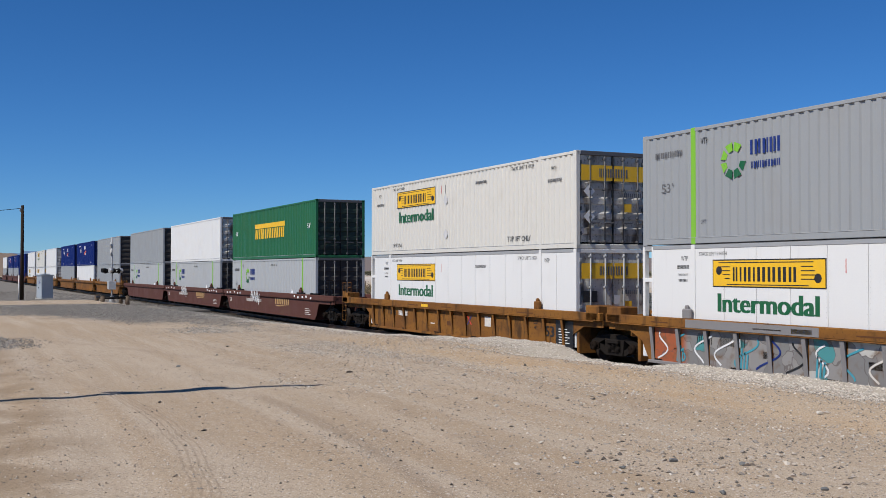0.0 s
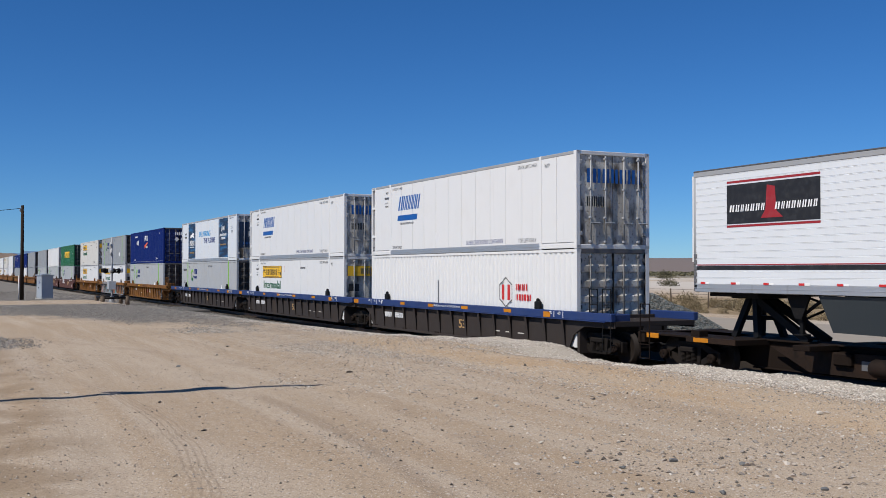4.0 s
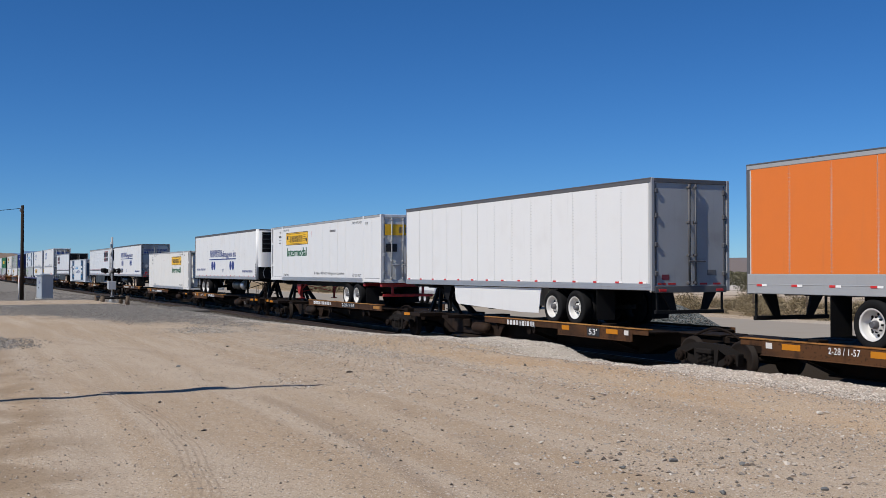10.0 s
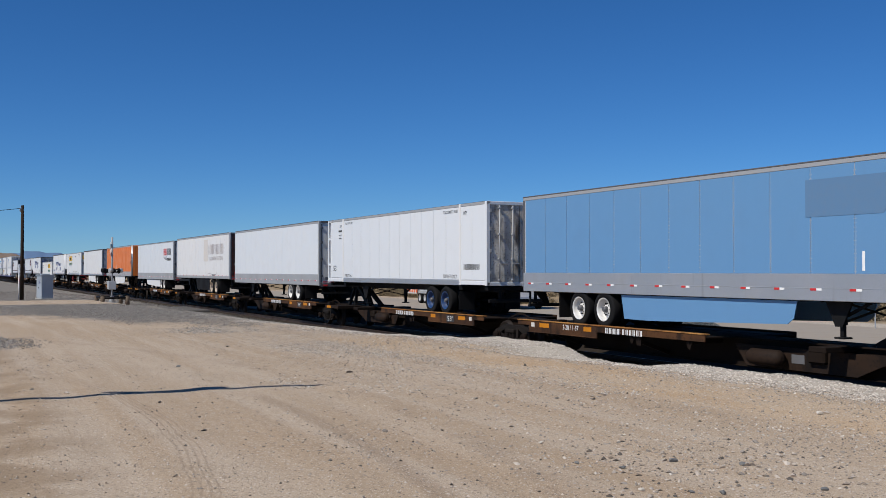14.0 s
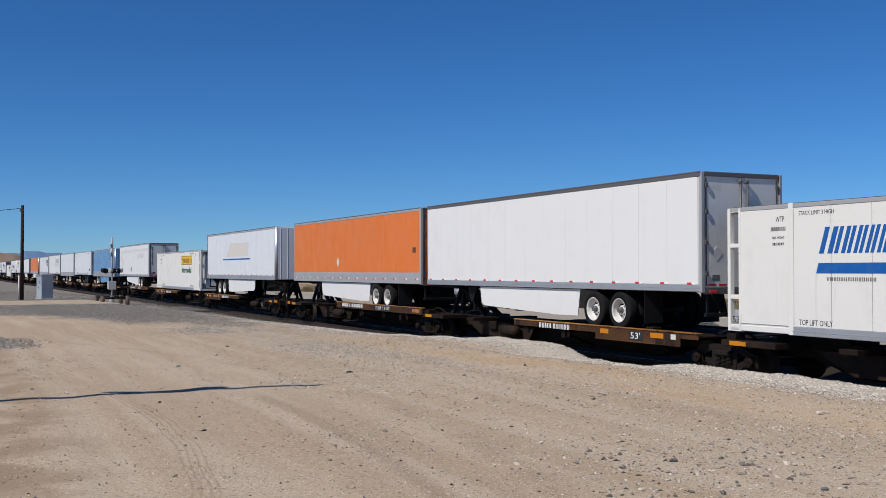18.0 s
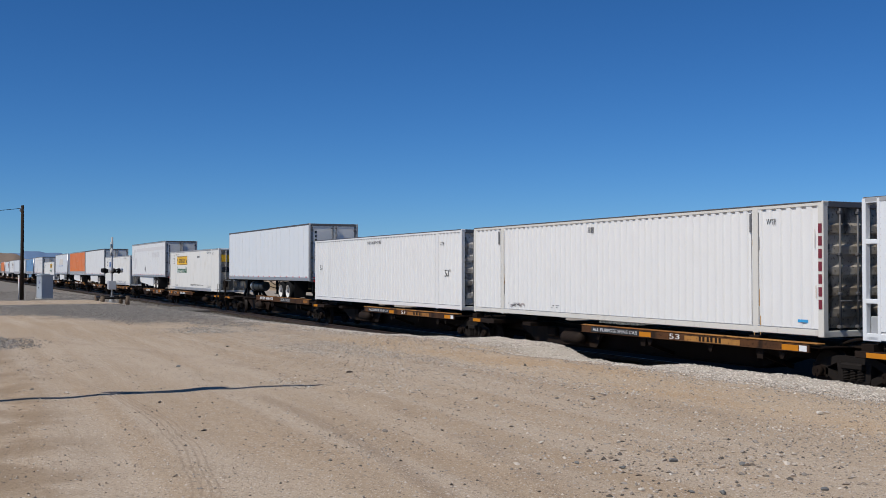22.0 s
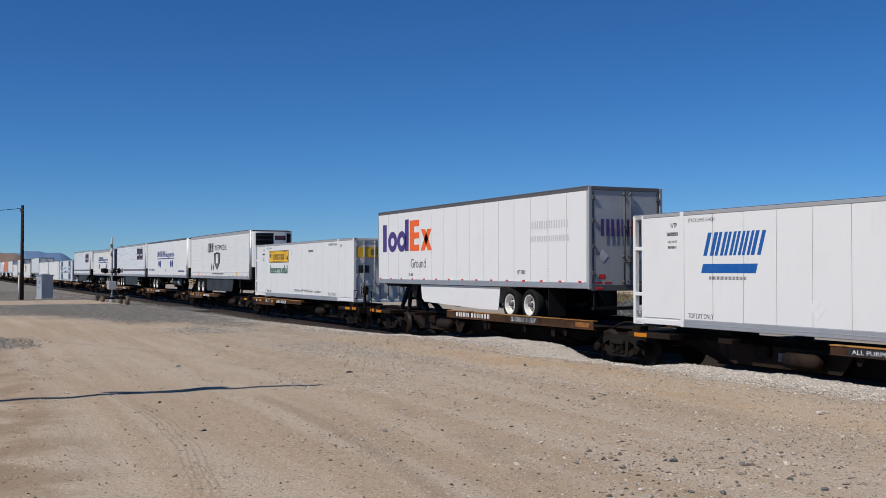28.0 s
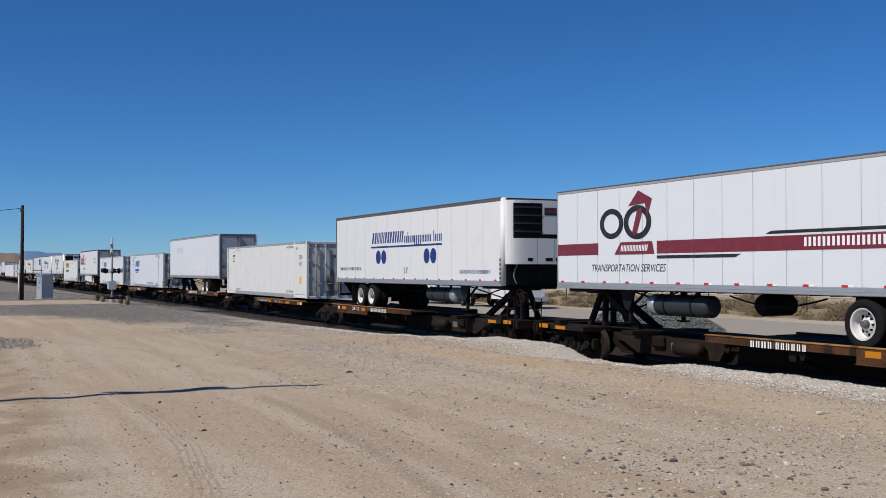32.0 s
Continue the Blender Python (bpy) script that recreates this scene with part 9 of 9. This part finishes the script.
        plate(r, "logo_mark", [(3.75, 3.35), (4.2, 3.75), (4.8, 3.5), (4.6, 3.0), (4.5, 3.4)], "d_maroon", lift=0.012)
        plate(r, "logo_mark", [(3.1, 2.05), (4.9, 2.05), (4.8, 2.38), (3.4, 2.38)], "d_maroon", lift=0.014)
        bars(r, 3.4, 2.13, 1.2, 0.16, (1,) * 9, "d_white", slant=0.2, gap=0.3, lift=0.02)
        write(r, "TRANSPORTATION SERVICES", 1.95, 1.58, 3.4, 0.2, "d_black", slant=0.2)
        bars(r, 10.2, 2.13, 4.2, 0.2, (1,) * 16, "d_white", gap=0.3, lift=0.012)


PLACES = [w[0] for w in WELLS] + [s[0] for s in SPINES]


def gaps(p):
    k = PLACES.index(p)
    before = p - PLACES[k - 1] - L53 if k else 4.0
    after = PLACES[k + 1] - p - L53 if k + 1 < len(PLACES) else 4.0
    return before, after


def stroke(root, pts, w, m, y=-1.46):
    """A sprayed line of constant width."""
    def build(bm):
        for (x0, z0), (x1, z1) in zip(pts, pts[1:]):
            d = math.hypot(x1 - x0, z1 - z0)
            nx, nz = -(z1 - z0) / d * w / 2, (x1 - x0) / d * w / 2
            prism(bm, [(x0 - nx, z0 - nz), (x1 - nx, z1 - nz), (x1 + nx, z1 + nz), (x0 + nx, z0 + nz)], y - 0.012, y - 0.006)
    part("sprayed_line", (tuple(pts), w, y), build, m, root)


def sprayed(root):
    step = (L53 - 1.1) / 14
    for k in range(10):
        x0 = 0.55 + k * step + 0.07
        part("sprayed_panel", k, lambda bm: cbox(bm, x0, x0 + step - 0.14, -1.376, -1.371, 0.29, 1.16, 0.001), "graffiti", root)
    plate(root, "sprayed_chord", rect(2.0, 6.4, 1.2, 1.4), "graff", y=-1.5, lift=0.004)
    rng = random.Random(12)
    for k, m in enumerate(("d_pale", "d_teal", "d_pale", "d_pale", "d_teal", "d_blue", "d_black", "d_pale", "d_teal", "d_tan", "d_pale", "d_orange")):
        x0, a = 0.75 + k * 0.78, rng.uniform(-0.3, 0.3)
        pts = [(x0 + 0.28 * math.sin(a + 0.55 * q + k) + 0.04 * q, 0.36 + 0.075 * q) for q in range(10)]
        stroke(root, pts, 0.045, m, y=-1.375)
        if k % 3 == 1:
            for q in range(3):
                stroke(root, [(x0 + 0.1 * q, 0.34), (x0 + 0.04 + 0.1 * q, 0.8 - 0.06 * q)], 0.05, "d_teal", y=-1.375)
    bars(root, 10.6, 0.62, 2.3, 0.42, (0.3, 0.9, 0.3, 0.5, 0.3), "d_maroon", gap=0.5, y=-1.37)


for p, up, low, liv, front, rear in WELLS:
    stack(p, U[up], U[low])
    top, side, rib, style, label = LIVERY[liv]
    car = well_car(p, *gaps(p), front, rear, top, side, "graff" if p == -427.5 else rib, style, label if p != -427.5 else "ochre well car with grey and orange sprayed graffiti panels")
    if p == -427.5:
        sprayed(car)
for p, kind, deck, front, rear in SPINES:
    on_wheels = kind not in ("swim", "ban", "ban_flip", "slant", "slant_post", "white", "white_old", "reefer")
    spine_car(p, *gaps(p), front, rear, deck, "trailer" if on_wheels else "box", curb="high" if front == "end" and deck == "right" and p not in (-151.4, 173.7, 379.3) else "box" if not on_wheels and deck == "right" else "low", twin=kind == "ban_flip")
    load(kind, p)


def motions():
    """The whole train rolls on along the track."""
    for ob, p, z in MOVING:
        walk(ob, [(t, pose(p - run(t), TRACK_Y, z)) for t in (0.0, 8.0, 16.0, 24.0, 32.0)])


motions()
